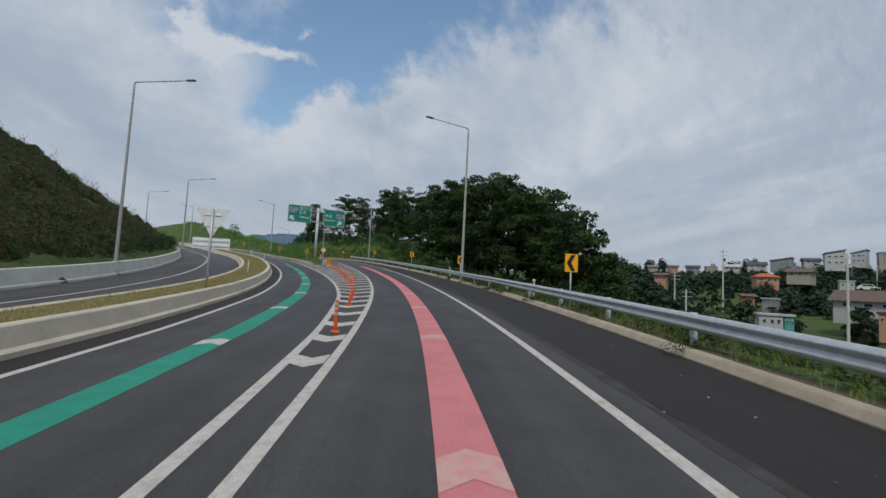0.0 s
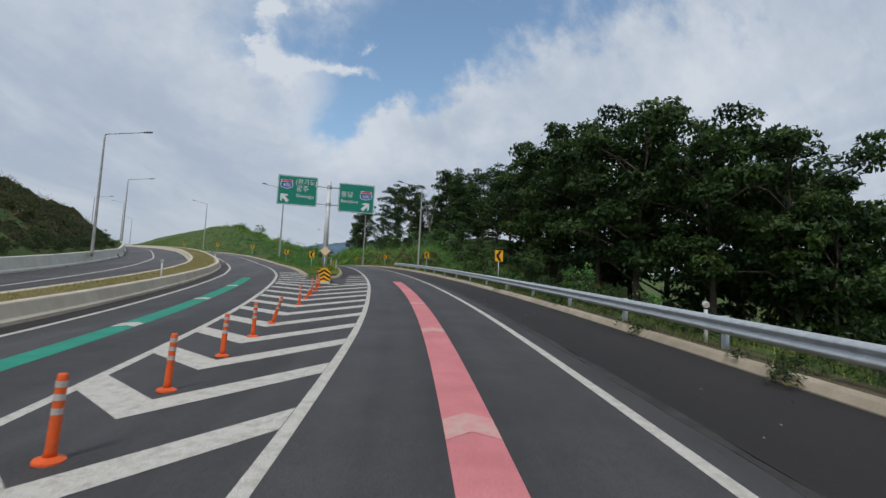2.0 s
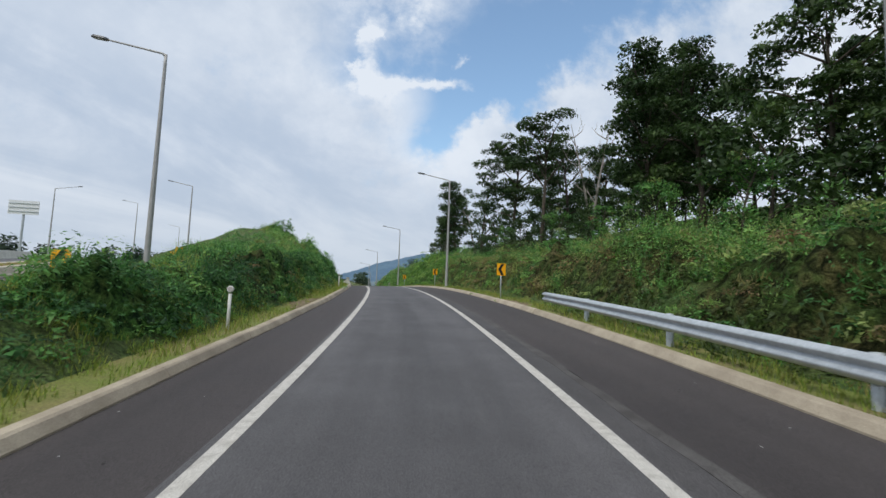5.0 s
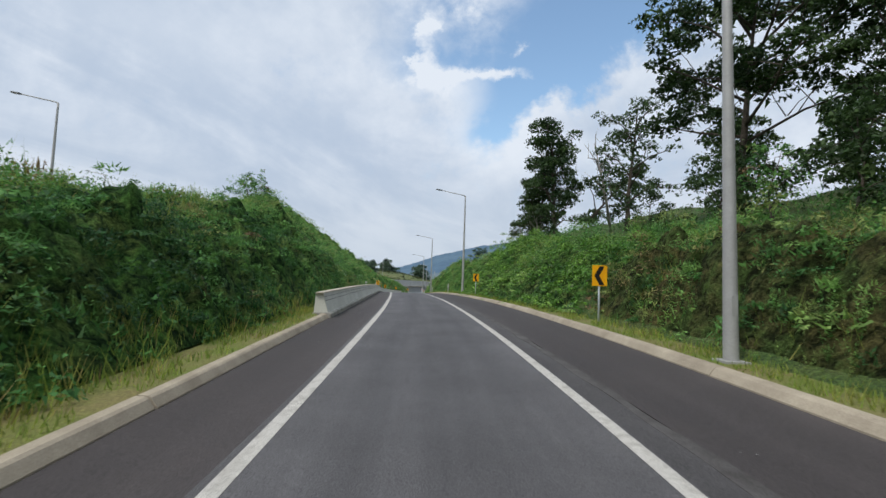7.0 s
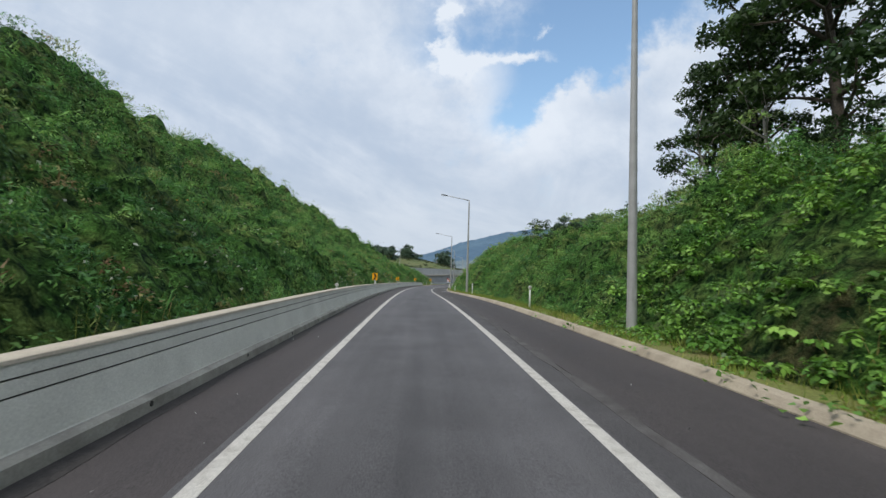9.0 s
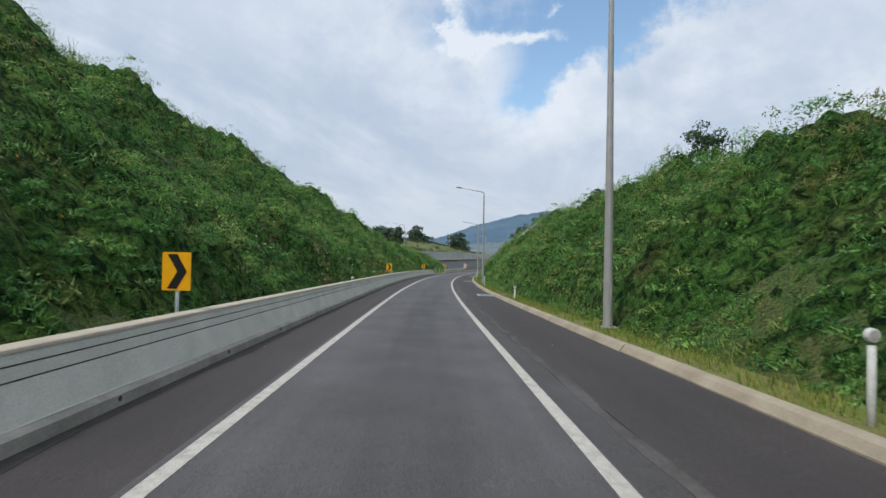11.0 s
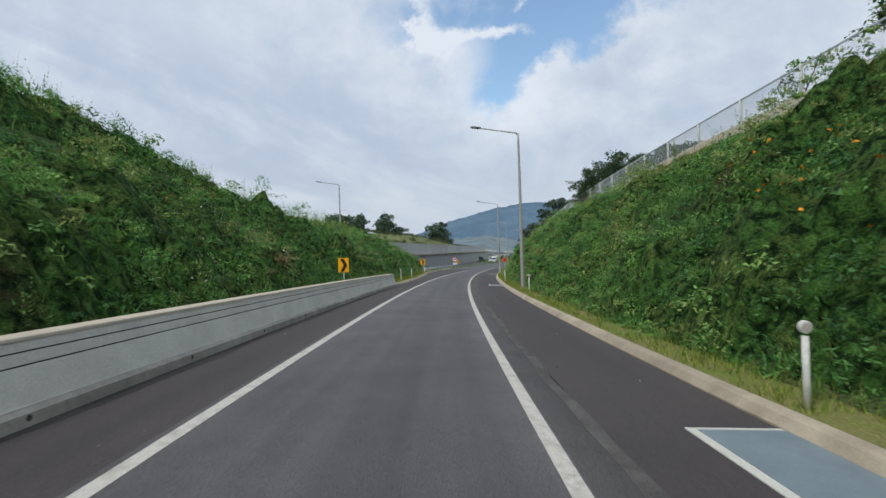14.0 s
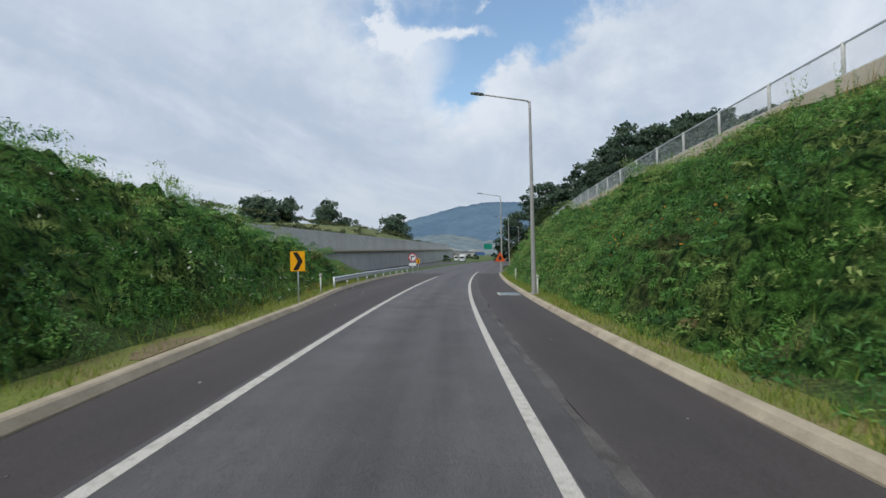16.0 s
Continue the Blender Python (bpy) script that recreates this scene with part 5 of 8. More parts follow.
# ---------------------------------------------------------------- fence along the cut's top
def slope_fence(s0, s1, d):
    f = thing("fence", Matrix(), "galvanised chain-link fence along the top of the cut slope", "fence")
    sweep("plinth", s0, s1, d, [(-0.16, -1.1), (-0.16, 0.10), (-0.13, 0.13), (0.13, 0.13), (0.16, 0.10), (0.16, -1.1)], CONCRETE_WARM, 3.4, up=6.95, parent=f)
    sweep("top_rail", s0, s1, d, [(-0.025, -0.025), (-0.025, 0.025), (0.025, 0.025), (0.025, -0.025)], STEEL, 3.4, up=8.06, parent=f)
    sweep("bottom_rail", s0, s1, d, [(-0.02, -0.02), (-0.02, 0.02), (0.02, 0.02), (0.02, -0.02)], STEEL, 3.4, up=7.13, parent=f)
    pm = None
    for s in np.arange(s0, s1 + 0.1, 3.4):
        if pm is None:
            o = part("post", tube([((0, 0, -0.5), 0.055), ((0, 0, 1.14), 0.055), ((0, 0, 1.17), 0.03)], 10), POST_WHITE, f, smooth_faces=True)
            pm = o.data
        else:
            o = new("post", pm)
            o.parent = f
        o.matrix_world = at_road(float(s), d, 6.95)
    v, q = [], []
    for s in np.arange(s0, s1 - 0.8, 0.07):
        for sg in (1, -1):
            a, b = (s, s + 0.8) if sg > 0 else (s + 0.8, s)
            i = len(v)
            p0, p1 = road(a, d, 7.11), road(b, d, 8.04)
            v += [p0, p0 + np.array((0.007, 0.007, 0)), p1 + np.array((0.007, 0.007, 0)), p1]
            q.append((i, i + 1, i + 2, i + 3))
    tagged(link_mesh("wire_mesh", v, q, STEEL, f), "chain-link mesh", kind="stuff")


slope_fence(240.6, 356, 12.4)

# ---------------------------------------------------------------- the highway ahead: stepped retaining wall, hill, trees
AHEAD = np.array((-math.sin(radians(15.5)), math.cos(radians(15.5)), 0.0))
ASIDE = np.array((-math.cos(radians(15.5)), -math.sin(radians(15.5)), 0.0))
EYE_END = np.array((-105.3, 261.0, 0.0))


def beyond(along, left, z):
    return EYE_END + AHEAD * along + ASIDE * left + np.array((0, 0, z))


def far_wall(name, l0, z0, l1, z1, a0, a1, label):
    """One lift of the retaining wall, panel by panel."""
    w = tagged(new(name), label, "retaining wall", kind="structure")
    me = None
    n = int((a1 - a0) / 12)
    for i in range(n):
        a, b = a0 + (a1 - a0) * i / n, a0 + (a1 - a0) * (i + 1) / n - 0.08
        v = [beyond(a, l0, z0), beyond(b, l0, z0), beyond(b, l1, z1), beyond(a, l1, z1)]
        v += [p + ASIDE * 0.6 for p in v]
        link_mesh("panel", v, [(0, 1, 2, 3), (7, 6, 5, 4), (3, 2, 6, 7), (0, 3, 7, 4), (1, 5, 6, 2)], WALL_GREY, w)
    return w


WALL_GREY = material("far_concrete_wall", (0.42, 0.43, 0.43), 0.9, second=(0.35, 0.36, 0.36), scale=0.25, fine=2.0, per_object=0.06)
far_wall("retaining_wall_lower", 27.0, -1.0, 27.4, 6.7, 42, 330, "long grey concrete retaining wall beside the highway")
far_wall("retaining_wall_upper", 29.2, 5.6, 30.0, 10.4, 30, 330, "upper lift of the grey concrete retaining wall")
cope = [beyond(a, l, z) for a in (42, 330) for l, z in ((26.7, 6.7), (26.7, 7.05), (29.3, 7.05), (29.3, 6.7))]
tagged(link_mesh("wall_coping", cope, [(0, 4, 5, 1), (1, 5, 6, 2), (2, 6, 7, 3), (0, 1, 2, 3), (7, 6, 5, 4)], CAP), "pale ledge on top of the lower retaining wall", "ledge", kind="structure")

bm_v = []
for a in np.linspace(20, 340, 33):
    for l, z in ((30.6, 10.0), (44, 12.8 + 0.8 * math.sin(a * 0.07) + 3.0 * math.exp(-((a - 158) / 26) ** 2)), (62, 14.5 + 0.8 * math.sin(a * 0.05) + 1.5 * math.exp(-((a - 165) / 30) ** 2)), (95, 16), (160, 14), (260, 8)):
        k = 1.0 if a < 200 else max(0.15, 1 - (a - 200) / 120)
        bm_v.append(beyond(a, l, 10.2 + (z - 10.2) * k))
q = [(i * 6 + j, i * 6 + j + 1, (i + 1) * 6 + j + 1, (i + 1) * 6 + j) for i in range(32) for j in range(5)]
tagged(link_mesh("ground_hill", bm_v, q, HILL_GRASS, smooth_faces=True), "grassy hill above the retaining wall", "ground", kind="structure")
# the highway's own surface, between the wall and the merge
v = [beyond(a, l, z) for a, z in ((24, 3.3), (134, 2.3), (257, 0.7), (420, -0.5), (900, -3)) for l in (-16, 26.9)]
tagged(link_mesh("road_highway", v, [(0, 1, 3, 2), (2, 3, 5, 4), (4, 5, 7, 6), (6, 7, 9, 8)], ASPHALT), "grey asphalt of the wide highway ahead", "road", kind="structure")

# far ridge, its haze mixed into the blue base colour
az = ((75, 1.2), (50, 1.4), (36, 1.6), (31, 1.9), (29, 2.4), (27, 3.0), (25.2, 3.8), (22.9, 4.3), (20.1, 5.05), (17.4, 5.5), (15.4, 5.63), (12.7, 5.6), (9, 5.0), (5, 3.4), (-2, 2.2), (-20, 1.6), (-60, 1.5))
A = np.linspace(75, -60, 541)
E = np.interp(A, [p[0] for p in sorted(az)], [p[1] for p in sorted(az)])
E = E + np.array([noise.noise((x * 0.35, 0, 0)) * 0.14 + noise.noise((x * 0.95, 4, 0)) * 0.16 + noise.noise((x * 3.1, 7, 0)) * 0.07 for x in A])
v, q = [], []
for i, (x, e) in enumerate(zip(A, E)):
    for r, k in ((1500, 0.0), (1900, 0.45), (2300, 0.8), (2600, 1.0), (3200, 0.2)):
        top = 2600 * math.tan(radians(max(e, 0.3)))
        wob = 1 + 0.012 * noise.noise((x * 0.5, r * 0.01, 2))
        v.append((-105 - r * wob * math.sin(radians(x)), 261 + r * wob * math.cos(radians(x)), -12 + (top + 18) * k))
m = 5
q = [(i * m + j, (i + 1) * m + j, (i + 1) * m + j + 1, i * m + j + 1) for i in range(len(A) - 1) for j in range(m - 1)]
tagged(link_mesh("backdrop_mountain", v, q, MOUNTAIN, smooth_faces=True), "wooded mountain ridge tinted blue for haze", "mountain", kind="structure")
# foothills before it, haze mixed into their paler colour
az = ((60, 0.9), (34, 1.2), (27, 1.6), (23.5, 2.0), (20.5, 2.15), (18.2, 1.75), (16.5, 1.2), (12, 1.35), (6, 1.7), (-4, 1.2), (-30, 1.0))
A = np.linspace(60, -30, 271)
E = np.interp(A, [p[0] for p in sorted(az)], [p[1] for p in sorted(az)])
v = []
for x, e in zip(A, E):
    e = e + noise.noise((x * 0.8, 12, 0)) * 0.16 + noise.noise((x * 2.9, 15, 0)) * 0.08
    for r, k in ((700, 0.0), (900, 0.4), (1080, 0.75), (1200, 1.0), (1400, 0.3)):
        v.append((-105 - r * math.sin(radians(x)), 261 + r * math.cos(radians(x)), -10 + (1200 * math.tan(radians(e)) + 12) * k + 5 * k * noise.noise((x * 0.7, r * 0.01, 3))))
q = [(i * m + j, (i + 1) * m + j, (i + 1) * m + j + 1, i * m + j + 1) for i in range(len(A) - 1) for j in range(m - 1)]
tagged(link_mesh("backdrop_foothills", v, q, FOOTHILL, smooth_faces=True), "foothills with fields below the mountain, paled for haze", "hills", kind="structure")


# ---------------------------------------------------------------- village on the rise to the right
def village_ground(x, y):
    r = math.hypot(x, y)
    return -6.2 + max(0.0, r - 62) * 0.098 - max(0.0, r - 300) * 0.06


def build_rise():
    v, q = [], []
    R, B = np.linspace(45, 520, 40), np.linspace(14, 96, 44)
    for r in R:
        for b in B:
            x, y = r * math.sin(radians(b)), r * math.cos(radians(b))
            v.append((x, y, village_ground(x, y) + 0.6 * noise.noise((x * 0.06, y * 0.06, 1))))
    k = len(B)
    q = [(i * k + j, (i + 1) * k + j, (i + 1) * k + j + 1, i * k + j + 1) for i in range(len(R) - 1) for j in range(k - 1)]
    tagged(link_mesh("ground_rise", v, q, SOIL, smooth_faces=True), "green rising ground with gardens below the village", "ground", kind="structure")


build_rise()
HOUSE_WALL = {k: material("house_wall_" + k, c, 0.85, vary=0.12, scale=0.8, fine=20) for k, c in dict(white=(0.50, 0.50, 0.49), grey=(0.27, 0.28, 0.29), peach=(0.50, 0.28, 0.18), cream=(0.38, 0.35, 0.29), teal=(0.10, 0.36, 0.34), blue=(0.08, 0.17, 0.34)).items()}
HOUSE_ROOF = {k: material("house_roof_" + k, c, 0.8, vary=0.2, scale=1.5, fine=15) for k, c in dict(orange=(0.52, 0.15, 0.06), brown=(0.16, 0.115, 0.095), grey=(0.22, 0.23, 0.25), pale=(0.50, 0.50, 0.48), dark=(0.09, 0.095, 0.105)).items()}
GLASS = material("window_glass_dark", (0.05, 0.06, 0.07), 0.15, vary=0.1, scale=3)


HOUSES = []


def house(b, r, w, dpt, h, wall, roof, shape, turn=0.0, drop=0.0, storeys=1):
    """b: bearing right of +y in degrees; r: distance from the origin."""
    x, y = r * math.sin(radians(b)), r * math.cos(radians(b))
    z = village_ground(x, y) - drop
    HOUSES.append((b, r, math.degrees(w / 2 / r) + 0.3, z + h * 0.55))
    ho = thing("house", pose(x, y, z, 0, 0, -b + turn), wall + " walled village house with a " + roof + " " + ("flat" if shape == "flat" else "pitched") + " roof", "house", "village houses")
    part("wall", box(w, dpt, h + 2, (0, 0, h / 2 - 1)), HOUSE_WALL[wall], ho)
    if shape == "flat":
        rf = part("roof", box(w + 0.4, dpt + 0.4, 0.3, (0, 0, h + 0.14)), HOUSE_ROOF[roof], ho, round_edges=0.04)
        if w > 4:
            part("parapet", box(w * 0.35, dpt * 0.4, 1.6, (w * 0.2, 0.3, h + 1.0)), HOUSE_WALL[wall], ho)
    elif shape == "shed":
        bm = bmesh.new()
        vs = [bm.verts.new(p) for p in ((-w / 2 - .3, -dpt / 2 - .4, h), (w / 2 + .3, -dpt / 2 - .4, h + 1.4), (w / 2 + .3, dpt / 2 + .4, h + 1.4), (-w / 2 - .3, dpt / 2 + .4, h), (-w / 2 - .3, -dpt / 2 - .4, h + .25), (w / 2 + .3, -dpt / 2 - .4, h + 1.65), (w / 2 + .3, dpt / 2 + .4, h + 1.65), (-w / 2 - .3, dpt / 2 + .4, h + .25))]
        for fc in ((0, 3, 2, 1), (4, 5, 6, 7), (0, 1, 5, 4), (1, 2, 6, 5), (2, 3, 7, 6), (3, 0, 4, 7)):
            bm.faces.new([vs[i] for i in fc])
        part("roof", bm, HOUSE_ROOF[roof], ho)
        part("gable", plate([(-w / 2, h - 0.01), (w / 2, h - 0.01), (w / 2, h + 1.36)], dpt - 0.02), HOUSE_WALL[wall], ho)
    else:
        rise = w * 0.2
        bm = bmesh.new()
        e = 0.6
        pts = [(-w / 2 - e, -dpt / 2 - e, h - 0.1), (w / 2 + e, -dpt / 2 - e, h - 0.1), (w / 2 + e, dpt / 2 + e, h - 0.1), (-w / 2 - e, dpt / 2 + e, h - 0.1), (-w * 0.22, 0, h + rise), (w * 0.22, 0, h + rise)] if shape == "hip" else [(-w / 2 - e, -dpt / 2 - e, h - 0.15), (w / 2 + e, -dpt / 2 - e, h - 0.15), (w / 2 + e, dpt / 2 + e, h - 0.15), (-w / 2 - e, dpt / 2 + e, h - 0.15), (-w / 2 - e, 0, h + rise), (w / 2 + e, 0, h + rise)]
        vs = [bm.verts.new(p) for p in pts]
        for fc in ((0, 1, 5, 4), (2, 3, 4, 5), (1, 2, 5), (3, 0, 4), (3, 2, 1, 0)):
            bm.faces.new([vs[i] for i in fc])
        part("roof", bm, HOUSE_ROOF[roof], ho)
    for st in range(storeys):
        for k in (-0.28, 0.05, 0.32):
            wz = h * (st + 0.55) / storeys
            win = part("window", box(w * 0.16, 0.08, h * 0.34 / storeys, (k * w, -dpt / 2 - 0.03, wz)), SIGN_WHITE, ho)
            part("pane", box(w * 0.13, 0.03, h * 0.27 / storeys, (k * w, -dpt / 2 - 0.085, wz)), GLASS, win)
    return ho


# bearing, distance, width, depth, height, walls, roof, shape, turn, the base's height as an angle, storeys
for b, r, w, dpt, h, wall, roof, shape, turn, up, st in (
        (36.6, 78, 3.1, 3.0, 1.9, "white", "pale", "flat", 10, -2.25, 1), (38.1, 78, 1.2, 2.4, 1.8, "teal", "pale", "flat", 10, -2.2, 1),
        (44.2, 96, 9.0, 5.0, 1.9, "white", "brown", "gable", -16, -0.2, 1), (45.2, 82, 1.8, 3, 1.8, "peach", "dark", "flat", 0, -1.4, 1),
        (36.3, 165, 6.2, 6, 2.3, "peach", "orange", "hip", 14, 2.0, 1), (39.2, 172, 6.6, 6, 2.1, "cream", "brown", "gable", -12, 2.65, 1),
        (41.65, 235, 7.0, 7, 5.6, "white", "dark", "shed", 6, 3.8, 2), (43.5, 245, 5.2, 6, 4.3, "white", "grey", "shed", -10, 4.1, 2), (45.4, 240, 7.0, 6, 5.0, "cream", "grey", "flat", 8, 4.0, 3),
        (39.95, 262, 6.8, 6, 2.4, "white", "dark", "gable", 12, 3.9, 1), (37.7, 255, 9.0, 7, 3.4, "grey", "dark", "shed", -6, 3.6, 2), (35.6, 268, 8.6, 6, 2.6, "white", "dark", "gable", 4, 3.4, 1),
        (33.5, 262, 7.8, 6, 2.2, "white", "pale", "gable", -8, 3.2, 1), (31.6, 280, 6.0, 6, 2.6, "cream", "grey", "flat", 8, 3.1, 1), (29.9, 285, 7.0, 6, 2.8, "grey", "dark", "gable", -4, 3.0, 1), (28.0, 270, 5.0, 5, 3.4, "peach", "brown", "gable", 9, 2.9, 2),
        (26.9, 150, 3.4, 4, 2.8, "peach", "brown", "gable", -10, 1.7, 1), (34.8, 130, 2.6, 3, 1.2, "peach", "brown", "gable", 15, 0.3, 1), (36.8, 118, 2.8, 3, 1.4, "grey", "pale", "flat", -12, -0.1, 1), (42.5, 150, 3.2, 3.4, 2.2, "white", "pale", "flat", 6, 1.7, 1), (26.0, 262, 5, 5, 3.0, "cream", "grey", "gable", 3, 2.9, 1)):
    x, y = r * math.sin(radians(b)), r * math.cos(radians(b))
    house(b, r, w * 0.86, dpt, h * 0.82, wall, roof, shape, turn, village_ground(x, y) - (1.67 + r * math.tan(radians(up))), st)


def utility_pole(b, r, h):
    x, y = r * math.sin(radians(b)), r * math.cos(radians(b))
    p = thing("utility_pole", pose(x, y, village_ground(x, y), 0, 0, -b + 20), "grey concrete utility pole with cross arms", "utility pole", "village utility poles")
    part("pole", tube([((0, 0, -1), 0.19), ((0, 0, h), 0.11)], 10), CONCRETE, p)
    for z in (h - 0.5, h - 1.3):
        part("cross_arm", box(1.8, 0.09, 0.10, (0.2, 0, z)), STEEL, p)
    part("transformer", tube([((0.32, 0, h - 2.6), 0.2), ((0.32, 0, h - 1.9), 0.2)], 10), LAMP_BODY, p)


for b, r, h in ((42.6, 70, 13.2), (32.7, 120, 13.5), (28.2, 110, 8.6), (29.3, 95, 6.5), (38.8, 200, 9.0), (44.6, 190, 8.5)):
    utility_pole(b, r, h)
# a parked car among the houses
car = thing("car", pose(150 * math.sin(radians(44.0)), 150 * math.cos(radians(44.0)), 6.0, 0, 0, -38), "small white parked car by the houses", "car")
side = [(-2.1, 0.25), (2.1, 0.25), (2.1, 0.75), (1.2, 0.92), (0.7, 1.42), (-1.1, 1.45), (-1.8, 0.95), (-2.1, 0.85)]
part("body", plate(side, 1.7), SIGN_WHITE, car, round_edges=0.05)
part("side_window", plate([(-1.3, 0.95), (1.0, 0.95), (0.6, 1.35), (-1.0, 1.37)], 1.72), GLASS, car)
for x in (-1.3, 1.3):
    for yy in (-0.8, 0.8):
        wh = part("wheel", tube([((x, yy - 0.1, 0.3), 0.31), ((x, yy + 0.1, 0.3), 0.31)], 14), BLACK, car)

gantry = thing("guide_sign", at_road(173.3, -58.0, 8.0), "grey-backed highway sign board on a tall pole", "road sign")
part("pole", tube([((0, 0.2, -4), 0.2), ((0, 0.2, 4.9), 0.18)], 12), STEEL, gantry)
part("panel", plate(rounded(4.6, 2.4, 0.1), 0.06, m=Matrix.Translation((0, 0, 4.0))), SIGN_BACK, gantry)
for z in (3.3, 4.0, 4.7):
    part("rib", box(4.4, 0.08, 0.12, (0, -0.07, z)), STEEL, gantry)


# ---------------------------------------------------------------- the far end of the highway
def delivery_truck(along, left, z, label, tone):
    p = beyond(along, left, z)
    tr = thing("truck", pose(float(p[0]), float(p[1]), float(p[2]), 0, 0, 15.5), label, "truck")
    part("cargo_box", box(2.3, 4.6, 2.3, (0, 1.2, 1.9)), tone, tr, round_edges=0.05)
    cab = part("cab", box(2.0, 1.7, 1.9, (0, -2.1, 1.35)), SIGN_WHITE, tr, round_edges=0.12)
    part("windscreen", box(1.7, 0.05, 0.75, (0, -2.97, 1.85)), GLASS, cab)
    for x in (-0.9, 0.9):
        for y in (-2.0, 2.6):
            part("wheel", tube([((x - 0.13, y, 0.42), 0.42), ((x + 0.13, y, 0.42), 0.42)], 14), BLACK, tr)


delivery_truck(196, 12.5, 1.55, "small white box truck on the highway", SIGN_WHITE)
delivery_truck(238, 18.0, 0.95, "distant pale box truck on the highway", HOUSE_WALL["cream"])
p = beyond(250, 2.0, 0.8)
overhead = thing("guide_sign", pose(float(p[0]), float(p[1]), float(p[2]), 0, 0, 15.5), "distant green direction sign on a steel mast", "road sign")
part("mast", tube([((3.4, 0.3, -1), 0.22), ((3.4, 0.3, 8.6), 0.18)], 12), STEEL, overhead)
part("arm", tube([((3.4, 0.3, 7.6), 0.12), ((-2.2, 0.3, 7.6), 0.10)], 8), STEEL, overhead)
part("panel", plate(rounded(4.2, 2.9, 0.1), 0.08, m=Matrix.Translation((-0.3, 0.1, 7.2))), SIGN_GREEN, overhead)
p = beyond(196, -6.0, 2.0)
mast = thing("camera_mast", pose(float(p[0]), float(p[1]), float(p[2]), 0, 0, 15.5), "tall grey mast with a white box on top", "mast")
part("pole", tube([((0, 0, -1), 0.28), ((0, 0, 13.2), 0.2)], 12), STEEL, mast)
part("box", box(1.0, 0.8, 1.9, (0, 0, 13.9)), SIGN_WHITE, mast, round_edges=0.05)
# roofs and sheds of the valley town
for a, l, w, h, tone in ((300, 22, 9, 5, "white"), (322, 30, 12, 6, "grey"), (345, 16, 14, 5, "white"), (372, 34, 16, 7, "cream"), (395, 8, 15, 6, "white"), (420, 24, 20, 8, "grey"), (450, 40, 18, 8, "white"), (465, 4, 20, 6, "blue")):
    p = beyond(a, l + 14, -2.0)
    ho = thing("shed", pose(float(p[0]), float(p[1]), float(p[2]), 0, 0, 15.5 + (a * 7) % 30), tone + " walled shed in the valley", "building", "valley sheds")
    part("wall", box(w, 8, h + 1, (0, 0, h / 2 - 0.5)), HOUSE_WALL[tone], ho)
    part("roof", plate([(-w / 2 - 0.4, h), (w / 2 + 0.4, h), (0, h + w * 0.13)], 8.6), HOUSE_ROOF["pale" if tone != "white" else "grey"], ho)
# lane cones at the merge
for k in range(9):
    p = beyond(52 + k * 3.2, 4.6 + k * 0.18, 3.0 - 0.009 * (28 + k * 3.2) + 0.05)
    copy_thing(orange, pose(float(p[0]), float(p[1]), float(p[2])))

for a, l, z in ((130, 66, 15.0), (189, 44.6, 12.3)):
    p = beyond(a, l, z)
    copy_thing(first, pose(float(p[0]), float(p[1]), float(p[2]), 0, 0, 195.5))

# ---------------------------------------------------------------- plants
RNG = np.random.default_rng(11)


def quick_mesh(name, verts, per_face, mat, parent=None, tone=None):
    """A mesh of loose faces with per_face corners each; tone: one value for each face."""
    n = len(verts)
    me = bpy.data.meshes.new(name)
    me.vertices.add(n)
    me.vertices.foreach_set("co", np.ascontiguousarray(verts, dtype=np.float32).ravel())
    me.loops.add(n)
    me.loops.foreach_set("vertex_index", np.arange(n, dtype=np.int32))
    me.polygons.add(n // per_face)
    me.polygons.foreach_set("loop_start", np.arange(0, n, per_face, dtype=np.int32))
    me.polygons.foreach_set("loop_total", np.full(n // per_face, per_face, dtype=np.int32))
    me.materials.append(mat)
    me.update(calc_edges=True)
    val = np.full(n // per_face, 0.5) if tone is None else np.asarray(tone)
    me.attributes.new("tone", "FLOAT", "POINT").data.foreach_set("value", np.repeat(np.clip(val, 0, 1), per_face).astype(np.float32))
    ob = new(name, me)
    if parent is not None:
        ob.parent = parent
    return ob


def unit(v):
    return v / np.maximum(np.linalg.norm(v, axis=-1, keepdims=True), 1e-9)


def leaf_tris(at, normal, length, width, rng, along=None):
    """Like leaf_quads, each leaf one pointed triangle."""
    n = len(at)
    u = unit(np.cross(normal, unit(rng.normal(size=(n, 3))))) if along is None else along
    w = unit(np.cross(normal, u))
    L, W = length[:, None], width[:, None]
    foot = at - u * L * 0.4
    return np.stack([foot + w * W * 0.5, at + u * L * 0.6 - np.array((0, 0, 1)) * L * 0.12, foot - w * W * 0.5], 1).reshape(-1, 3)


def leaf_quads(at, normal, length, width, rng, along=None):
    """One pointed leaf at each place, lying across the given normal, tip drooping."""
    n = len(at)
    r = unit(rng.normal(size=(n, 3)))
    u = unit(np.cross(normal, r)) if along is None else along
    w = unit(np.cross(normal, u))
    L, W = length[:, None], width[:, None]
    tip = at + u * L * 0.55 - np.array((0, 0, 1)) * L * 0.12
    return np.stack([at - u * L * 0.45, at + w * W * 0.5 + normal * W * 0.1, tip, at - w * W * 0.5 + normal * W * 0.1], 1).reshape(-1, 3)


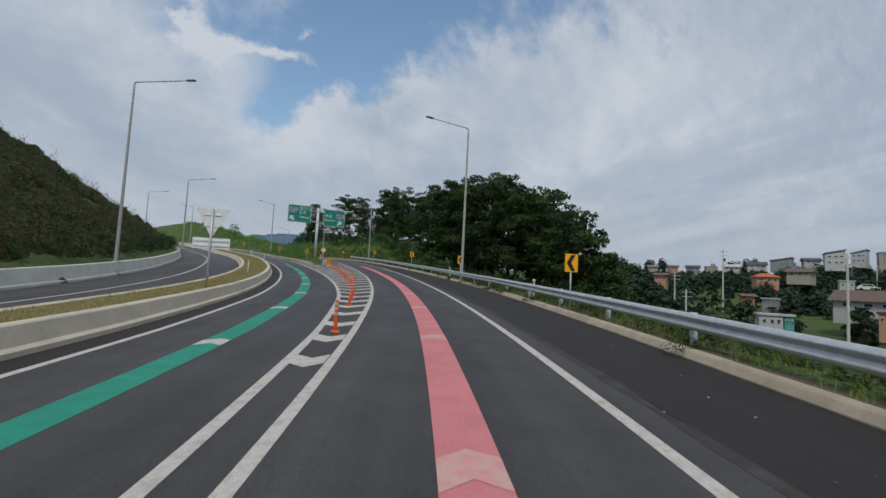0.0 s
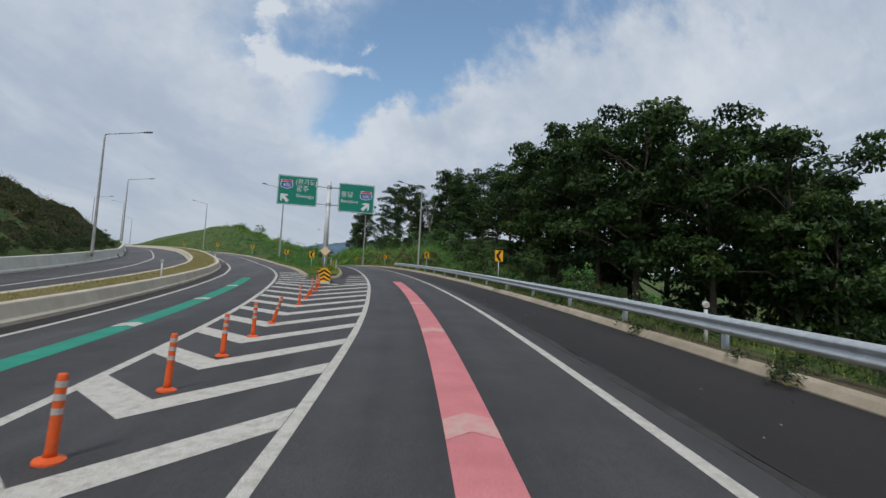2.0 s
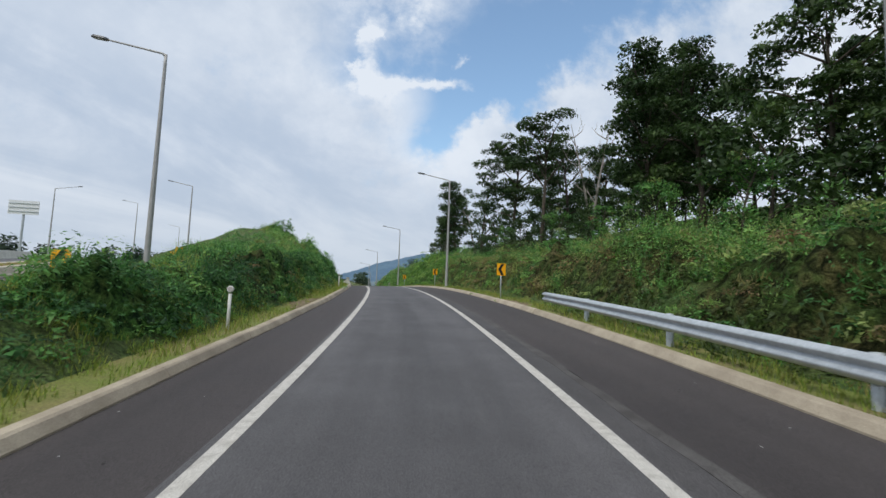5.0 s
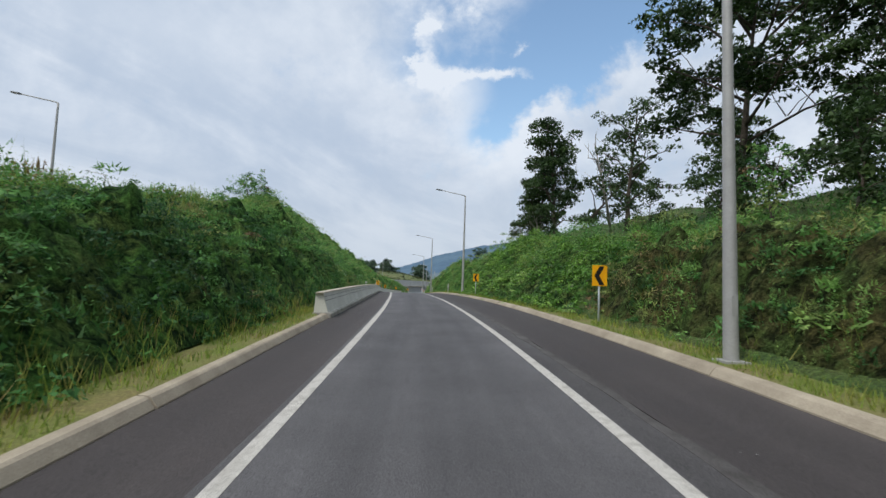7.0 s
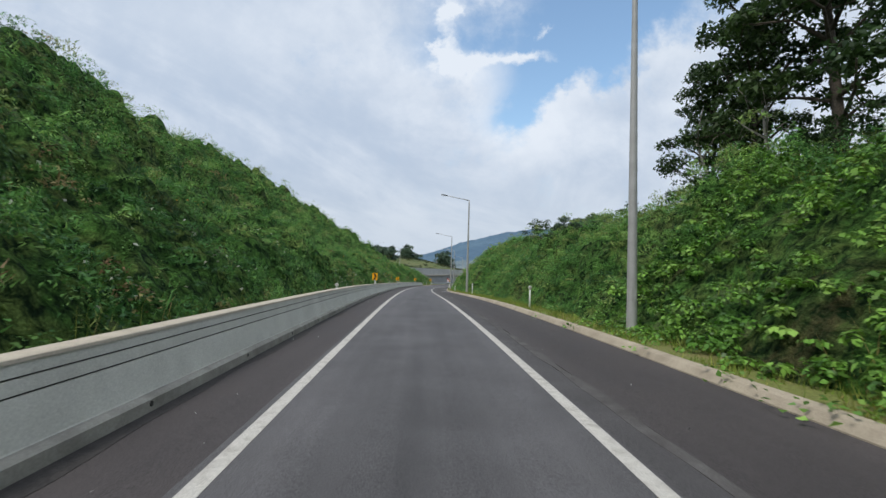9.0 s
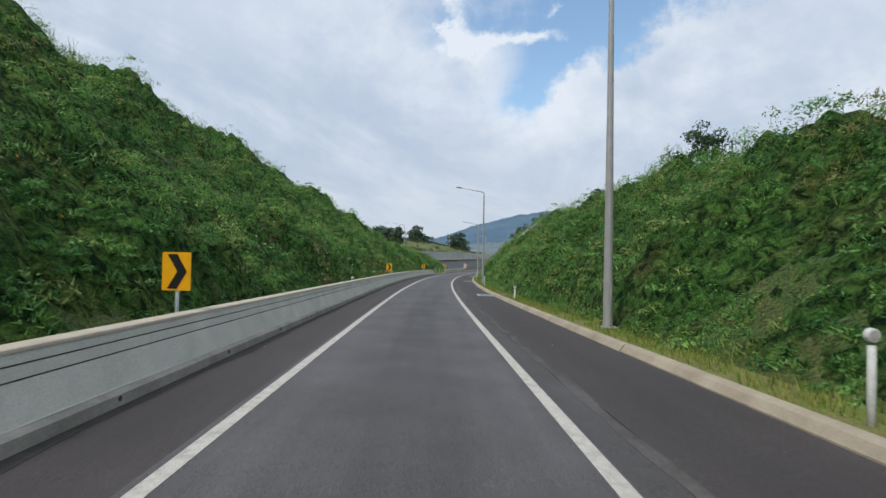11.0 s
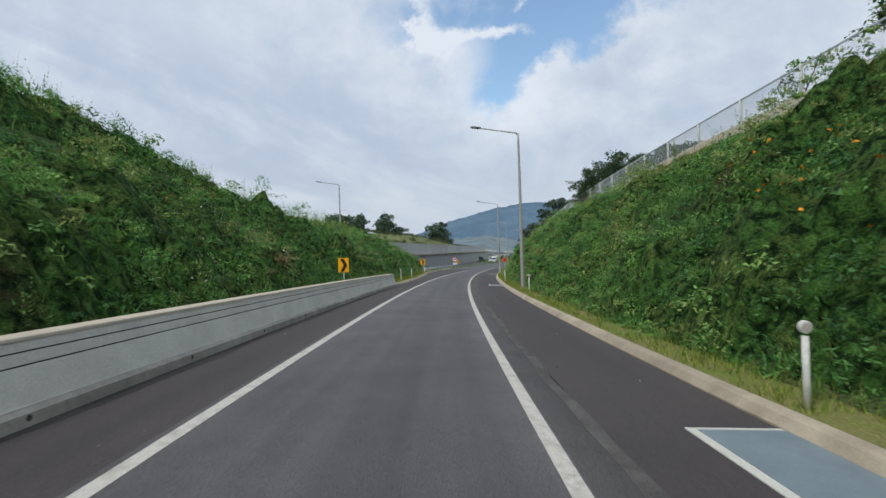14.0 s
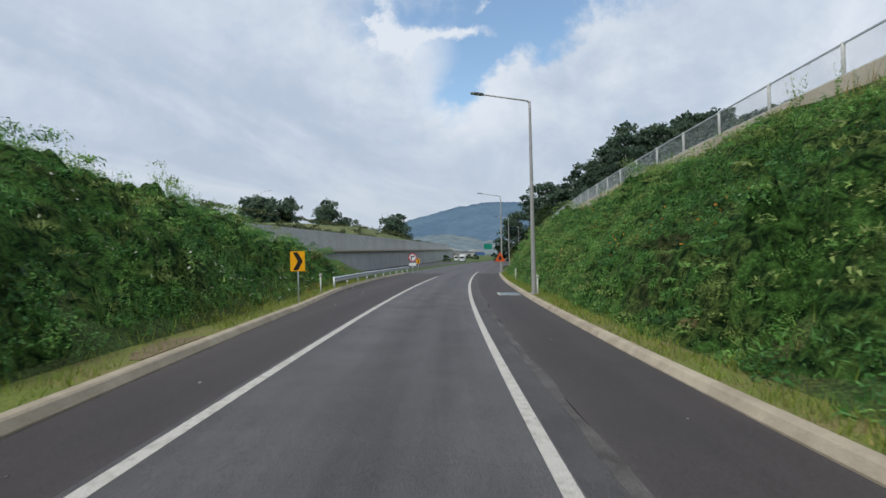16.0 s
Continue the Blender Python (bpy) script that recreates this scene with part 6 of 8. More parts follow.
def blade_tris(at, height, lean, rng, wide=0.012):
    n = len(at)
    a = rng.uniform(0, 2 * math.pi, n)
    side = np.stack([np.cos(a), np.sin(a), np.zeros(n)], 1) * wide
    b = rng.uniform(0, 2 * math.pi, n)
    off = np.stack([np.cos(b), np.sin(b), np.zeros(n)], 1) * (lean * height)[:, None]
    tip = at + off
    tip[:, 2] += height
    return np.stack([at - side, at + side, tip], 1).reshape(-1, 3)


def on_ground(s, d):
    up = ground_up(s, d)
    p = road(s, d, up)
    wild = np.clip(np.clip((up - 0.35), 0, 1) + np.clip((-up - 0.6), 0, 1), 0, 1)
    p[:, 2] += wild * np.array([noise.noise((x * 0.45, y * 0.45, 0.3)) * 0.22 + noise.noise((x * 0.13, y * 0.13, 5.0)) * 0.45 for x, y, _ in p])
    return p, up


def tones(p, rng, mean=0.42, spread=0.24, dry=0.0):
    """Plants of a kind stand together: drifts of lighter, darker and drier growth."""
    n = len(p)
    a = np.array([noise.noise((x * 0.16, y * 0.16, 21.0)) + 0.7 * noise.noise((x * 0.5, y * 0.5, 31.0)) for x, y, _ in p])
    b = np.array([noise.noise((x * 0.22, y * 0.22, 41.0)) + 0.6 * noise.noise((x * 0.8, y * 0.8, 51.0)) for x, y, _ in p])
    t = np.clip(mean + spread * (1.1 * a + rng.normal(size=n) * 0.75), 0.0, 0.82)
    return np.where(b + dry + rng.normal(size=n) * 0.14 > 0.62, rng.uniform(0.84, 1.0, n), t)


def clumps(at, radius, height, count, leaf, slender, rng, shape):
    """Dome-shaped weeds: leaves strewn over and in each dome."""
    n = len(at)
    k = np.repeat(np.arange(n), count)
    m = len(k)
    q = unit(rng.normal(size=(m, 3)))
    q[:, 2] = np.abs(q[:, 2])
    rr = rng.uniform(0.45, 1.0, m) ** 0.6
    off = q * np.stack([radius[k] * rr, radius[k] * rr, height[k] * rr], 1)
    p = at[k] + off
    nrm = unit(q * 0.9 + np.array((0, 0, 0.6)) + rng.normal(size=(m, 3)) * 0.35)
    ln = leaf[k] * rng.uniform(0.6, 1.35, m)
    across = unit(np.cross(nrm, unit(rng.normal(size=(m, 3)))))
    outward = unit(q * 0.7 + np.array((0, 0, 0.55)) + rng.normal(size=(m, 3)) * 0.35)
    along = np.where(((slender[k] < 0.3) & (rng.uniform(0, 1, m) < 0.6))[:, None], outward, across)
    return shape(p, nrm, ln, ln * slender[k] * rng.uniform(0.8, 1.2, m), rng, along)


def domes(x, y, seed):
    """Rounded cushions, one in each cell of a jittered unit grid: height and tallness."""
    best, tall = np.full(len(x), 9.0), np.zeros(len(x))
    ix, iy = np.floor(x), np.floor(y)
    for i in (-1, 0, 1):
        for j in (-1, 0, 1):
            h = np.abs(np.sin((ix + i) * 127.1 + (iy + j) * 311.7 + seed) * 43758.5453) % 1.0
            g = np.abs(np.sin((ix + i) * 269.5 + (iy + j) * 183.3 + seed) * 24634.6345) % 1.0
            q = np.hypot(ix + i + 0.15 + 0.7 * h - x, iy + j + 0.15 + 0.7 * g - y)
            tall = np.where(q < best, (h * 7.3 + g * 3.1) % 1.0, tall)
            best = np.minimum(best, q)
    return np.sqrt(np.clip(1 - (best / 0.78) ** 2, 0, 1)), tall


def lumps(p):
    """Height of the matted growth: rounded clumps of over a metre with smaller ones on them."""
    w = np.array([noise.noise((x * 0.7, y * 0.7, 4.0)) for x, y, _ in p]) * 0.5
    a, tall = domes(p[:, 0] * 0.62 + w, p[:, 1] * 0.62 - w, 1.3)
    b, small = domes(p[:, 0] * 1.55 - w, p[:, 1] * 1.55 + w, 5.1)
    swell = np.array([noise.noise((x * 0.21, y * 0.21, 14.0)) for x, y, _ in p])
    c, tiny = domes(p[:, 0] * 3.1 + w, p[:, 1] * 3.1 + w, 8.7)
    return (a * (0.30 + 1.15 * tall) + b * (0.22 + 0.55 * small) + c * (0.05 + 0.20 * tiny)) * np.clip(1 + 0.9 * swell, 0.45, 1.6)


def crown_of_clump(p):
    """1 on top of a clump, 0 in the gaps between them."""
    w = np.array([noise.noise((x * 0.7, y * 0.7, 4.0)) for x, y, _ in p]) * 0.5
    return 0.5 * domes(p[:, 0] * 0.62 + w, p[:, 1] * 0.62 - w, 1.3)[0] + 0.5 * domes(p[:, 0] * 1.55 - w, p[:, 1] * 1.55 + w, 5.1)[0]


def lump_kind(p):
    """A value of its own for each of the larger clumps."""
    w = np.array([noise.noise((x * 0.7, y * 0.7, 4.0)) for x, y, _ in p]) * 0.5
    return 0.6 * domes(p[:, 0] * 0.62 + w, p[:, 1] * 0.62 - w, 1.3)[1] + 0.4 * domes(p[:, 0] * 1.55 - w, p[:, 1] * 1.55 + w, 5.1)[1]


def weed_bed(name, s0, s1, lo, hi, label, size=1.0, step=0.3, mat=None):
    """The closed, lumpy body of growth that the outer leaves stand on."""
    s = steps(s0, s1, step)
    lo_s, hi_s = value(lo, s), value(hi, s)
    cols = max(4, int(float(np.mean(np.abs(hi_s - lo_s))) / (step * 0.75)))
    k = np.linspace(0, 1, cols)
    S = np.repeat(s[:, None], cols, 1)
    D = lo_s[:, None] + (hi_s - lo_s)[:, None] * k[None, :]
    p, up = on_ground(S.ravel(), D.ravel())
    reach = np.abs(D - lo_s[:, None]).ravel()
    fade = np.clip(reach / 0.9, 0, 1) * np.clip((np.abs(hi_s - lo_s)[:, None] - np.abs(D - lo_s[:, None])).ravel() / 1.8, 0.15, 1)
    ends = np.clip(np.minimum(S - s0, s1 - S).ravel() / 2.0, 0, 1)
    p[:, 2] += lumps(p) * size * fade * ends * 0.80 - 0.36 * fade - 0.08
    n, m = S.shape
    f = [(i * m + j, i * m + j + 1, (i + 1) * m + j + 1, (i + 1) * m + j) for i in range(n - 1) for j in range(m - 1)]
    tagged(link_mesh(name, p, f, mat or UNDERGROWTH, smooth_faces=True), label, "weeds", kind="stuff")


def weed_field(name, s0, s1, lo, hi, per_m2, count, mat, label, rng, size=1.0, grassy=0.6, big=1.0, bed=0.0, fine=1.0, mean=0.42, dry=0.0, bed_mat=None):
    """Weeds over a stretch of slope between two offsets; lo and hi are functions of s."""
    width = float(np.mean(np.abs(value(hi, steps(s0, s1, 2)) - value(lo, steps(s0, s1, 2)))))
    n = int((s1 - s0) * width * per_m2)
    s = rng.uniform(s0, s1, n)
    k = rng.uniform(0, 1, n)
    d = value(lo, s) + (value(hi, s) - value(lo, s)) * k
    p, up = on_ground(s, d)
    if bed and big < 1.1:
        ok = crown_of_clump(p) + rng.normal(size=len(p)) * 0.12 > 0.44
        p, s, d = p[ok], s[ok], d[ok]
    n = len(p)
    if n == 0:
        return
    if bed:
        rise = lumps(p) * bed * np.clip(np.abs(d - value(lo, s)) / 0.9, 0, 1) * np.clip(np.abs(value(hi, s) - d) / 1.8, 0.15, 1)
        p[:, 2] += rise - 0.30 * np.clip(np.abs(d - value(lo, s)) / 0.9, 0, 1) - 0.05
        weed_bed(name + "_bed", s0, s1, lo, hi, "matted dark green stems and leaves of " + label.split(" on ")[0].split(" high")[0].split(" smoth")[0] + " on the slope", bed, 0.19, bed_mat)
    swell = np.array([noise.noise((x * 0.35, y * 0.35, 9.0)) + 0.7 * noise.noise((x * 0.95, y * 0.95, 2.0)) for x, y, _ in p])
    rad = size * rng.uniform(0.28, 0.62, n) * np.clip(1 + 0.4 * swell, 0.5, 1.6)
    hgt = size * rng.uniform(0.25, 0.70, n) * np.clip(1 + 1.1 * swell, 0.35, 2.2)
    if bed:
        rad, hgt = rad * 0.72, hgt * 0.60
    broad = rng.uniform(0, 1, n) > grassy
    leaf = np.where(broad, rng.uniform(0.085, 0.155, n) * big, rng.uniform(0.14, 0.26, n)) * size ** 0.35 * fine
    slim = np.where(broad, rng.uniform(0.45, 0.65, n) * (1 + (big - 1) * 1.6), rng.uniform(0.16, 0.25, n))
    whole = big > 1.1
    each = count if whole else int(count * 1.5)
    v = clumps(p, rad, hgt, each, leaf, slim, rng, leaf_quads if whole else leaf_tris)
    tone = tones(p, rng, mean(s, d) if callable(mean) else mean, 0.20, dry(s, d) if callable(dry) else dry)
    if bed:
        tone = np.where(tone < 0.83, np.clip(tone + (lump_kind(p) - 0.5) * 1.1, 0, 0.86), tone)
    tone = np.repeat(tone, each)
    tagged(quick_mesh(name, v, 4 if whole else 3, mat, tone=tone), label, "weeds", kind="stuff")
    return p


def herbs(name, s0, s1, lo, hi, per_m2, tall, label, rng, mat=None, stems=5, leaves=17, mean=0.55, dry=0.0, lift_off=0.0, leaf=0.10):
    """Upright leafy herbs: a few stems from one foot, leaves all the way up, smaller towards the tip."""
    width = float(np.mean(np.abs(value(hi, steps(s0, s1, 2)) - value(lo, steps(s0, s1, 2)))))
    n = int((s1 - s0) * width * per_m2)
    s = rng.uniform(s0, s1, n)
    d = value(lo, s) + (value(hi, s) - value(lo, s)) * rng.uniform(0, 1, n)
    stand = np.array([noise.noise((a * 0.33, b * 0.33, 61.0)) for a, b in zip(s, d)])
    ok = stand + rng.normal(size=n) * 0.2 > -0.12
    s, d, stand = s[ok], d[ok], stand[ok]
    p, _ = on_ground(s, d)
    p[:, 2] += lift_off
    n = len(p)
    if n == 0:
        return
    h = tall * rng.uniform(0.55, 1.25, n) * (1 + 0.5 * np.clip(stand, -0.3, 0.6))
    tone = np.clip(tones(p, rng, mean, 0.22, dry(s, d) if callable(dry) else dry), 0, 1)
    k = np.repeat(np.arange(n), stems)
    a = rng.uniform(0, 2 * math.pi, len(k))
    fan = rng.uniform(0.05, 0.45, len(k))
    way = np.stack([np.cos(a) * fan, np.sin(a) * fan, np.ones(len(k))], 1)
    sh = h[k] * rng.uniform(0.7, 1.05, len(k))
    j = np.repeat(np.arange(len(k)), leaves)
    f = np.tile((np.arange(leaves) + 0.6) / leaves, len(k)) + rng.normal(size=len(j)) * 0.02
    at = p[k][j] + way[j] * (sh[j] * f)[:, None]
    b = rng.uniform(0, 2 * math.pi, len(j))
    out = unit(np.stack([np.cos(b), np.sin(b), 0.25 + 0.9 * f], 1))
    nrm = unit(np.cross(out, np.stack([-np.sin(b), np.cos(b), np.zeros(len(j))], 1)) * np.array((1, 1, 1.0)) + rng.normal(size=(len(j), 3)) * 0.25)
    ln = leaf * (1.15 - 0.65 * f) * rng.uniform(0.7, 1.3, len(j)) * np.clip(h[k][j] / 0.8, 0.6, 1.5)
    v = leaf_tris(at + out * (ln * 0.35)[:, None], nrm, ln, ln * 0.40, rng, out)
    tagged(quick_mesh(name, v, 3, mat or WEED, tone=tone[k][j] + rng.normal(size=len(j)) * 0.03), label, "weeds", kind="stuff")


def slope_left(s):
    return np.maximum(ramp(RIDGE_LEFT, s), 0.2)


def foot_left(s, d):
    """Drier plants stand close behind the barrier."""
    return 0.42 * np.clip(1 - (kerb_left(s) - 1.0 - d) / 2.2, 0, 1) * ((s > 128) & (s < 275))


def crest_left(s):
    return kerb_left(s) - 1.4 - slope_left(s) / 0.8


def crest_right(s):
    return kerb_right(s) + 1.3 + np.maximum(ramp(BANK_RIGHT, s), 0.2) / 0.95


# leaf tones run darker before s 150, painting in the shade on that slope
weed_field("weeds_slope", 84, 316, lambda s: kerb_left(s) - 1.0 - np.where(s > 275, 0.1, 0.0) - np.where((s > 126) & (s < 272), 0.35, 0.2), lambda s: kerb_left(s) - 1.3 - np.minimum(slope_left(s) / 0.8, 6.0), 5.6, 27, WEED, "dense green weeds on the hill slope", RNG, bed=1.0, fine=0.70, grassy=0.42, dry=foot_left, mean=lambda s, d: np.interp(s, (125, 150), (0.24, 0.42)))
weed_field("weeds_slope", 110, 300, lambda s: kerb_left(s) - 1.0 - np.minimum(slope_left(s) / 0.8, 6.0), lambda s: kerb_left(s) - 2.5 - slope_left(s) / 0.8, 3.8, 20, WEED, "dense green weeds high on the hill slope", RNG, 1.15, bed=0.95, fine=0.85, grassy=0.42, mean=0.5)
weed_field("weeds_bank", 82, 128, lambda s: kerb_right(s) + 1.2, lambda s: kerb_right(s) + 5.2, 6.0, 28, WEED, "green and dry weeds on the bank", RNG, 1.0, grassy=0.5, bed=0.8, fine=0.72, mean=0.50, dry=0.36, bed_mat=UNDERGROWTH_MIXED)
weed_field("weeds_bank", 80, 190, lambda s: kerb_right(s) + 4.0, lambda s: kerb_right(s) + 12.0, 1.1, 26, WEED, "shrubby growth below the trees", RNG, 1.7)
weed_field("weeds_bank", 157, 345, lambda s: kerb_right(s) + 1.0, lambda s: kerb_right(s) + np.where(s > 236, 7.85, 9.2), 5.6, 27, WEED, "dense green weeds on the cut slope", RNG, bed=1.0, fine=0.70, grassy=0.42, mean=0.54)
weed_field("vine_bank", 127, 159, lambda s: kerb_right(s) + 0.55, lambda s: kerb_right(s) + 8.0, 8.0, 32, VINE, "broad-leaved vines smothering the bank", RNG, 0.9, grassy=0.0, big=1.11, bed=0.62, mean=0.36, fine=0.84)
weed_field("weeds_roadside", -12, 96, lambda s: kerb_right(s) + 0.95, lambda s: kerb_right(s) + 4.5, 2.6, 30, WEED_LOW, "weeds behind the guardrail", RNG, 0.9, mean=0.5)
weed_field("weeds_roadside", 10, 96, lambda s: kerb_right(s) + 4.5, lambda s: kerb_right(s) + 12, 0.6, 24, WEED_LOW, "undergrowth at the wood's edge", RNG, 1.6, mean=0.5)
weed_field("weeds_outer_slope", 5, 100, lambda s: gore_line(s) - 15.6, lambda s: gore_line(s) - 40.0, 0.6, 34, WEED_DRY, "brown and green weeds on the outer cut slope", RNG, 1.6)
weed_field("weeds_island", 72, 100, lambda s: kerb_left(s) - 1.0, lambda s: np.minimum(gore_line(s) + 2.9, kerb_left(s) - 1.6), 3.0, 34, WEED, "low weeds on the grassed island", RNG, 0.5)


def grass_strip(name, s0, s1, lo, hi, per_m2, tall, label, rng, up=None, place=None, mean=0.5):
    width = float(np.mean(np.abs(value(hi, steps(s0, s1, 2)) - value(lo, steps(s0, s1, 2)))))
    n = int((s1 - s0) * width * per_m2)
    s = rng.uniform(s0, s1, n)
    d = value(lo, s) + (value(hi, s) - value(lo, s)) * rng.uniform(0, 1, n)
    tuft = np.array([noise.noise((a * 0.9, b * 1.6, 3.0)) for a, b in zip(s, d)])
    bare = ((s > 93.5) & (s < 97.5) & (d < 0)) | ((s > 287.5) & (s < 291.5) & (d < 0)) | ((s > 62) & (s < 78) & (d > 0)) | ((s > 207.5) & (s < 211.5) & (d > 0))
    ok = (tuft > -0.25) & ~(bare & (rng.uniform(0, 1, n) < 0.8))
    s, d, tuft = s[ok], d[ok], tuft[ok]
    p = on_ground(s, d)[0] if up is None else (place or road)(s, d, up + 0 * s)
    h = tall * rng.uniform(0.4, 1.2, len(s)) * (0.8 + 0.9 * np.clip(tuft, -0.3, 1))
    tagged(quick_mesh(name, blade_tris(p, h, rng.uniform(0.1, 0.6, len(s)), rng, 0.009), 3, GRASS, tone=mean + 0.35 * tuft + rng.normal(size=len(s)) * 0.2), label, "grass", kind="stuff")


grass_strip("grass_verge", -10, 76, lambda s: kerb_right(s) + 0.28, lambda s: kerb_right(s) + 1.7, 70, 0.24, "sparse dry grass tufts under the guardrail", RNG, 0.13)
grass_strip("grass_verge", 76, 340, lambda s: kerb_right(s) + 0.28, lambda s: kerb_right(s) + 1.7, 190, 0.20, "yellow-green grass tufts behind the kerb", RNG, 0.13)
grass_strip("grass_verge", 69, 320, lambda s: kerb_left(s) - 0.28 - np.where((s > 126) & (s < 272.5), 0.30, 0), lambda s: kerb_left(s) - 1.8, 190, 0.20, "yellow-green grass tufts beside the road", RNG, 0.13)
grass_strip("grass_verge", 96, 128, lambda s: kerb_left(s) - 0.5, lambda s: kerb_left(s) - 2.2, 70, 0.42, "taller yellowing grass at the foot of the hill", RNG, mean=0.62)
grass_strip("grass_island", 68, 96, lambda s: kerb_left(s) - 0.4, lambda s: np.minimum(gore_line(s) + 2.6, kerb_left(s) - 1.2), 260, 0.22, "fresh green grass on the island", RNG)
grass_strip("grass_median", -10, 130, lambda s: gore_line(s) - 4.85, lambda s: gore_line(s) - 7.0, 70, 0.12, "dry grass on the median strip", RNG, 0.40, left_road, 0.85)
# tall stems that break the skyline
for nm, s0, s1, f in (("grass_crest", 118, 312, lambda s: kerb_left(s) - 1.4 - slope_left(s) / 0.8), ("grass_crest", 96, 238, lambda s: kerb_right(s) + 1.3 + np.maximum(ramp(BANK_RIGHT, s), 0.2) / 0.95)):
    grass_strip(nm, s0, s1, lambda s, f=f: f(s) - 1.6, lambda s, f=f: f(s) + 1.6, 26, 0.75, "tall grasses along the crest", RNG)
grass_strip("grass_slope", 90, 312, lambda s: kerb_left(s) - 1.2, lambda s: kerb_left(s) - 1.2 - slope_left(s) / 0.8, 10, 0.5, "tall grass stems among the weeds", RNG)
grass_strip("grass_slope", 96, 345, lambda s: kerb_right(s) + 1.2, lambda s: kerb_right(s) + 7.2, 10, 0.5, "tall grass stems among the weeds", RNG)


weed_field("weeds_slope", 76, 168, lambda s: gore_line(s) + 2.9, lambda s: np.maximum(kerb_left(s) - 1.6 - np.minimum(slope_left(s) / 0.8, 6.0), gore_line(s) + 3.2), 1.7, 26, WEED, "low weeds on the far side of the hill", RNG, 0.75)
# the thick growth at the foot of the slopes
weed_field("weeds_slope", 92, 316, lambda s: kerb_left(s) - 0.95 - np.where(s > 275, 0.25, 0.0) - np.where((s > 126) & (s < 272), 0.2, 0.0), lambda s: kerb_left(s) - 2.6, 2.6, 34, WEED, "thick weeds at the foot of the slope", RNG, 0.8, grassy=0.4, fine=0.75)
weed_field("weeds_bank", 160, 345, lambda s: kerb_right(s) + 1.0, lambda s: kerb_right(s) + 2.6, 2.6, 34, WEED, "thick weeds at the foot of the slope", RNG, 0.7, mean=0.6, grassy=0.4, fine=0.72)
herbs("herbs_foot", 271, 320, lambda s: kerb_left(s) - 1.1, lambda s: kerb_left(s) - 2.6, 13.0, 0.55, "low bright herbs behind the turf", RNG, leaves=11, mean=0.55, leaf=0.10)
grass_strip("grass_verge", 271, 320, lambda s: kerb_left(s) - 0.9, lambda s: kerb_left(s) - 2.2, 120, 0.30, "long yellow-green grass at the foot of the slope", RNG, mean=0.6)
herbs("herbs_foot", 84, 128, lambda s: kerb_right(s) + 1.1, lambda s: kerb_right(s) + 2.5, 5.0, 0.42, "low green and browning herbs at the foot of the bank", RNG, mean=0.6, leaf=0.085, dry=0.25)
grass_strip("grass_dry", 258, 330, lambda s: kerb_right(s) + 6.6, lambda s: kerb_right(s) + 8.0, 60, 0.55, "tall dry grass below the fence", RNG, mean=0.92)
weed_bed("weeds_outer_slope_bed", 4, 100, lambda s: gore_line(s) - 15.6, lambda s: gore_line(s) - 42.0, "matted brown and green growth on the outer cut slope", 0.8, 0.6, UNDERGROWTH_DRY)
weed_field("weeds_outer_slope", 8, 98, lambda s: gore_line(s) - 16.0, lambda s: gore_line(s) - 38.0, 0.10, 60, WEED_DRY, "shrubby clumps on the outer cut slope", RNG, 2.0, mean=0.2)
# upright herbs on the slopes, at their feet and along the skyline
herbs("herbs_slope", 88, 132, lambda s: kerb_left(s) - 1.6, lambda s: crest_left(s) + 0.8, 2.0, 0.42, "fine leafy herbs on the hill slope", RNG, lift_off=0.25, leaf=0.085, mean=0.32)
herbs("herbs_slope", 132, 312, lambda s: kerb_left(s) - 1.6, crest_left, 1.0, 0.80, "leafy upright herbs on the hill slope", RNG, lift_off=0.25, leaves=14)
herbs("herbs_bank", 158, 345, lambda s: kerb_right(s) + 1.4, lambda s: kerb_right(s) + np.where(s > 236, 7.6, 8.6), 1.0, 0.80, "leafy upright herbs on the cut slope", RNG, lift_off=0.25)
herbs("herbs_bank", 82, 128, lambda s: kerb_right(s) + 1.5, lambda s: kerb_right(s) + 6.0, 1.8, 0.75, "green and browning herbs on the bank", RNG, lift_off=0.15, dry=0.45, leaf=0.09)
herbs("herbs_bank", 78, 97, lambda s: kerb_right(s) + 2.0, lambda s: kerb_right(s) + 5.5, 4.0, 1.5, "stand of tall fresh green stalks behind the guardrail", RNG, stems=6, leaves=14, mean=0.6)
herbs("herbs_foot", 130, 274, lambda s: kerb_left(s) - 1.0, lambda s: kerb_left(s) - 2.4, 2.2, 0.75, "dry and flowering herbs behind the barrier", RNG, mean=0.62, dry=0.34)
herbs("herbs_foot", 84, 128, lambda s: kerb_left(s) - 1.3, lambda s: kerb_left(s) - 2.6, 2.0, 0.42, "low bright herbs at the foot of the hill", RNG, mean=0.62, leaf=0.085)
herbs("herbs_foot", 160, 340, lambda s: kerb_right(s) + 0.85, lambda s: kerb_right(s) + 2.3, 4.0, 0.45, "low bright herbs at the foot of the slope", RNG, mean=0.6)
herbs("herbs_crest", 86, 130, lambda s: crest_left(s) - 1.5, lambda s: crest_left(s) + 1.2, 3.4, 0.40, "fine feathery herbs along the hill's crest", RNG, stems=6, leaves=14, mean=0.6, lift_off=0.1, leaf=0.085)
herbs("herbs_crest", 130, 314, lambda s: crest_left(s) - 1.5, lambda s: crest_left(s) + 1.2, 2.0, 0.95, "tall feathery herbs along the hill's crest", RNG, stems=6, leaves=16, mean=0.74, lift_off=0.12, leaf=0.085)
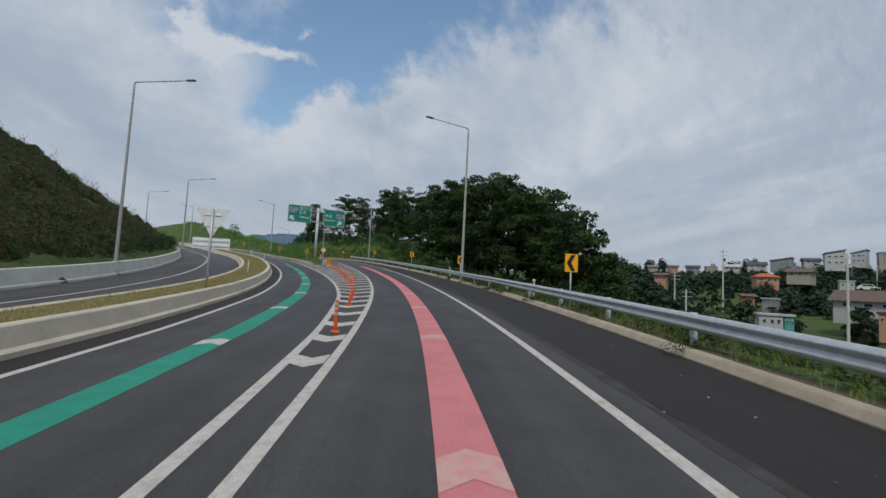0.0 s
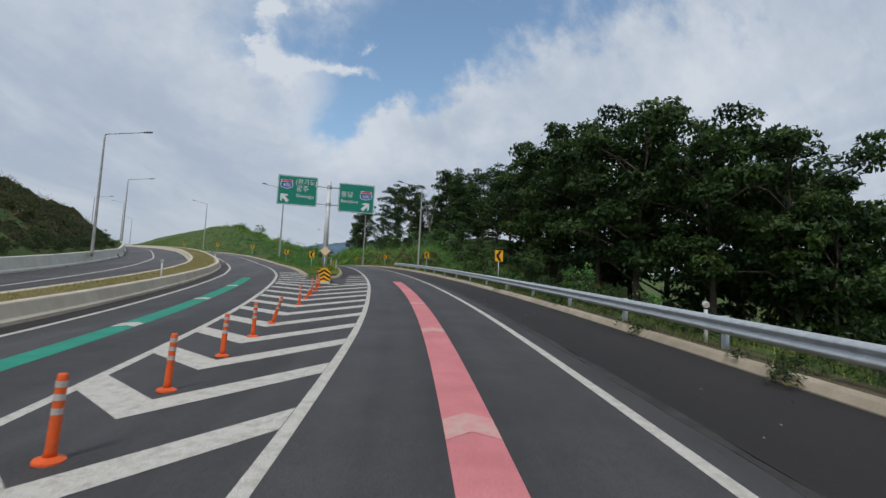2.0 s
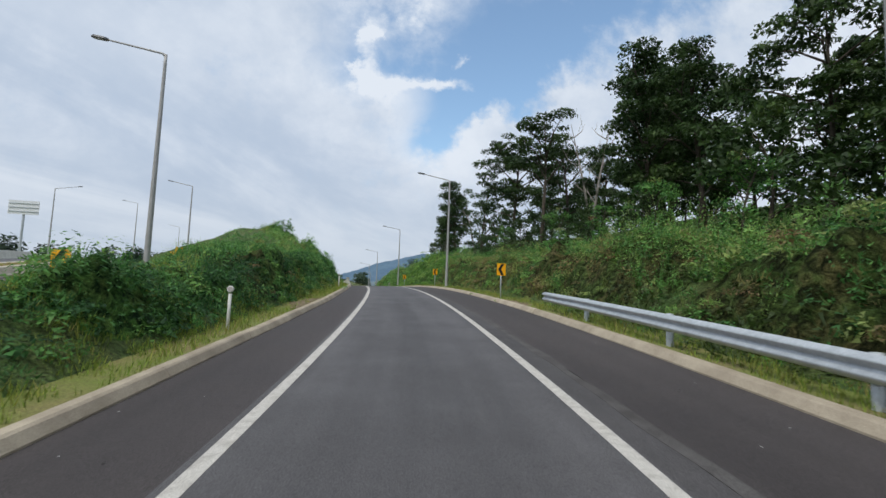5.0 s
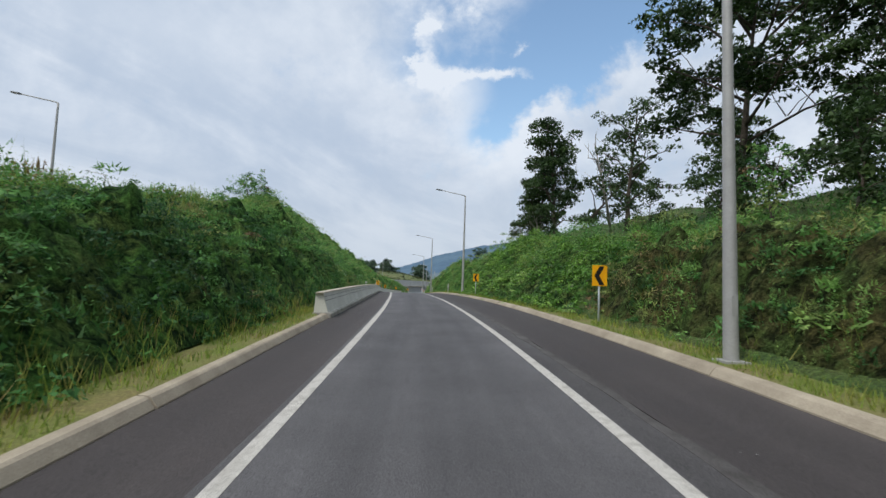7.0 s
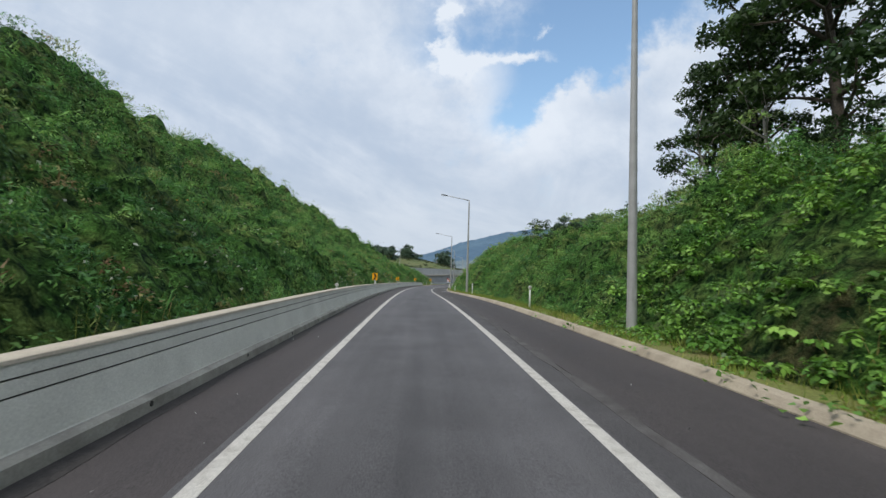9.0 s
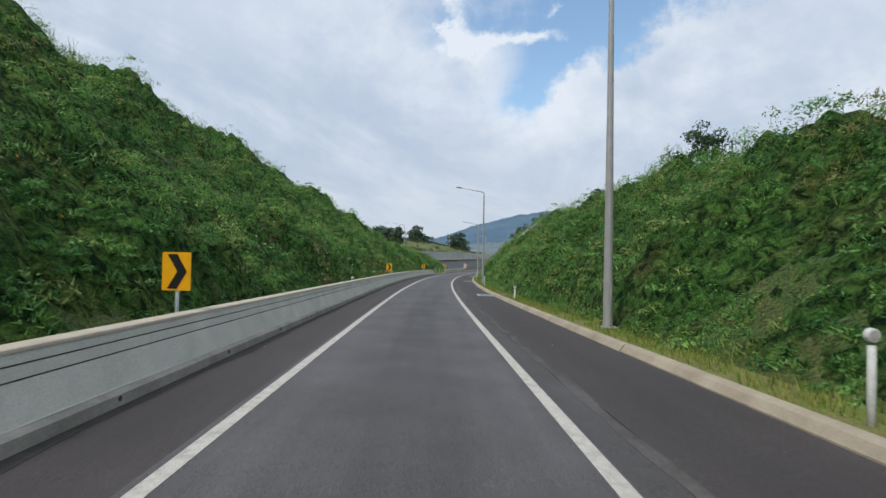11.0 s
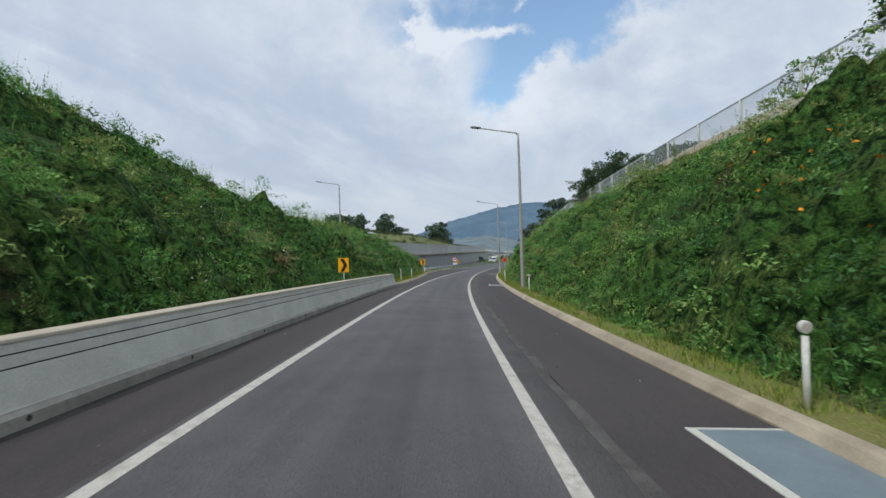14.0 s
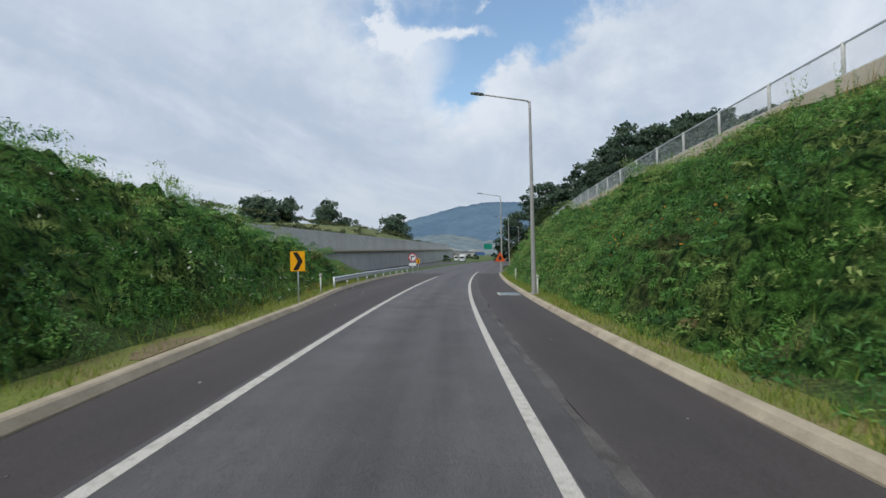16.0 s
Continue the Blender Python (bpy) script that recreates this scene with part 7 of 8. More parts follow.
herbs("herbs_crest", 96, 236, lambda s: crest_right(s) - 1.2, lambda s: crest_right(s) + 1.5, 2.0, 0.95, "tall feathery herbs along the slope's crest", RNG, stems=6, leaves=15, mean=0.64, lift_off=0.15, leaf=0.085)
herbs("herbs_outer_slope", 8, 98, lambda s: gore_line(s) - 17.0, lambda s: gore_line(s) - 40.0, 0.35, 1.1, "brown and green herbs on the outer cut slope", RNG, WEED_DRY, stems=5, leaves=9, mean=0.5, leaf=0.26)
herbs("herbs_verge", 18, 62, lambda s: kerb_right(s) + 0.9, lambda s: kerb_right(s) + 2.4, 1.3, 0.7, "tall yellowish weeds behind the guardrail", RNG, WEED_DRY, mean=0.55)
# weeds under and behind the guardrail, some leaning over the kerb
weed_field("weeds_roadside", -10, 70, lambda s: kerb_right(s) + 0.52, lambda s: kerb_right(s) + 1.5, 5.5, 24, WEED_LOW, "weeds darkened for shade under the guardrail", RNG, 0.62, grassy=0.4, fine=0.8)
weed_field("weeds_roadside", 16, 62, lambda s: kerb_right(s) + 1.2, lambda s: kerb_right(s) + 3.0, 3.0, 36, WEED_DRY, "tall yellowish weeds behind the guardrail", RNG, 1.25, grassy=0.75, fine=0.7)
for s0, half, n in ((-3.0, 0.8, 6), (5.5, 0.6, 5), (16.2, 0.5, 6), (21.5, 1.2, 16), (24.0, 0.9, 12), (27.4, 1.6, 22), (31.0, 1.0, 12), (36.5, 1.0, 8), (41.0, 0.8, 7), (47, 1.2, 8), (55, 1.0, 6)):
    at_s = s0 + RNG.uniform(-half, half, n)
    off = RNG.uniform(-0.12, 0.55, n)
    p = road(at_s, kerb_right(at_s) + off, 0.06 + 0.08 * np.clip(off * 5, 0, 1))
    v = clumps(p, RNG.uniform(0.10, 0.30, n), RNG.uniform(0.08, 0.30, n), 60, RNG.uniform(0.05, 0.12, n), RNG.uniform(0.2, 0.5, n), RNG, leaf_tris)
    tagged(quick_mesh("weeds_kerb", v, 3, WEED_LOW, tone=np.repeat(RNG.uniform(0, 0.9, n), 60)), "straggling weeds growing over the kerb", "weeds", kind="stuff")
# creepers that reach over the kerb
for s0, n in ((134.5, 9), (139.8, 14), (144.2, 8), (147.0, 16), (149.6, 22), (151.0, 16), (153.6, 12), (157.5, 20), (161.0, 10), (104.6, 8), (98.9, 6)):
    at_s, at_d = RNG.normal(size=n) * 0.28 + s0, RNG.uniform(-0.25, 0.3, n)
    p = road(at_s, kerb_right(at_s) + at_d, 0.08 + 0.12 * np.clip(at_d * 4 + 1, 0, 1.2))
    q = unit(RNG.normal(size=(n, 3)) * 0.4 + np.array((0, 0, 1.0)))
    tagged(quick_mesh("vine_creeper", leaf_quads(p, q, RNG.uniform(0.06, 0.14, n), RNG.uniform(0.05, 0.11, n), RNG), 4, VINE, tone=RNG.uniform(0.3, 0.9, n)), "leafy creeper spilling over the kerb", "weeds", kind="stuff")
n = 26
at_s = RNG.normal(size=n) * 0.3 + 109.0
p = road(at_s, kerb_left(at_s) - RNG.uniform(-0.15, 0.3, n), 0.1 + RNG.uniform(0, 0.25, n))
tagged(quick_mesh("vine_creeper", leaf_quads(p, unit(RNG.normal(size=(n, 3)) * 0.5 + np.array((0, 0, 1.0))), RNG.uniform(0.12, 0.2, n), RNG.uniform(0.06, 0.1, n), RNG), 4, WEED), "tuft of weed leaning over the kerb", "weeds", kind="stuff")
# pale grit and scraps strewn on the shoulders
n = 420
at_s = RNG.uniform(-2, 320, n)
at_d = np.where(RNG.uniform(0, 1, n) < 0.72, line_right(at_s) + 0.5 + RNG.uniform(0, 1, n) ** 0.8 * 1.9, np.where(at_s > 66, kerb_left(at_s) + 0.1 + RNG.uniform(0, 1, n), line_right(at_s) + 1.5))
p = road(at_s, at_d, 0.012)
sz = RNG.uniform(0.012, 0.045, n)
tagged(quick_mesh("litter_grit", leaf_quads(p, unit(RNG.normal(size=(n, 3)) * 0.35 + np.array((0, 0, 1.0))), sz, sz * RNG.uniform(0.4, 1, n), RNG), 4, STONE), "pale grit and scraps strewn on the shoulder", "litter", kind="stuff")


# flowers dotted over the slopes
def flowers(name, n, s0, s1, d0, d1, mat, label, size, rng):
    c = rng.uniform(0, 1, (max(4, n // 9), 2))
    k = rng.integers(0, len(c), n)
    s = s0 + (s1 - s0) * c[k, 0] + rng.normal(size=n) * 0.7
    d = d0 + (d1 - d0) * c[k, 1] + rng.normal(size=n) * 0.5
    d = np.clip(d, crest_left(s) + 1.2, kerb_right(s) + 6.4)
    p, _ = on_ground(s, d)
    p[:, 2] += lumps(p) * 0.75 - 0.2 + rng.uniform(0.05, 0.3, n)
    q = unit(rng.normal(size=(n, 3)) * 0.5 + np.array((0, 0, 1.0)))
    v = [leaf_quads(p, unit(q + rng.normal(size=(n, 3)) * 0.3), np.full(n, size), np.full(n, size * 0.5), rng) for _ in range(3)]
    tagged(quick_mesh(name, np.concatenate(v), 4, mat), label, "flowers", kind="stuff")


flowers("orange_flowers", 330, 200, 320, 6.0, 11, FLOWER, "small orange flowers among the weeds", 0.12, RNG)
flowers("orange_flowers", 150, 160, 310, -5.4, -9.5, FLOWER, "small orange flowers among the weeds", 0.08, RNG)
flowers("white_flowers", 520, 140, 310, -4.9, -8.0, FLOWER_WHITE, "pale seed heads among the weeds", 0.10, RNG)
flowers("yellow_flowers", 60, 215, 232, -4.6, -5.4, FLOWER, "orange and yellow flowers behind the barrier", 0.10, RNG)
flowers("white_flowers", 360, 200, 330, 5.6, 9.0, FLOWER_WHITE, "pale seed heads among the weeds", 0.08, RNG)


# ---------------------------------------------------------------- trees
TOP = {}


def tree_model(seed, height, crown_from, spread, limbs, leaf_count, mat, label, name="tree", leaf=0.24, lean=0.4, pad=1.25, sides=7, subs=3, flat=0.55, droop=0.0, one_way=None):
    """Trunk, rising limbs that fork, and a flattened pad of leaves on every fork's end."""
    rng = np.random.default_rng(seed)
    t = thing(name, pose(0, 0, -300), label, "tree", "trees of the wood")
    bm = bmesh.new()
    bend = rng.normal(size=2) * lean

    def axis(k):
        return Vector((bend[0] * k * k + 0.18 * math.sin(5 * k + seed), bend[1] * k * k + 0.18 * math.cos(4 * k + seed), height * 0.92 * k))

    r0 = height * 0.0135 + 0.035
    tube([(axis(k), r0 * (1.35 if k == 0 else 1 - 0.85 * k)) for k in np.linspace(0, 1, 7)], sides, bm)
    ends, size = [np.array(axis(1.0)), np.array(axis(0.93)) + rng.normal(size=3) * 0.3], [pad * 0.75, pad * 0.8]
    for i in range(limbs):
        k = crown_from + (0.95 - crown_from) * (i + rng.uniform(0, 1)) / limbs
        a = i * 2.4 + rng.uniform(-0.6, 0.6) if one_way is None else one_way + rng.uniform(-1.3, 1.3)
        taper = math.sin(math.pi * min(1.0, 0.25 + 0.66 * (k - crown_from) / (1 - crown_from)))
        reach = spread * (0.30 + 0.70 * taper) * rng.uniform(0.55, 1.12)
        o = axis(k * 0.80)
        tip = o + Vector((math.cos(a) * reach, math.sin(a) * reach, height * 0.20 * k + rng.uniform(-0.2, 0.9) - droop * reach))
        mid = o.lerp(tip, 0.5) + Vector((rng.normal() * 0.25, rng.normal() * 0.25, rng.uniform(0.0, 0.7)))
        tube([(o, r0 * 0.40), (mid, r0 * 0.25), (tip, 0.025)], max(3, sides - 2), bm)
        ends.append(np.array(tip))
        size.append(pad * rng.uniform(0.55, 1.0))
        for j in range(subs):
            f = mid.lerp(tip, rng.uniform(-0.35, 0.9))
            w = Vector(rng.normal(size=3))
            w.z = abs(w.z) * 0.6
            end = f + w.normalized() * spread * rng.uniform(0.22, 0.42)
            if sides > 4:
                tube([(f, r0 * 0.17), (f.lerp(end, 0.5) + Vector(rng.normal(size=3) * 0.12), r0 * 0.10), (end, 0.014)], 3, bm)
            ends.append(np.array(end))
            size.append(pad * rng.uniform(0.45, 0.95))
    part("trunk", bm, BARK, t, smooth_faces=True)
    ends, size = np.array(ends), np.array(size)
    n = leaf_count
    k = rng.choice(len(ends), n, p=size ** 2 / np.sum(size ** 2))
    q = unit(rng.normal(size=(n, 3)))
    q[:, 2] = np.where(rng.uniform(0, 1, n) < 0.72, np.abs(q[:, 2]), q[:, 2])
    ragged = np.array([1 + 0.45 * noise.noise(tuple(Vector(v) * 1.7 + Vector((c * 7.3, 0, 0)))) for v, c in zip(q, k)])
    p = ends[k] + q * (size[k] * ragged * rng.uniform(0.25, 1.0, n) ** 0.45)[:, None] * np.array((1.0, 1.0, flat))
    nrm = unit(q * 0.55 + np.array((0, 0, 0.55)) + rng.normal(size=(n, 3)) * 0.6)
    ln = leaf * rng.uniform(0.6, 1.35, n)
    tone = (0.45 + 0.22 * rng.normal(size=len(ends)))[k] + rng.normal(size=n) * 0.12
    quick_mesh("crown", leaf_tris(p, nrm, ln, ln * 0.66, rng), 3, mat, t, tone)
    TOP[t.name] = float(p[:, 2].max())
    return t


DENSE = [tree_model(100 + i, 14.0, 0.14, 4.8, 16, 11000, OAK, "broad dark green oak in full leaf", leaf=0.31, pad=1.5) for i in range(4)]
BROAD = [tree_model(200 + i, 14.0, 0.36, 6.3, 13, 15000, OAK, "wide spreading tree with open limbs and dark leaf masses", leaf=0.26, lean=0.7, pad=1.45, subs=4, flat=0.5) for i in range(2)]
SLIM = [tree_model(220 + i, 14.0, 0.16, 3.3, 17, 12000, OAK_LIGHT, "tall slender tree in dense dark leaf", leaf=0.25, lean=0.7, pad=1.2, subs=3, flat=0.7) for i in range(3)]
PINE = [tree_model(240, 13.0, 0.58, 3.2, 9, 5600, OAK, "tall pine with a bare reddish trunk and a flat open crown", leaf=0.22, lean=0.5, pad=1.15, subs=2, flat=0.38)]
LEANER = [tree_model(250, 11.5, 0.42, 2.7, 9, 5200, OAK_LIGHT, "leaning tree with long bare limbs and tufted ends", leaf=0.22, lean=1.2, pad=0.95, subs=3, flat=0.5)]
THIN = [tree_model(260, 10.5, 0.22, 3.2, 12, 3400, OAK_LIGHT, "thinly leaved tree with pale bare twigs", leaf=0.22, lean=0.8, pad=1.0, subs=3, flat=0.5)]
SMALL = [tree_model(300 + i, 4.2, 0.08, 1.6, 9, 1500, WEED, "young leafy bush tree", "bush_tree", 0.16, sides=4, pad=0.6, flat=0.7) for i in range(2)]
HAZE = [tree_model(420 + i, 12, 0.05, 4.6, 11, 1300, HAZE_OAK, "distant rounded tree, leaves tinted pale and bluish for haze", leaf=0.95, sides=4, pad=2.2, subs=2, flat=0.85) for i in range(3)]
FAR = [tree_model(400 + i, 12, 0.12, 5.0, 8, 460, FAR_OAK, "distant rounded tree above the wall", leaf=1.6, sides=4, pad=2.3, subs=1, flat=0.8) for i in range(2)]
BUSH = [tree_model(500 + i, 4.6, 0.04, 2.4, 10, 2400, OAK_LIGHT, "dense dark green shrub on the bank", "shrub", 0.23, sides=4, pad=0.95, flat=0.7) for i in range(2)]
BACK = [tree_model(600 + i, 14.5, 0.10, 4.8, 13, 3200, OAK, "broad dark green oak in full leaf", leaf=0.60, sides=4, pad=1.9, subs=2, flat=0.7) for i in range(2)]


def plant(models, s, d, scale, rng, up=None):
    u = float(ground_up(s, d)) - 0.15 if up is None else up
    x, y, z = road(s, d, u)
    m = models[int(rng.integers(0, len(models)))]
    o = copy_thing(m, pose(float(x), float(y), float(z), 0, 0, rng.uniform(0, 360)))
    o.scale = (scale, scale, scale * rng.uniform(0.94, 1.06))
    return o


def plant_tall(models, s, d, tall, rng, tilt=0.0, towards=0.0, turn=None, slim=1.0):
    """A tree of the given height; tilt leans it, towards a heading to the right of the road's way."""
    x, y, z = road(s, d, float(ground_up(s, d)) - 0.15)
    m = models[int(rng.integers(0, len(models)))]
    k = tall / TOP[m.name]
    lean = pose(0, 0, 0, 0, 0, heading(s) - towards) @ pose(0, 0, 0, -tilt, 0, 0) @ pose(0, 0, 0, 0, 0, rng.uniform(0, 360) if turn is None else turn)
    o = copy_thing(m, Matrix.Translation((float(x), float(y), float(z))) @ lean)
    o.scale = (k * slim, k * slim, k)
    return o


TREES = np.random.default_rng(5)
# the oak wood behind the guardrail
for s, d, tall in ((75, 17.5, 15.6), (71.5, 17.0, 16.4), (66.2, 17.4, 16.4), (62.2, 18.5, 17.2), (57.5, 20.5, 14.6), (80, 17.5, 14.2), (85, 17.5, 12.0), (90, 18, 11.2), (96, 18.5, 10.4), (54, 23, 13.4), (66, 24, 18.0)):
    plant_tall(DENSE, s, d, tall, TREES, slim=0.92)
for s, d, tall in ((62.5, 27.5, 18.2), (57.5, 26, 13.6), (55, 29.5, 12.4), (53, 28, 11.8), (51.5, 31.5, 10.6), (52, 23.5, 9.4), (71, 24, 17.8), (77, 22.5, 16.2), (84, 25, 13.2), (91, 25, 12.2), (98, 26, 12.2), (64, 35, 18.4), (72, 34, 17.2), (82, 34, 13.8), (92, 34, 12.4), (102, 30, 11.7), (59, 37, 12.4), (103, 21, 8.5), (111, 25, 8.0), (118, 28, 8.5), (125, 27, 8.0), (131, 25, 7.5), (137, 27, 8.0), (143, 24, 7.0)):
    plant_tall(BACK, s, d, tall, TREES, slim=0.87)
# the open row along the bank's top
for models, s, d, tall in ((BROAD, 133.6, 16.2, 14.4), (SLIM, 109.5, 19.5, 14.5), (SLIM, 106.5, 16.6, 13.2), (SLIM, 112.5, 22.5, 14.5), (THIN, 115, 23.5, 13.0), (SLIM, 103, 17.5, 11.5), (PINE, 118.2, 13.9, 13.0), (THIN, 121.5, 17.5, 11.0), (THIN, 144.2, 15.8, 10.4), (SLIM, 128, 19, 9.5), (SLIM, 162.4, 16.2, 15.2), (SLIM, 166.4, 16.0, 13.4), (SLIM, 169.4, 15.6, 9.6)):
    plant_tall(models, s, d, tall, TREES)
plant_tall(LEANER, 163.0, 18.4, 12.2, TREES, 38, 100)
plant_tall(SLIM, 116.4, 18.8, 8.5, TREES)
for s, d, k in ((182, 15.5, 0.6), (186, 17, 0.7), (190, 16, 0.7), (249, 13.4, 0.62), (252, 13.6, 0.7), (256, 13.8, 0.6), (147.5, -12.2, 0.75), (145, -12.0, 0.6), (8, -45, 0.9), (52, 8.6, 0.7), (60, 8.4, 0.5), (66, 8.8, 0.6), (73, 9.0, 0.6), (46, 8.8, 0.5), (79, 9.6, 0.7), (86, 10.2, 0.8), (92, 11, 0.8), (99, 12, 0.8), (106, 13, 0.7), (115, 14, 0.8), (128, 13.5, 0.8), (162, 14.5, 0.5)):
    plant(SMALL, s, d, k, TREES)
for s in np.arange(6, 96, 4.3):
    plant(BUSH, float(s), float(gore_line(s)) - 15.7 - 0.5 * math.sin(s * 3), 0.28 + 0.10 * math.sin(s * 2.1), TREES)
for s, d, k in ((206.6, 15.2, 0.62), (208.4, 16.5, 0.7), (282.6, 13.0, 0.70), (284.4, 13.2, 0.72), (285.8, 13.8, 0.6), (281.2, 13.8, 0.75), (249.4, 14.2, 0.62), (251.2, 13.7, 0.55), (171, 15, 0.6), (175, 14.5, 0.55), (178, 15.5, 0.65), (182, 14.2, 0.5), (186, 14.8, 0.5), (166, 15, 0.7), (161, 15.5, 0.5), (138, 14, 0.6), (131, 13.5, 0.7), (125, 14, 0.8), (118, 14.5, 0.7), (111, 14.5, 0.6), (104, 14.5, 0.6), (108, 17, 0.8), (115, 18, 0.8), (122, 18, 0.9), (134, 17, 0.9), (92, 12, 1.0), (84, 10.8, 0.9), (76, 9.8, 0.8), (68, 9.6, 0.8), (60, 9.3, 0.7), (54, 9.6, 0.6)):
    plant(BUSH, s, d, k, TREES)
for s, d, k in ((173, 26, 0.5), (179, 25, 0.42), (184, 26, 0.4)):
    plant(BACK, s, d, k, TREES)


def wooded_hill():
    """A hill past the fence: bearing, reach and height of its skyline from the end of the drive, a belt of trees on it."""
    SKY = ((-13.2, 135, 14.5), (-12, 142, 19.5), (-10.6, 152, 23.9), (-7.5, 160, 27.4), (-4.3, 160, 33.0), (-1.6, 152, 38.0), (0, 146, 42.4), (1.6, 153, 40.6), (4.7, 150, 42.4), (8, 146, 41.7), (13, 142, 40.0), (24, 136, 38.0))
    b0, r0, z0 = (np.array(c) for c in zip(*SKY))
    B = np.linspace(-13.6, 25, 40)
    rr, zz = np.interp(B, b0, r0), np.interp(B, b0, z0) - 9.0
    v = []
    for b, r, z in zip(B, rr, zz):
        for back, k in ((-70, 0.0), (-40, 0.42), (-16, 0.82), (0, 1.0), (30, 1.02), (80, 0.5), (150, 0.0)):
            back = back * (min(1.0, max(0.12, (b + 14) / 10)) if back < 0 else 1.0)
            h = (z + 1.0) * k - 1.0 + 0.8 * noise.noise((b * 0.4, back * 0.05, 3.0))
            v.append((EYE_END[0] + (r + back) * math.sin(radians(b)), EYE_END[1] + (r + back) * math.cos(radians(b)), h))
    m = 7
    q = [(i * m + j, i * m + j + 1, (i + 1) * m + j + 1, (i + 1) * m + j) for i in range(len(B) - 1) for j in range(m - 1)]
    tagged(link_mesh("ground_wooded_hill", v, q, HILL_GRASS, smooth_faces=True), "wooded hill behind the fence", "hill", kind="structure")
    for row, drop, n in ((0, 0.0, 30), (-11, 4.5, 26), (-24, 10.5, 20)):
        for b in np.linspace(-13.4 if row == 0 else -9.0, 22, n):
            b = b + TREES.uniform(-0.35, 0.35)
            r = float(np.interp(b, b0, r0)) + row
            z = float(np.interp(b, b0, z0)) - 9.4 - drop
            k = TREES.uniform(0.72, 0.95)
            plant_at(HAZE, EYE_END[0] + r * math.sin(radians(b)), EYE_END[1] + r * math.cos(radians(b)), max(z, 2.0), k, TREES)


def dead_tree(s, d, tall, seed):
    rng = np.random.default_rng(seed)
    x, y, z = road(s, d, float(ground_up(s, d)) - 0.2)
    t = thing("dead_tree", pose(float(x), float(y), float(z), 0, 0, rng.uniform(0, 360)), "bare pale grey dead tree among the oaks", "tree")
    bm = bmesh.new()
    top = Vector((rng.normal() * 0.8, rng.normal() * 0.8, tall))
    tube([((0, 0, 0), 0.13), (tuple(top * 0.5 + Vector((0.2, 0.1, 0))), 0.09), (tuple(top), 0.02)], 7, bm)
    part("trunk", bm, DEADWOOD, t, smooth_faces=True)
    for i in range(9):
        k = 0.35 + 0.6 * i / 9
        o = top * k + Vector((0.2, 0.1, 0)) * (1 - k)
        a = i * 2.4 + rng.uniform(-0.5, 0.5)
        e = o + Vector((math.cos(a), math.sin(a), rng.uniform(0.5, 1.3))) * rng.uniform(0.9, 2.2) * (1.2 - k * 0.5)
        bm = tube([(tuple(o), 0.05), (tuple(o.lerp(e, 0.5) + Vector(rng.normal(size=3) * 0.12)), 0.03), (tuple(e), 0.008)], 5)
        for _ in range(2):
            f = o.lerp(e, rng.uniform(0.3, 0.8))
            tube([(tuple(f), 0.018), (tuple(f + Vector(rng.normal(size=3)) * 0.5 + Vector((0, 0, 0.3))), 0.006)], 3, bm)
        part("branch", bm, DEADWOOD, t, smooth_faces=True)


dead_tree(116.2, 17.6, 10.5, 3)
dead_tree(112.5, 15.4, 9.5, 8)
dead_tree(163.6, 14.9, 5.2, 12)
dead_tree(166.8, 14.6, 4.2, 15)
dead_tree(146.0, 15.2, 7.0, 21)


def plant_at(models, x, y, z, k, rng):
    m = models[int(rng.integers(0, len(models)))]
    o = copy_thing(m, pose(x, y, z, 0, 0, rng.uniform(0, 360)))
    o.scale = (k, k, k * rng.uniform(0.85, 1.05))


wooded_hill()
for a, l, z, k in ((118, 60, 13.5, 0.72), (126, 62, 13.5, 0.82), (134, 60, 13.5, 0.75), (130, 68, 14, 0.8), (168, 60, 14, 0.90), (176, 64, 14, 0.85), (186, 60, 13.5, 0.65), (200, 61, 13.5, 0.6), (210, 60, 12.5, 0.4), (218, 46, 10.5, 1.0), (228, 48, 9.5, 1.15), (238, 46, 8.5, 0.95), (246, 47, 8, 0.75), (98, 62, 15, 0.35), (92, 60, 15, 0.3), (155, 58, 13.5, 0.35), (145, 58, 13.5, 0.3)):
    p = beyond(a, l, z)
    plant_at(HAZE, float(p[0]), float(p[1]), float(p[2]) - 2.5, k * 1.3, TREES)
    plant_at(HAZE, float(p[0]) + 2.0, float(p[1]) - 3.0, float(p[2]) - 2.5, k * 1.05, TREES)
# rough growth on the hill above the wall
n = 420
a = TREES.uniform(40, 280, n)
l = 31 + 30 * TREES.uniform(0, 1, n) ** 1.3
z = 10.0 + (l - 30.6) * 0.2 * np.clip(1 - (a - 200) / 120, 0.15, 1.0) + np.where(l < 50, 2.2 * np.exp(-((a - 158) / 26) ** 2), 1.5)
p = np.array([beyond(i, j, k) for i, j, k in zip(a, l, z)])
tagged(quick_mesh("weeds_hill", clumps(p, TREES.uniform(0.6, 1.6, n), TREES.uniform(0.4, 1.3, n), 46, TREES.uniform(0.35, 0.7, n), TREES.uniform(0.3, 0.6, n), TREES, leaf_tris), 3, WEED_DRY), "rough weeds and scrub above the retaining wall", "weeds", kind="stuff")
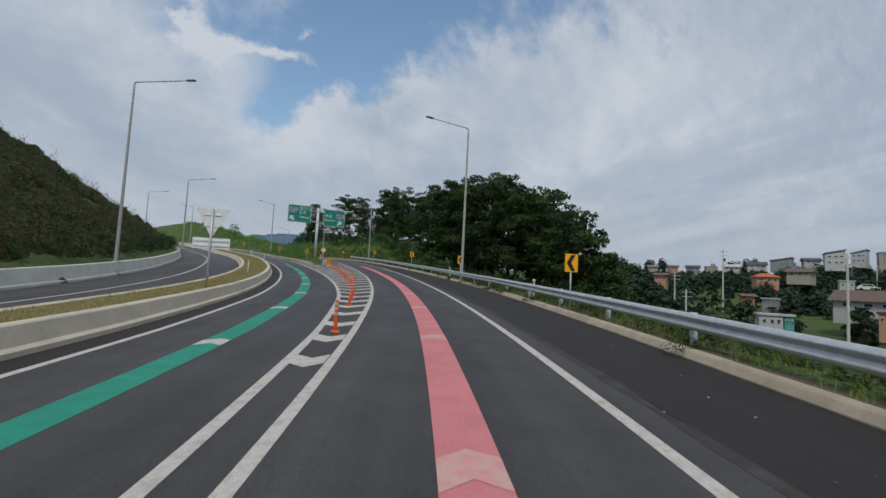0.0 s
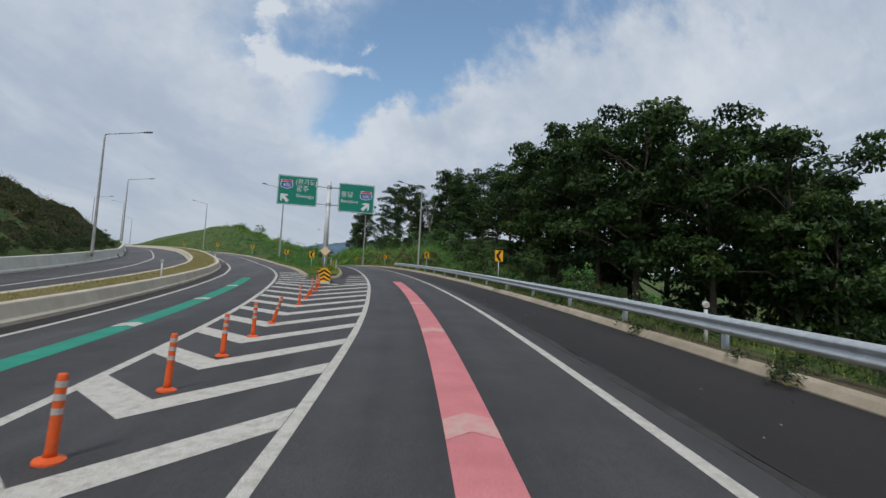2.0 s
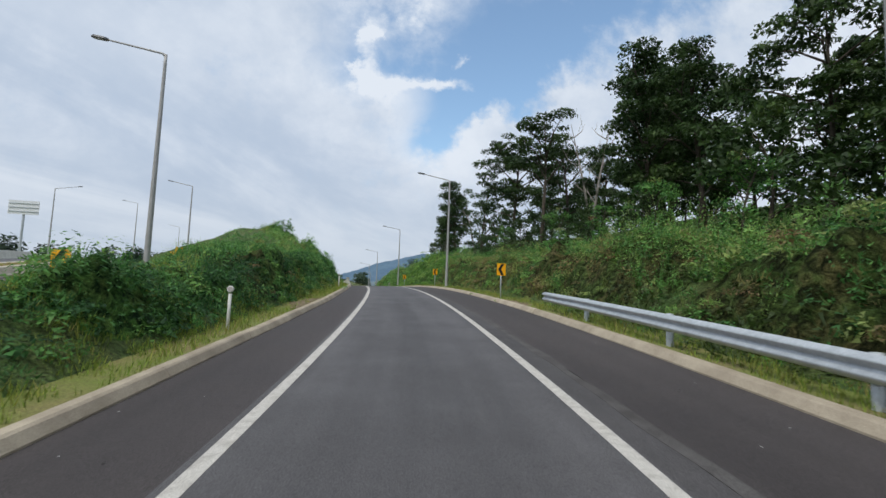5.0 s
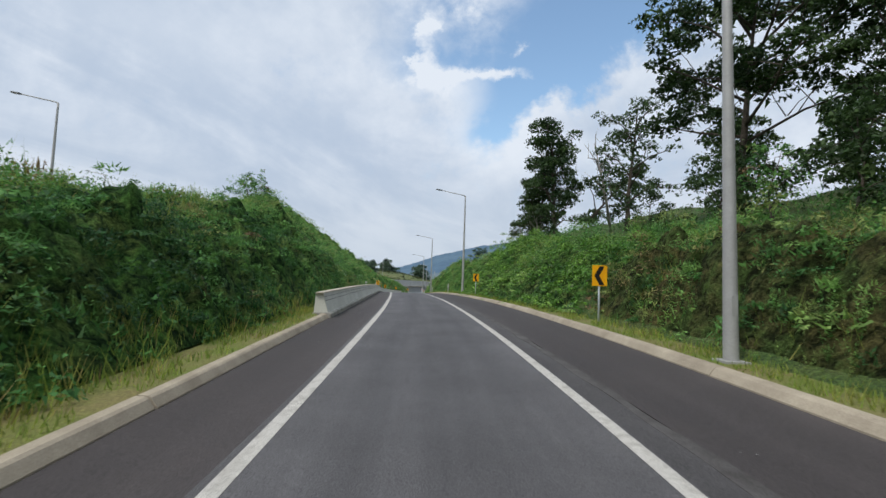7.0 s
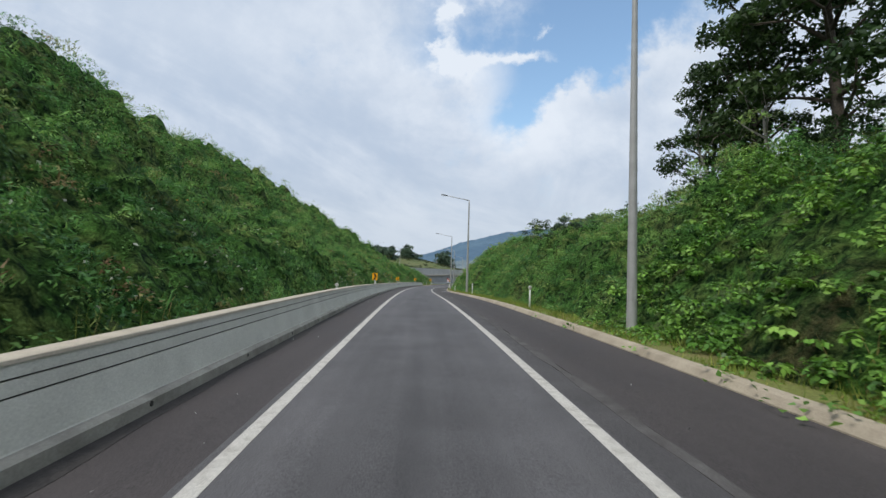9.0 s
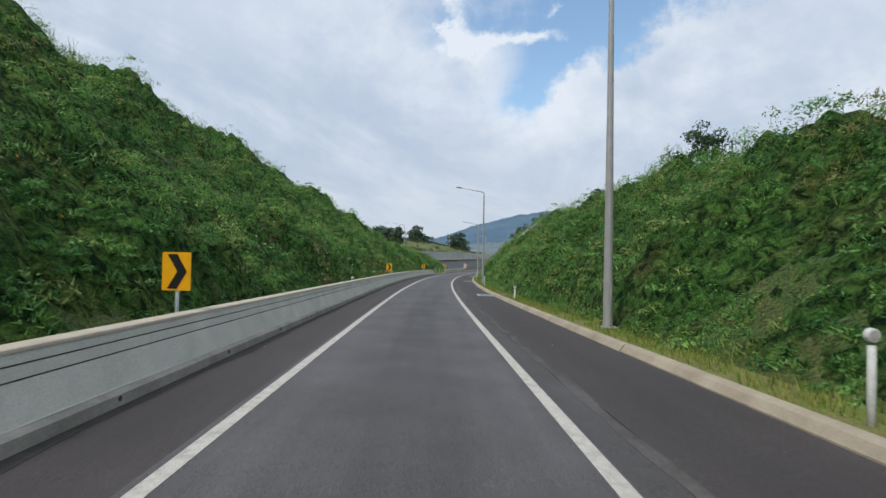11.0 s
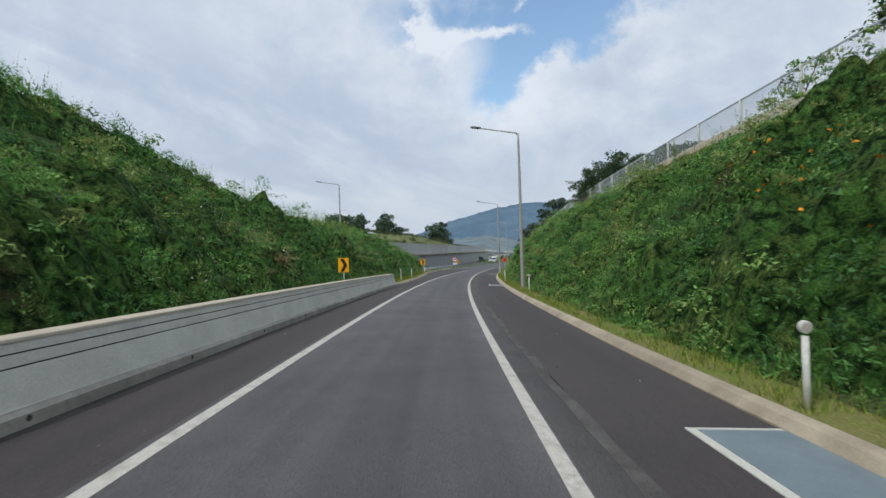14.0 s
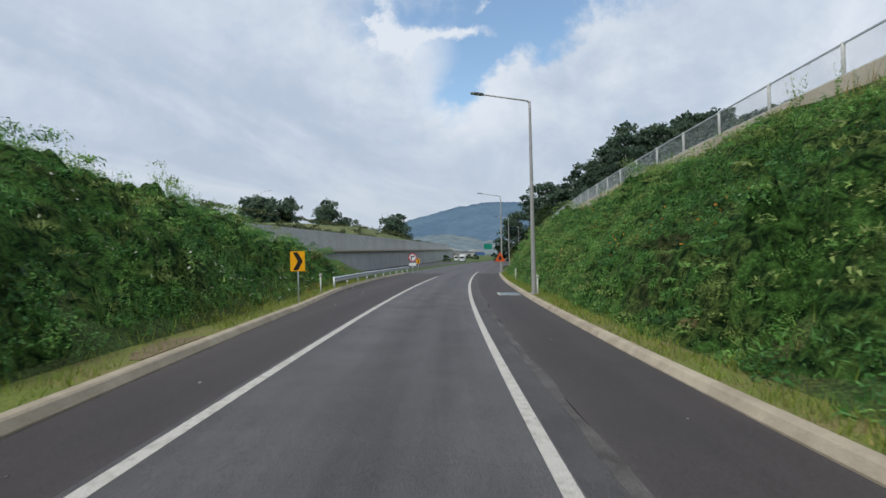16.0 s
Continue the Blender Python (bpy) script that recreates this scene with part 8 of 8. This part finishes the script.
# scrub where the cut slope runs out towards the merge, and the trees behind it
for s, d, k in ((322, 6.2, 0.28), (329, 6.4, 0.34), (337, 6.7, 0.42), (345, 7.2, 0.5), (353, 7.8, 0.5)):
    plant(SMALL, s, d, k, TREES)
for s, d, k in ((366, 12.5, 0.32), (378, 12.0, 0.36), (392, 11.5, 0.40), (406, 11.0, 0.42)):
    plant(BACK, s, d, k, TREES)
for a, l, z, k in ((148, -2.5, 1.5, 0.55), (151, -3.6, 1.5, 0.42), (143, -9, 1.5, 0.35), (150, -11, 1.5, 0.4), (156, -14, 1.5, 0.45), (215, 21, 0.5, 0.35), (240, 17, 0.5, 0.3), (262, 9, 0, 0.4), (290, 14, 0, 0.4)):
    p = beyond(a, l, z)
    plant_at(FAR, float(p[0]), float(p[1]), float(p[2]) - 0.4, k, TREES)
# gardens and copses of the village
for b, r, k in zip(TREES.uniform(33, 48, 46), TREES.uniform(80, 150, 46), TREES.uniform(0.14, 0.24, 46)):
    x, y = float(r * math.sin(radians(b))), float(r * math.cos(radians(b)))
    plant_at(FAR, x, y, village_ground(x, y) - 0.3, float(k), TREES)
for b in np.arange(33.5, 48, 0.85):
    r = 69 + 4 * math.sin(b * 5)
    x, y = r * math.sin(radians(b)), r * math.cos(radians(b))
    plant_at(FAR, x, y, village_ground(x, y) - 0.5, TREES.uniform(0.16, 0.24), TREES)
copse, wood = [], []


def far_wood(name, places, label):
    """Crowns of many distant trees, joined."""
    a = np.array(places)
    n = len(a)
    k = a[:, 3]
    at = np.repeat(a[:, :3], 3, 0) + TREES.normal(size=(3 * n, 3)) * np.repeat(k, 3)[:, None] * np.array((2.2, 2.2, 0.8))
    k = np.repeat(k, 3)
    v = clumps(at, 3.4 * k, 8.5 * k * TREES.uniform(0.8, 1.15, 3 * n), 110, 1.7 * k ** 0.7, np.full(3 * n, 0.62), TREES, leaf_tris)
    tagged(quick_mesh(name, v, 3, FAR_OAK), label, "trees", kind="stuff")


for i in range(230):
    b, r = TREES.uniform(20, 50), 66 + 225 * TREES.uniform(0, 1) ** 0.8
    x, y = r * math.sin(radians(b)), r * math.cos(radians(b))
    z = village_ground(x, y) - 0.5
    k = TREES.uniform(0.28, 0.62) * (0.8 + r / 500)
    for hb, hr, half, hz in HOUSES:
        if abs(hb - b) < half + math.degrees(5 * k / r) * 0.8 and r < hr + 4:
            k = min(k, max(0.0, (1.65 + (hz - 1.65) * r / hr - z) / 12.5))
    if k > 0.12 and r < 120:
        plant_at(FAR, x, y, z, k, TREES)
    elif k > 0.12:
        copse.append((x, y, z + 2.0 * k, k))
# woods behind the branch road
for i in range(46):
    b, r = TREES.uniform(44, 74), TREES.uniform(190, 260)
    wood.append((-15 - r * math.sin(radians(b)), 90 + r * math.cos(radians(b)), 12.0, TREES.uniform(0.7, 1.1)))
far_wood("far_copses", copse, "distant green trees between the houses")
far_wood("far_woods", wood, "distant green woods behind the branch road")
for m in DENSE + BROAD + SLIM + PINE + LEANER + THIN + BACK + HAZE + SMALL + FAR + BUSH:
    for o in (*m.children_recursive, m):
        bpy.data.objects.remove(o)
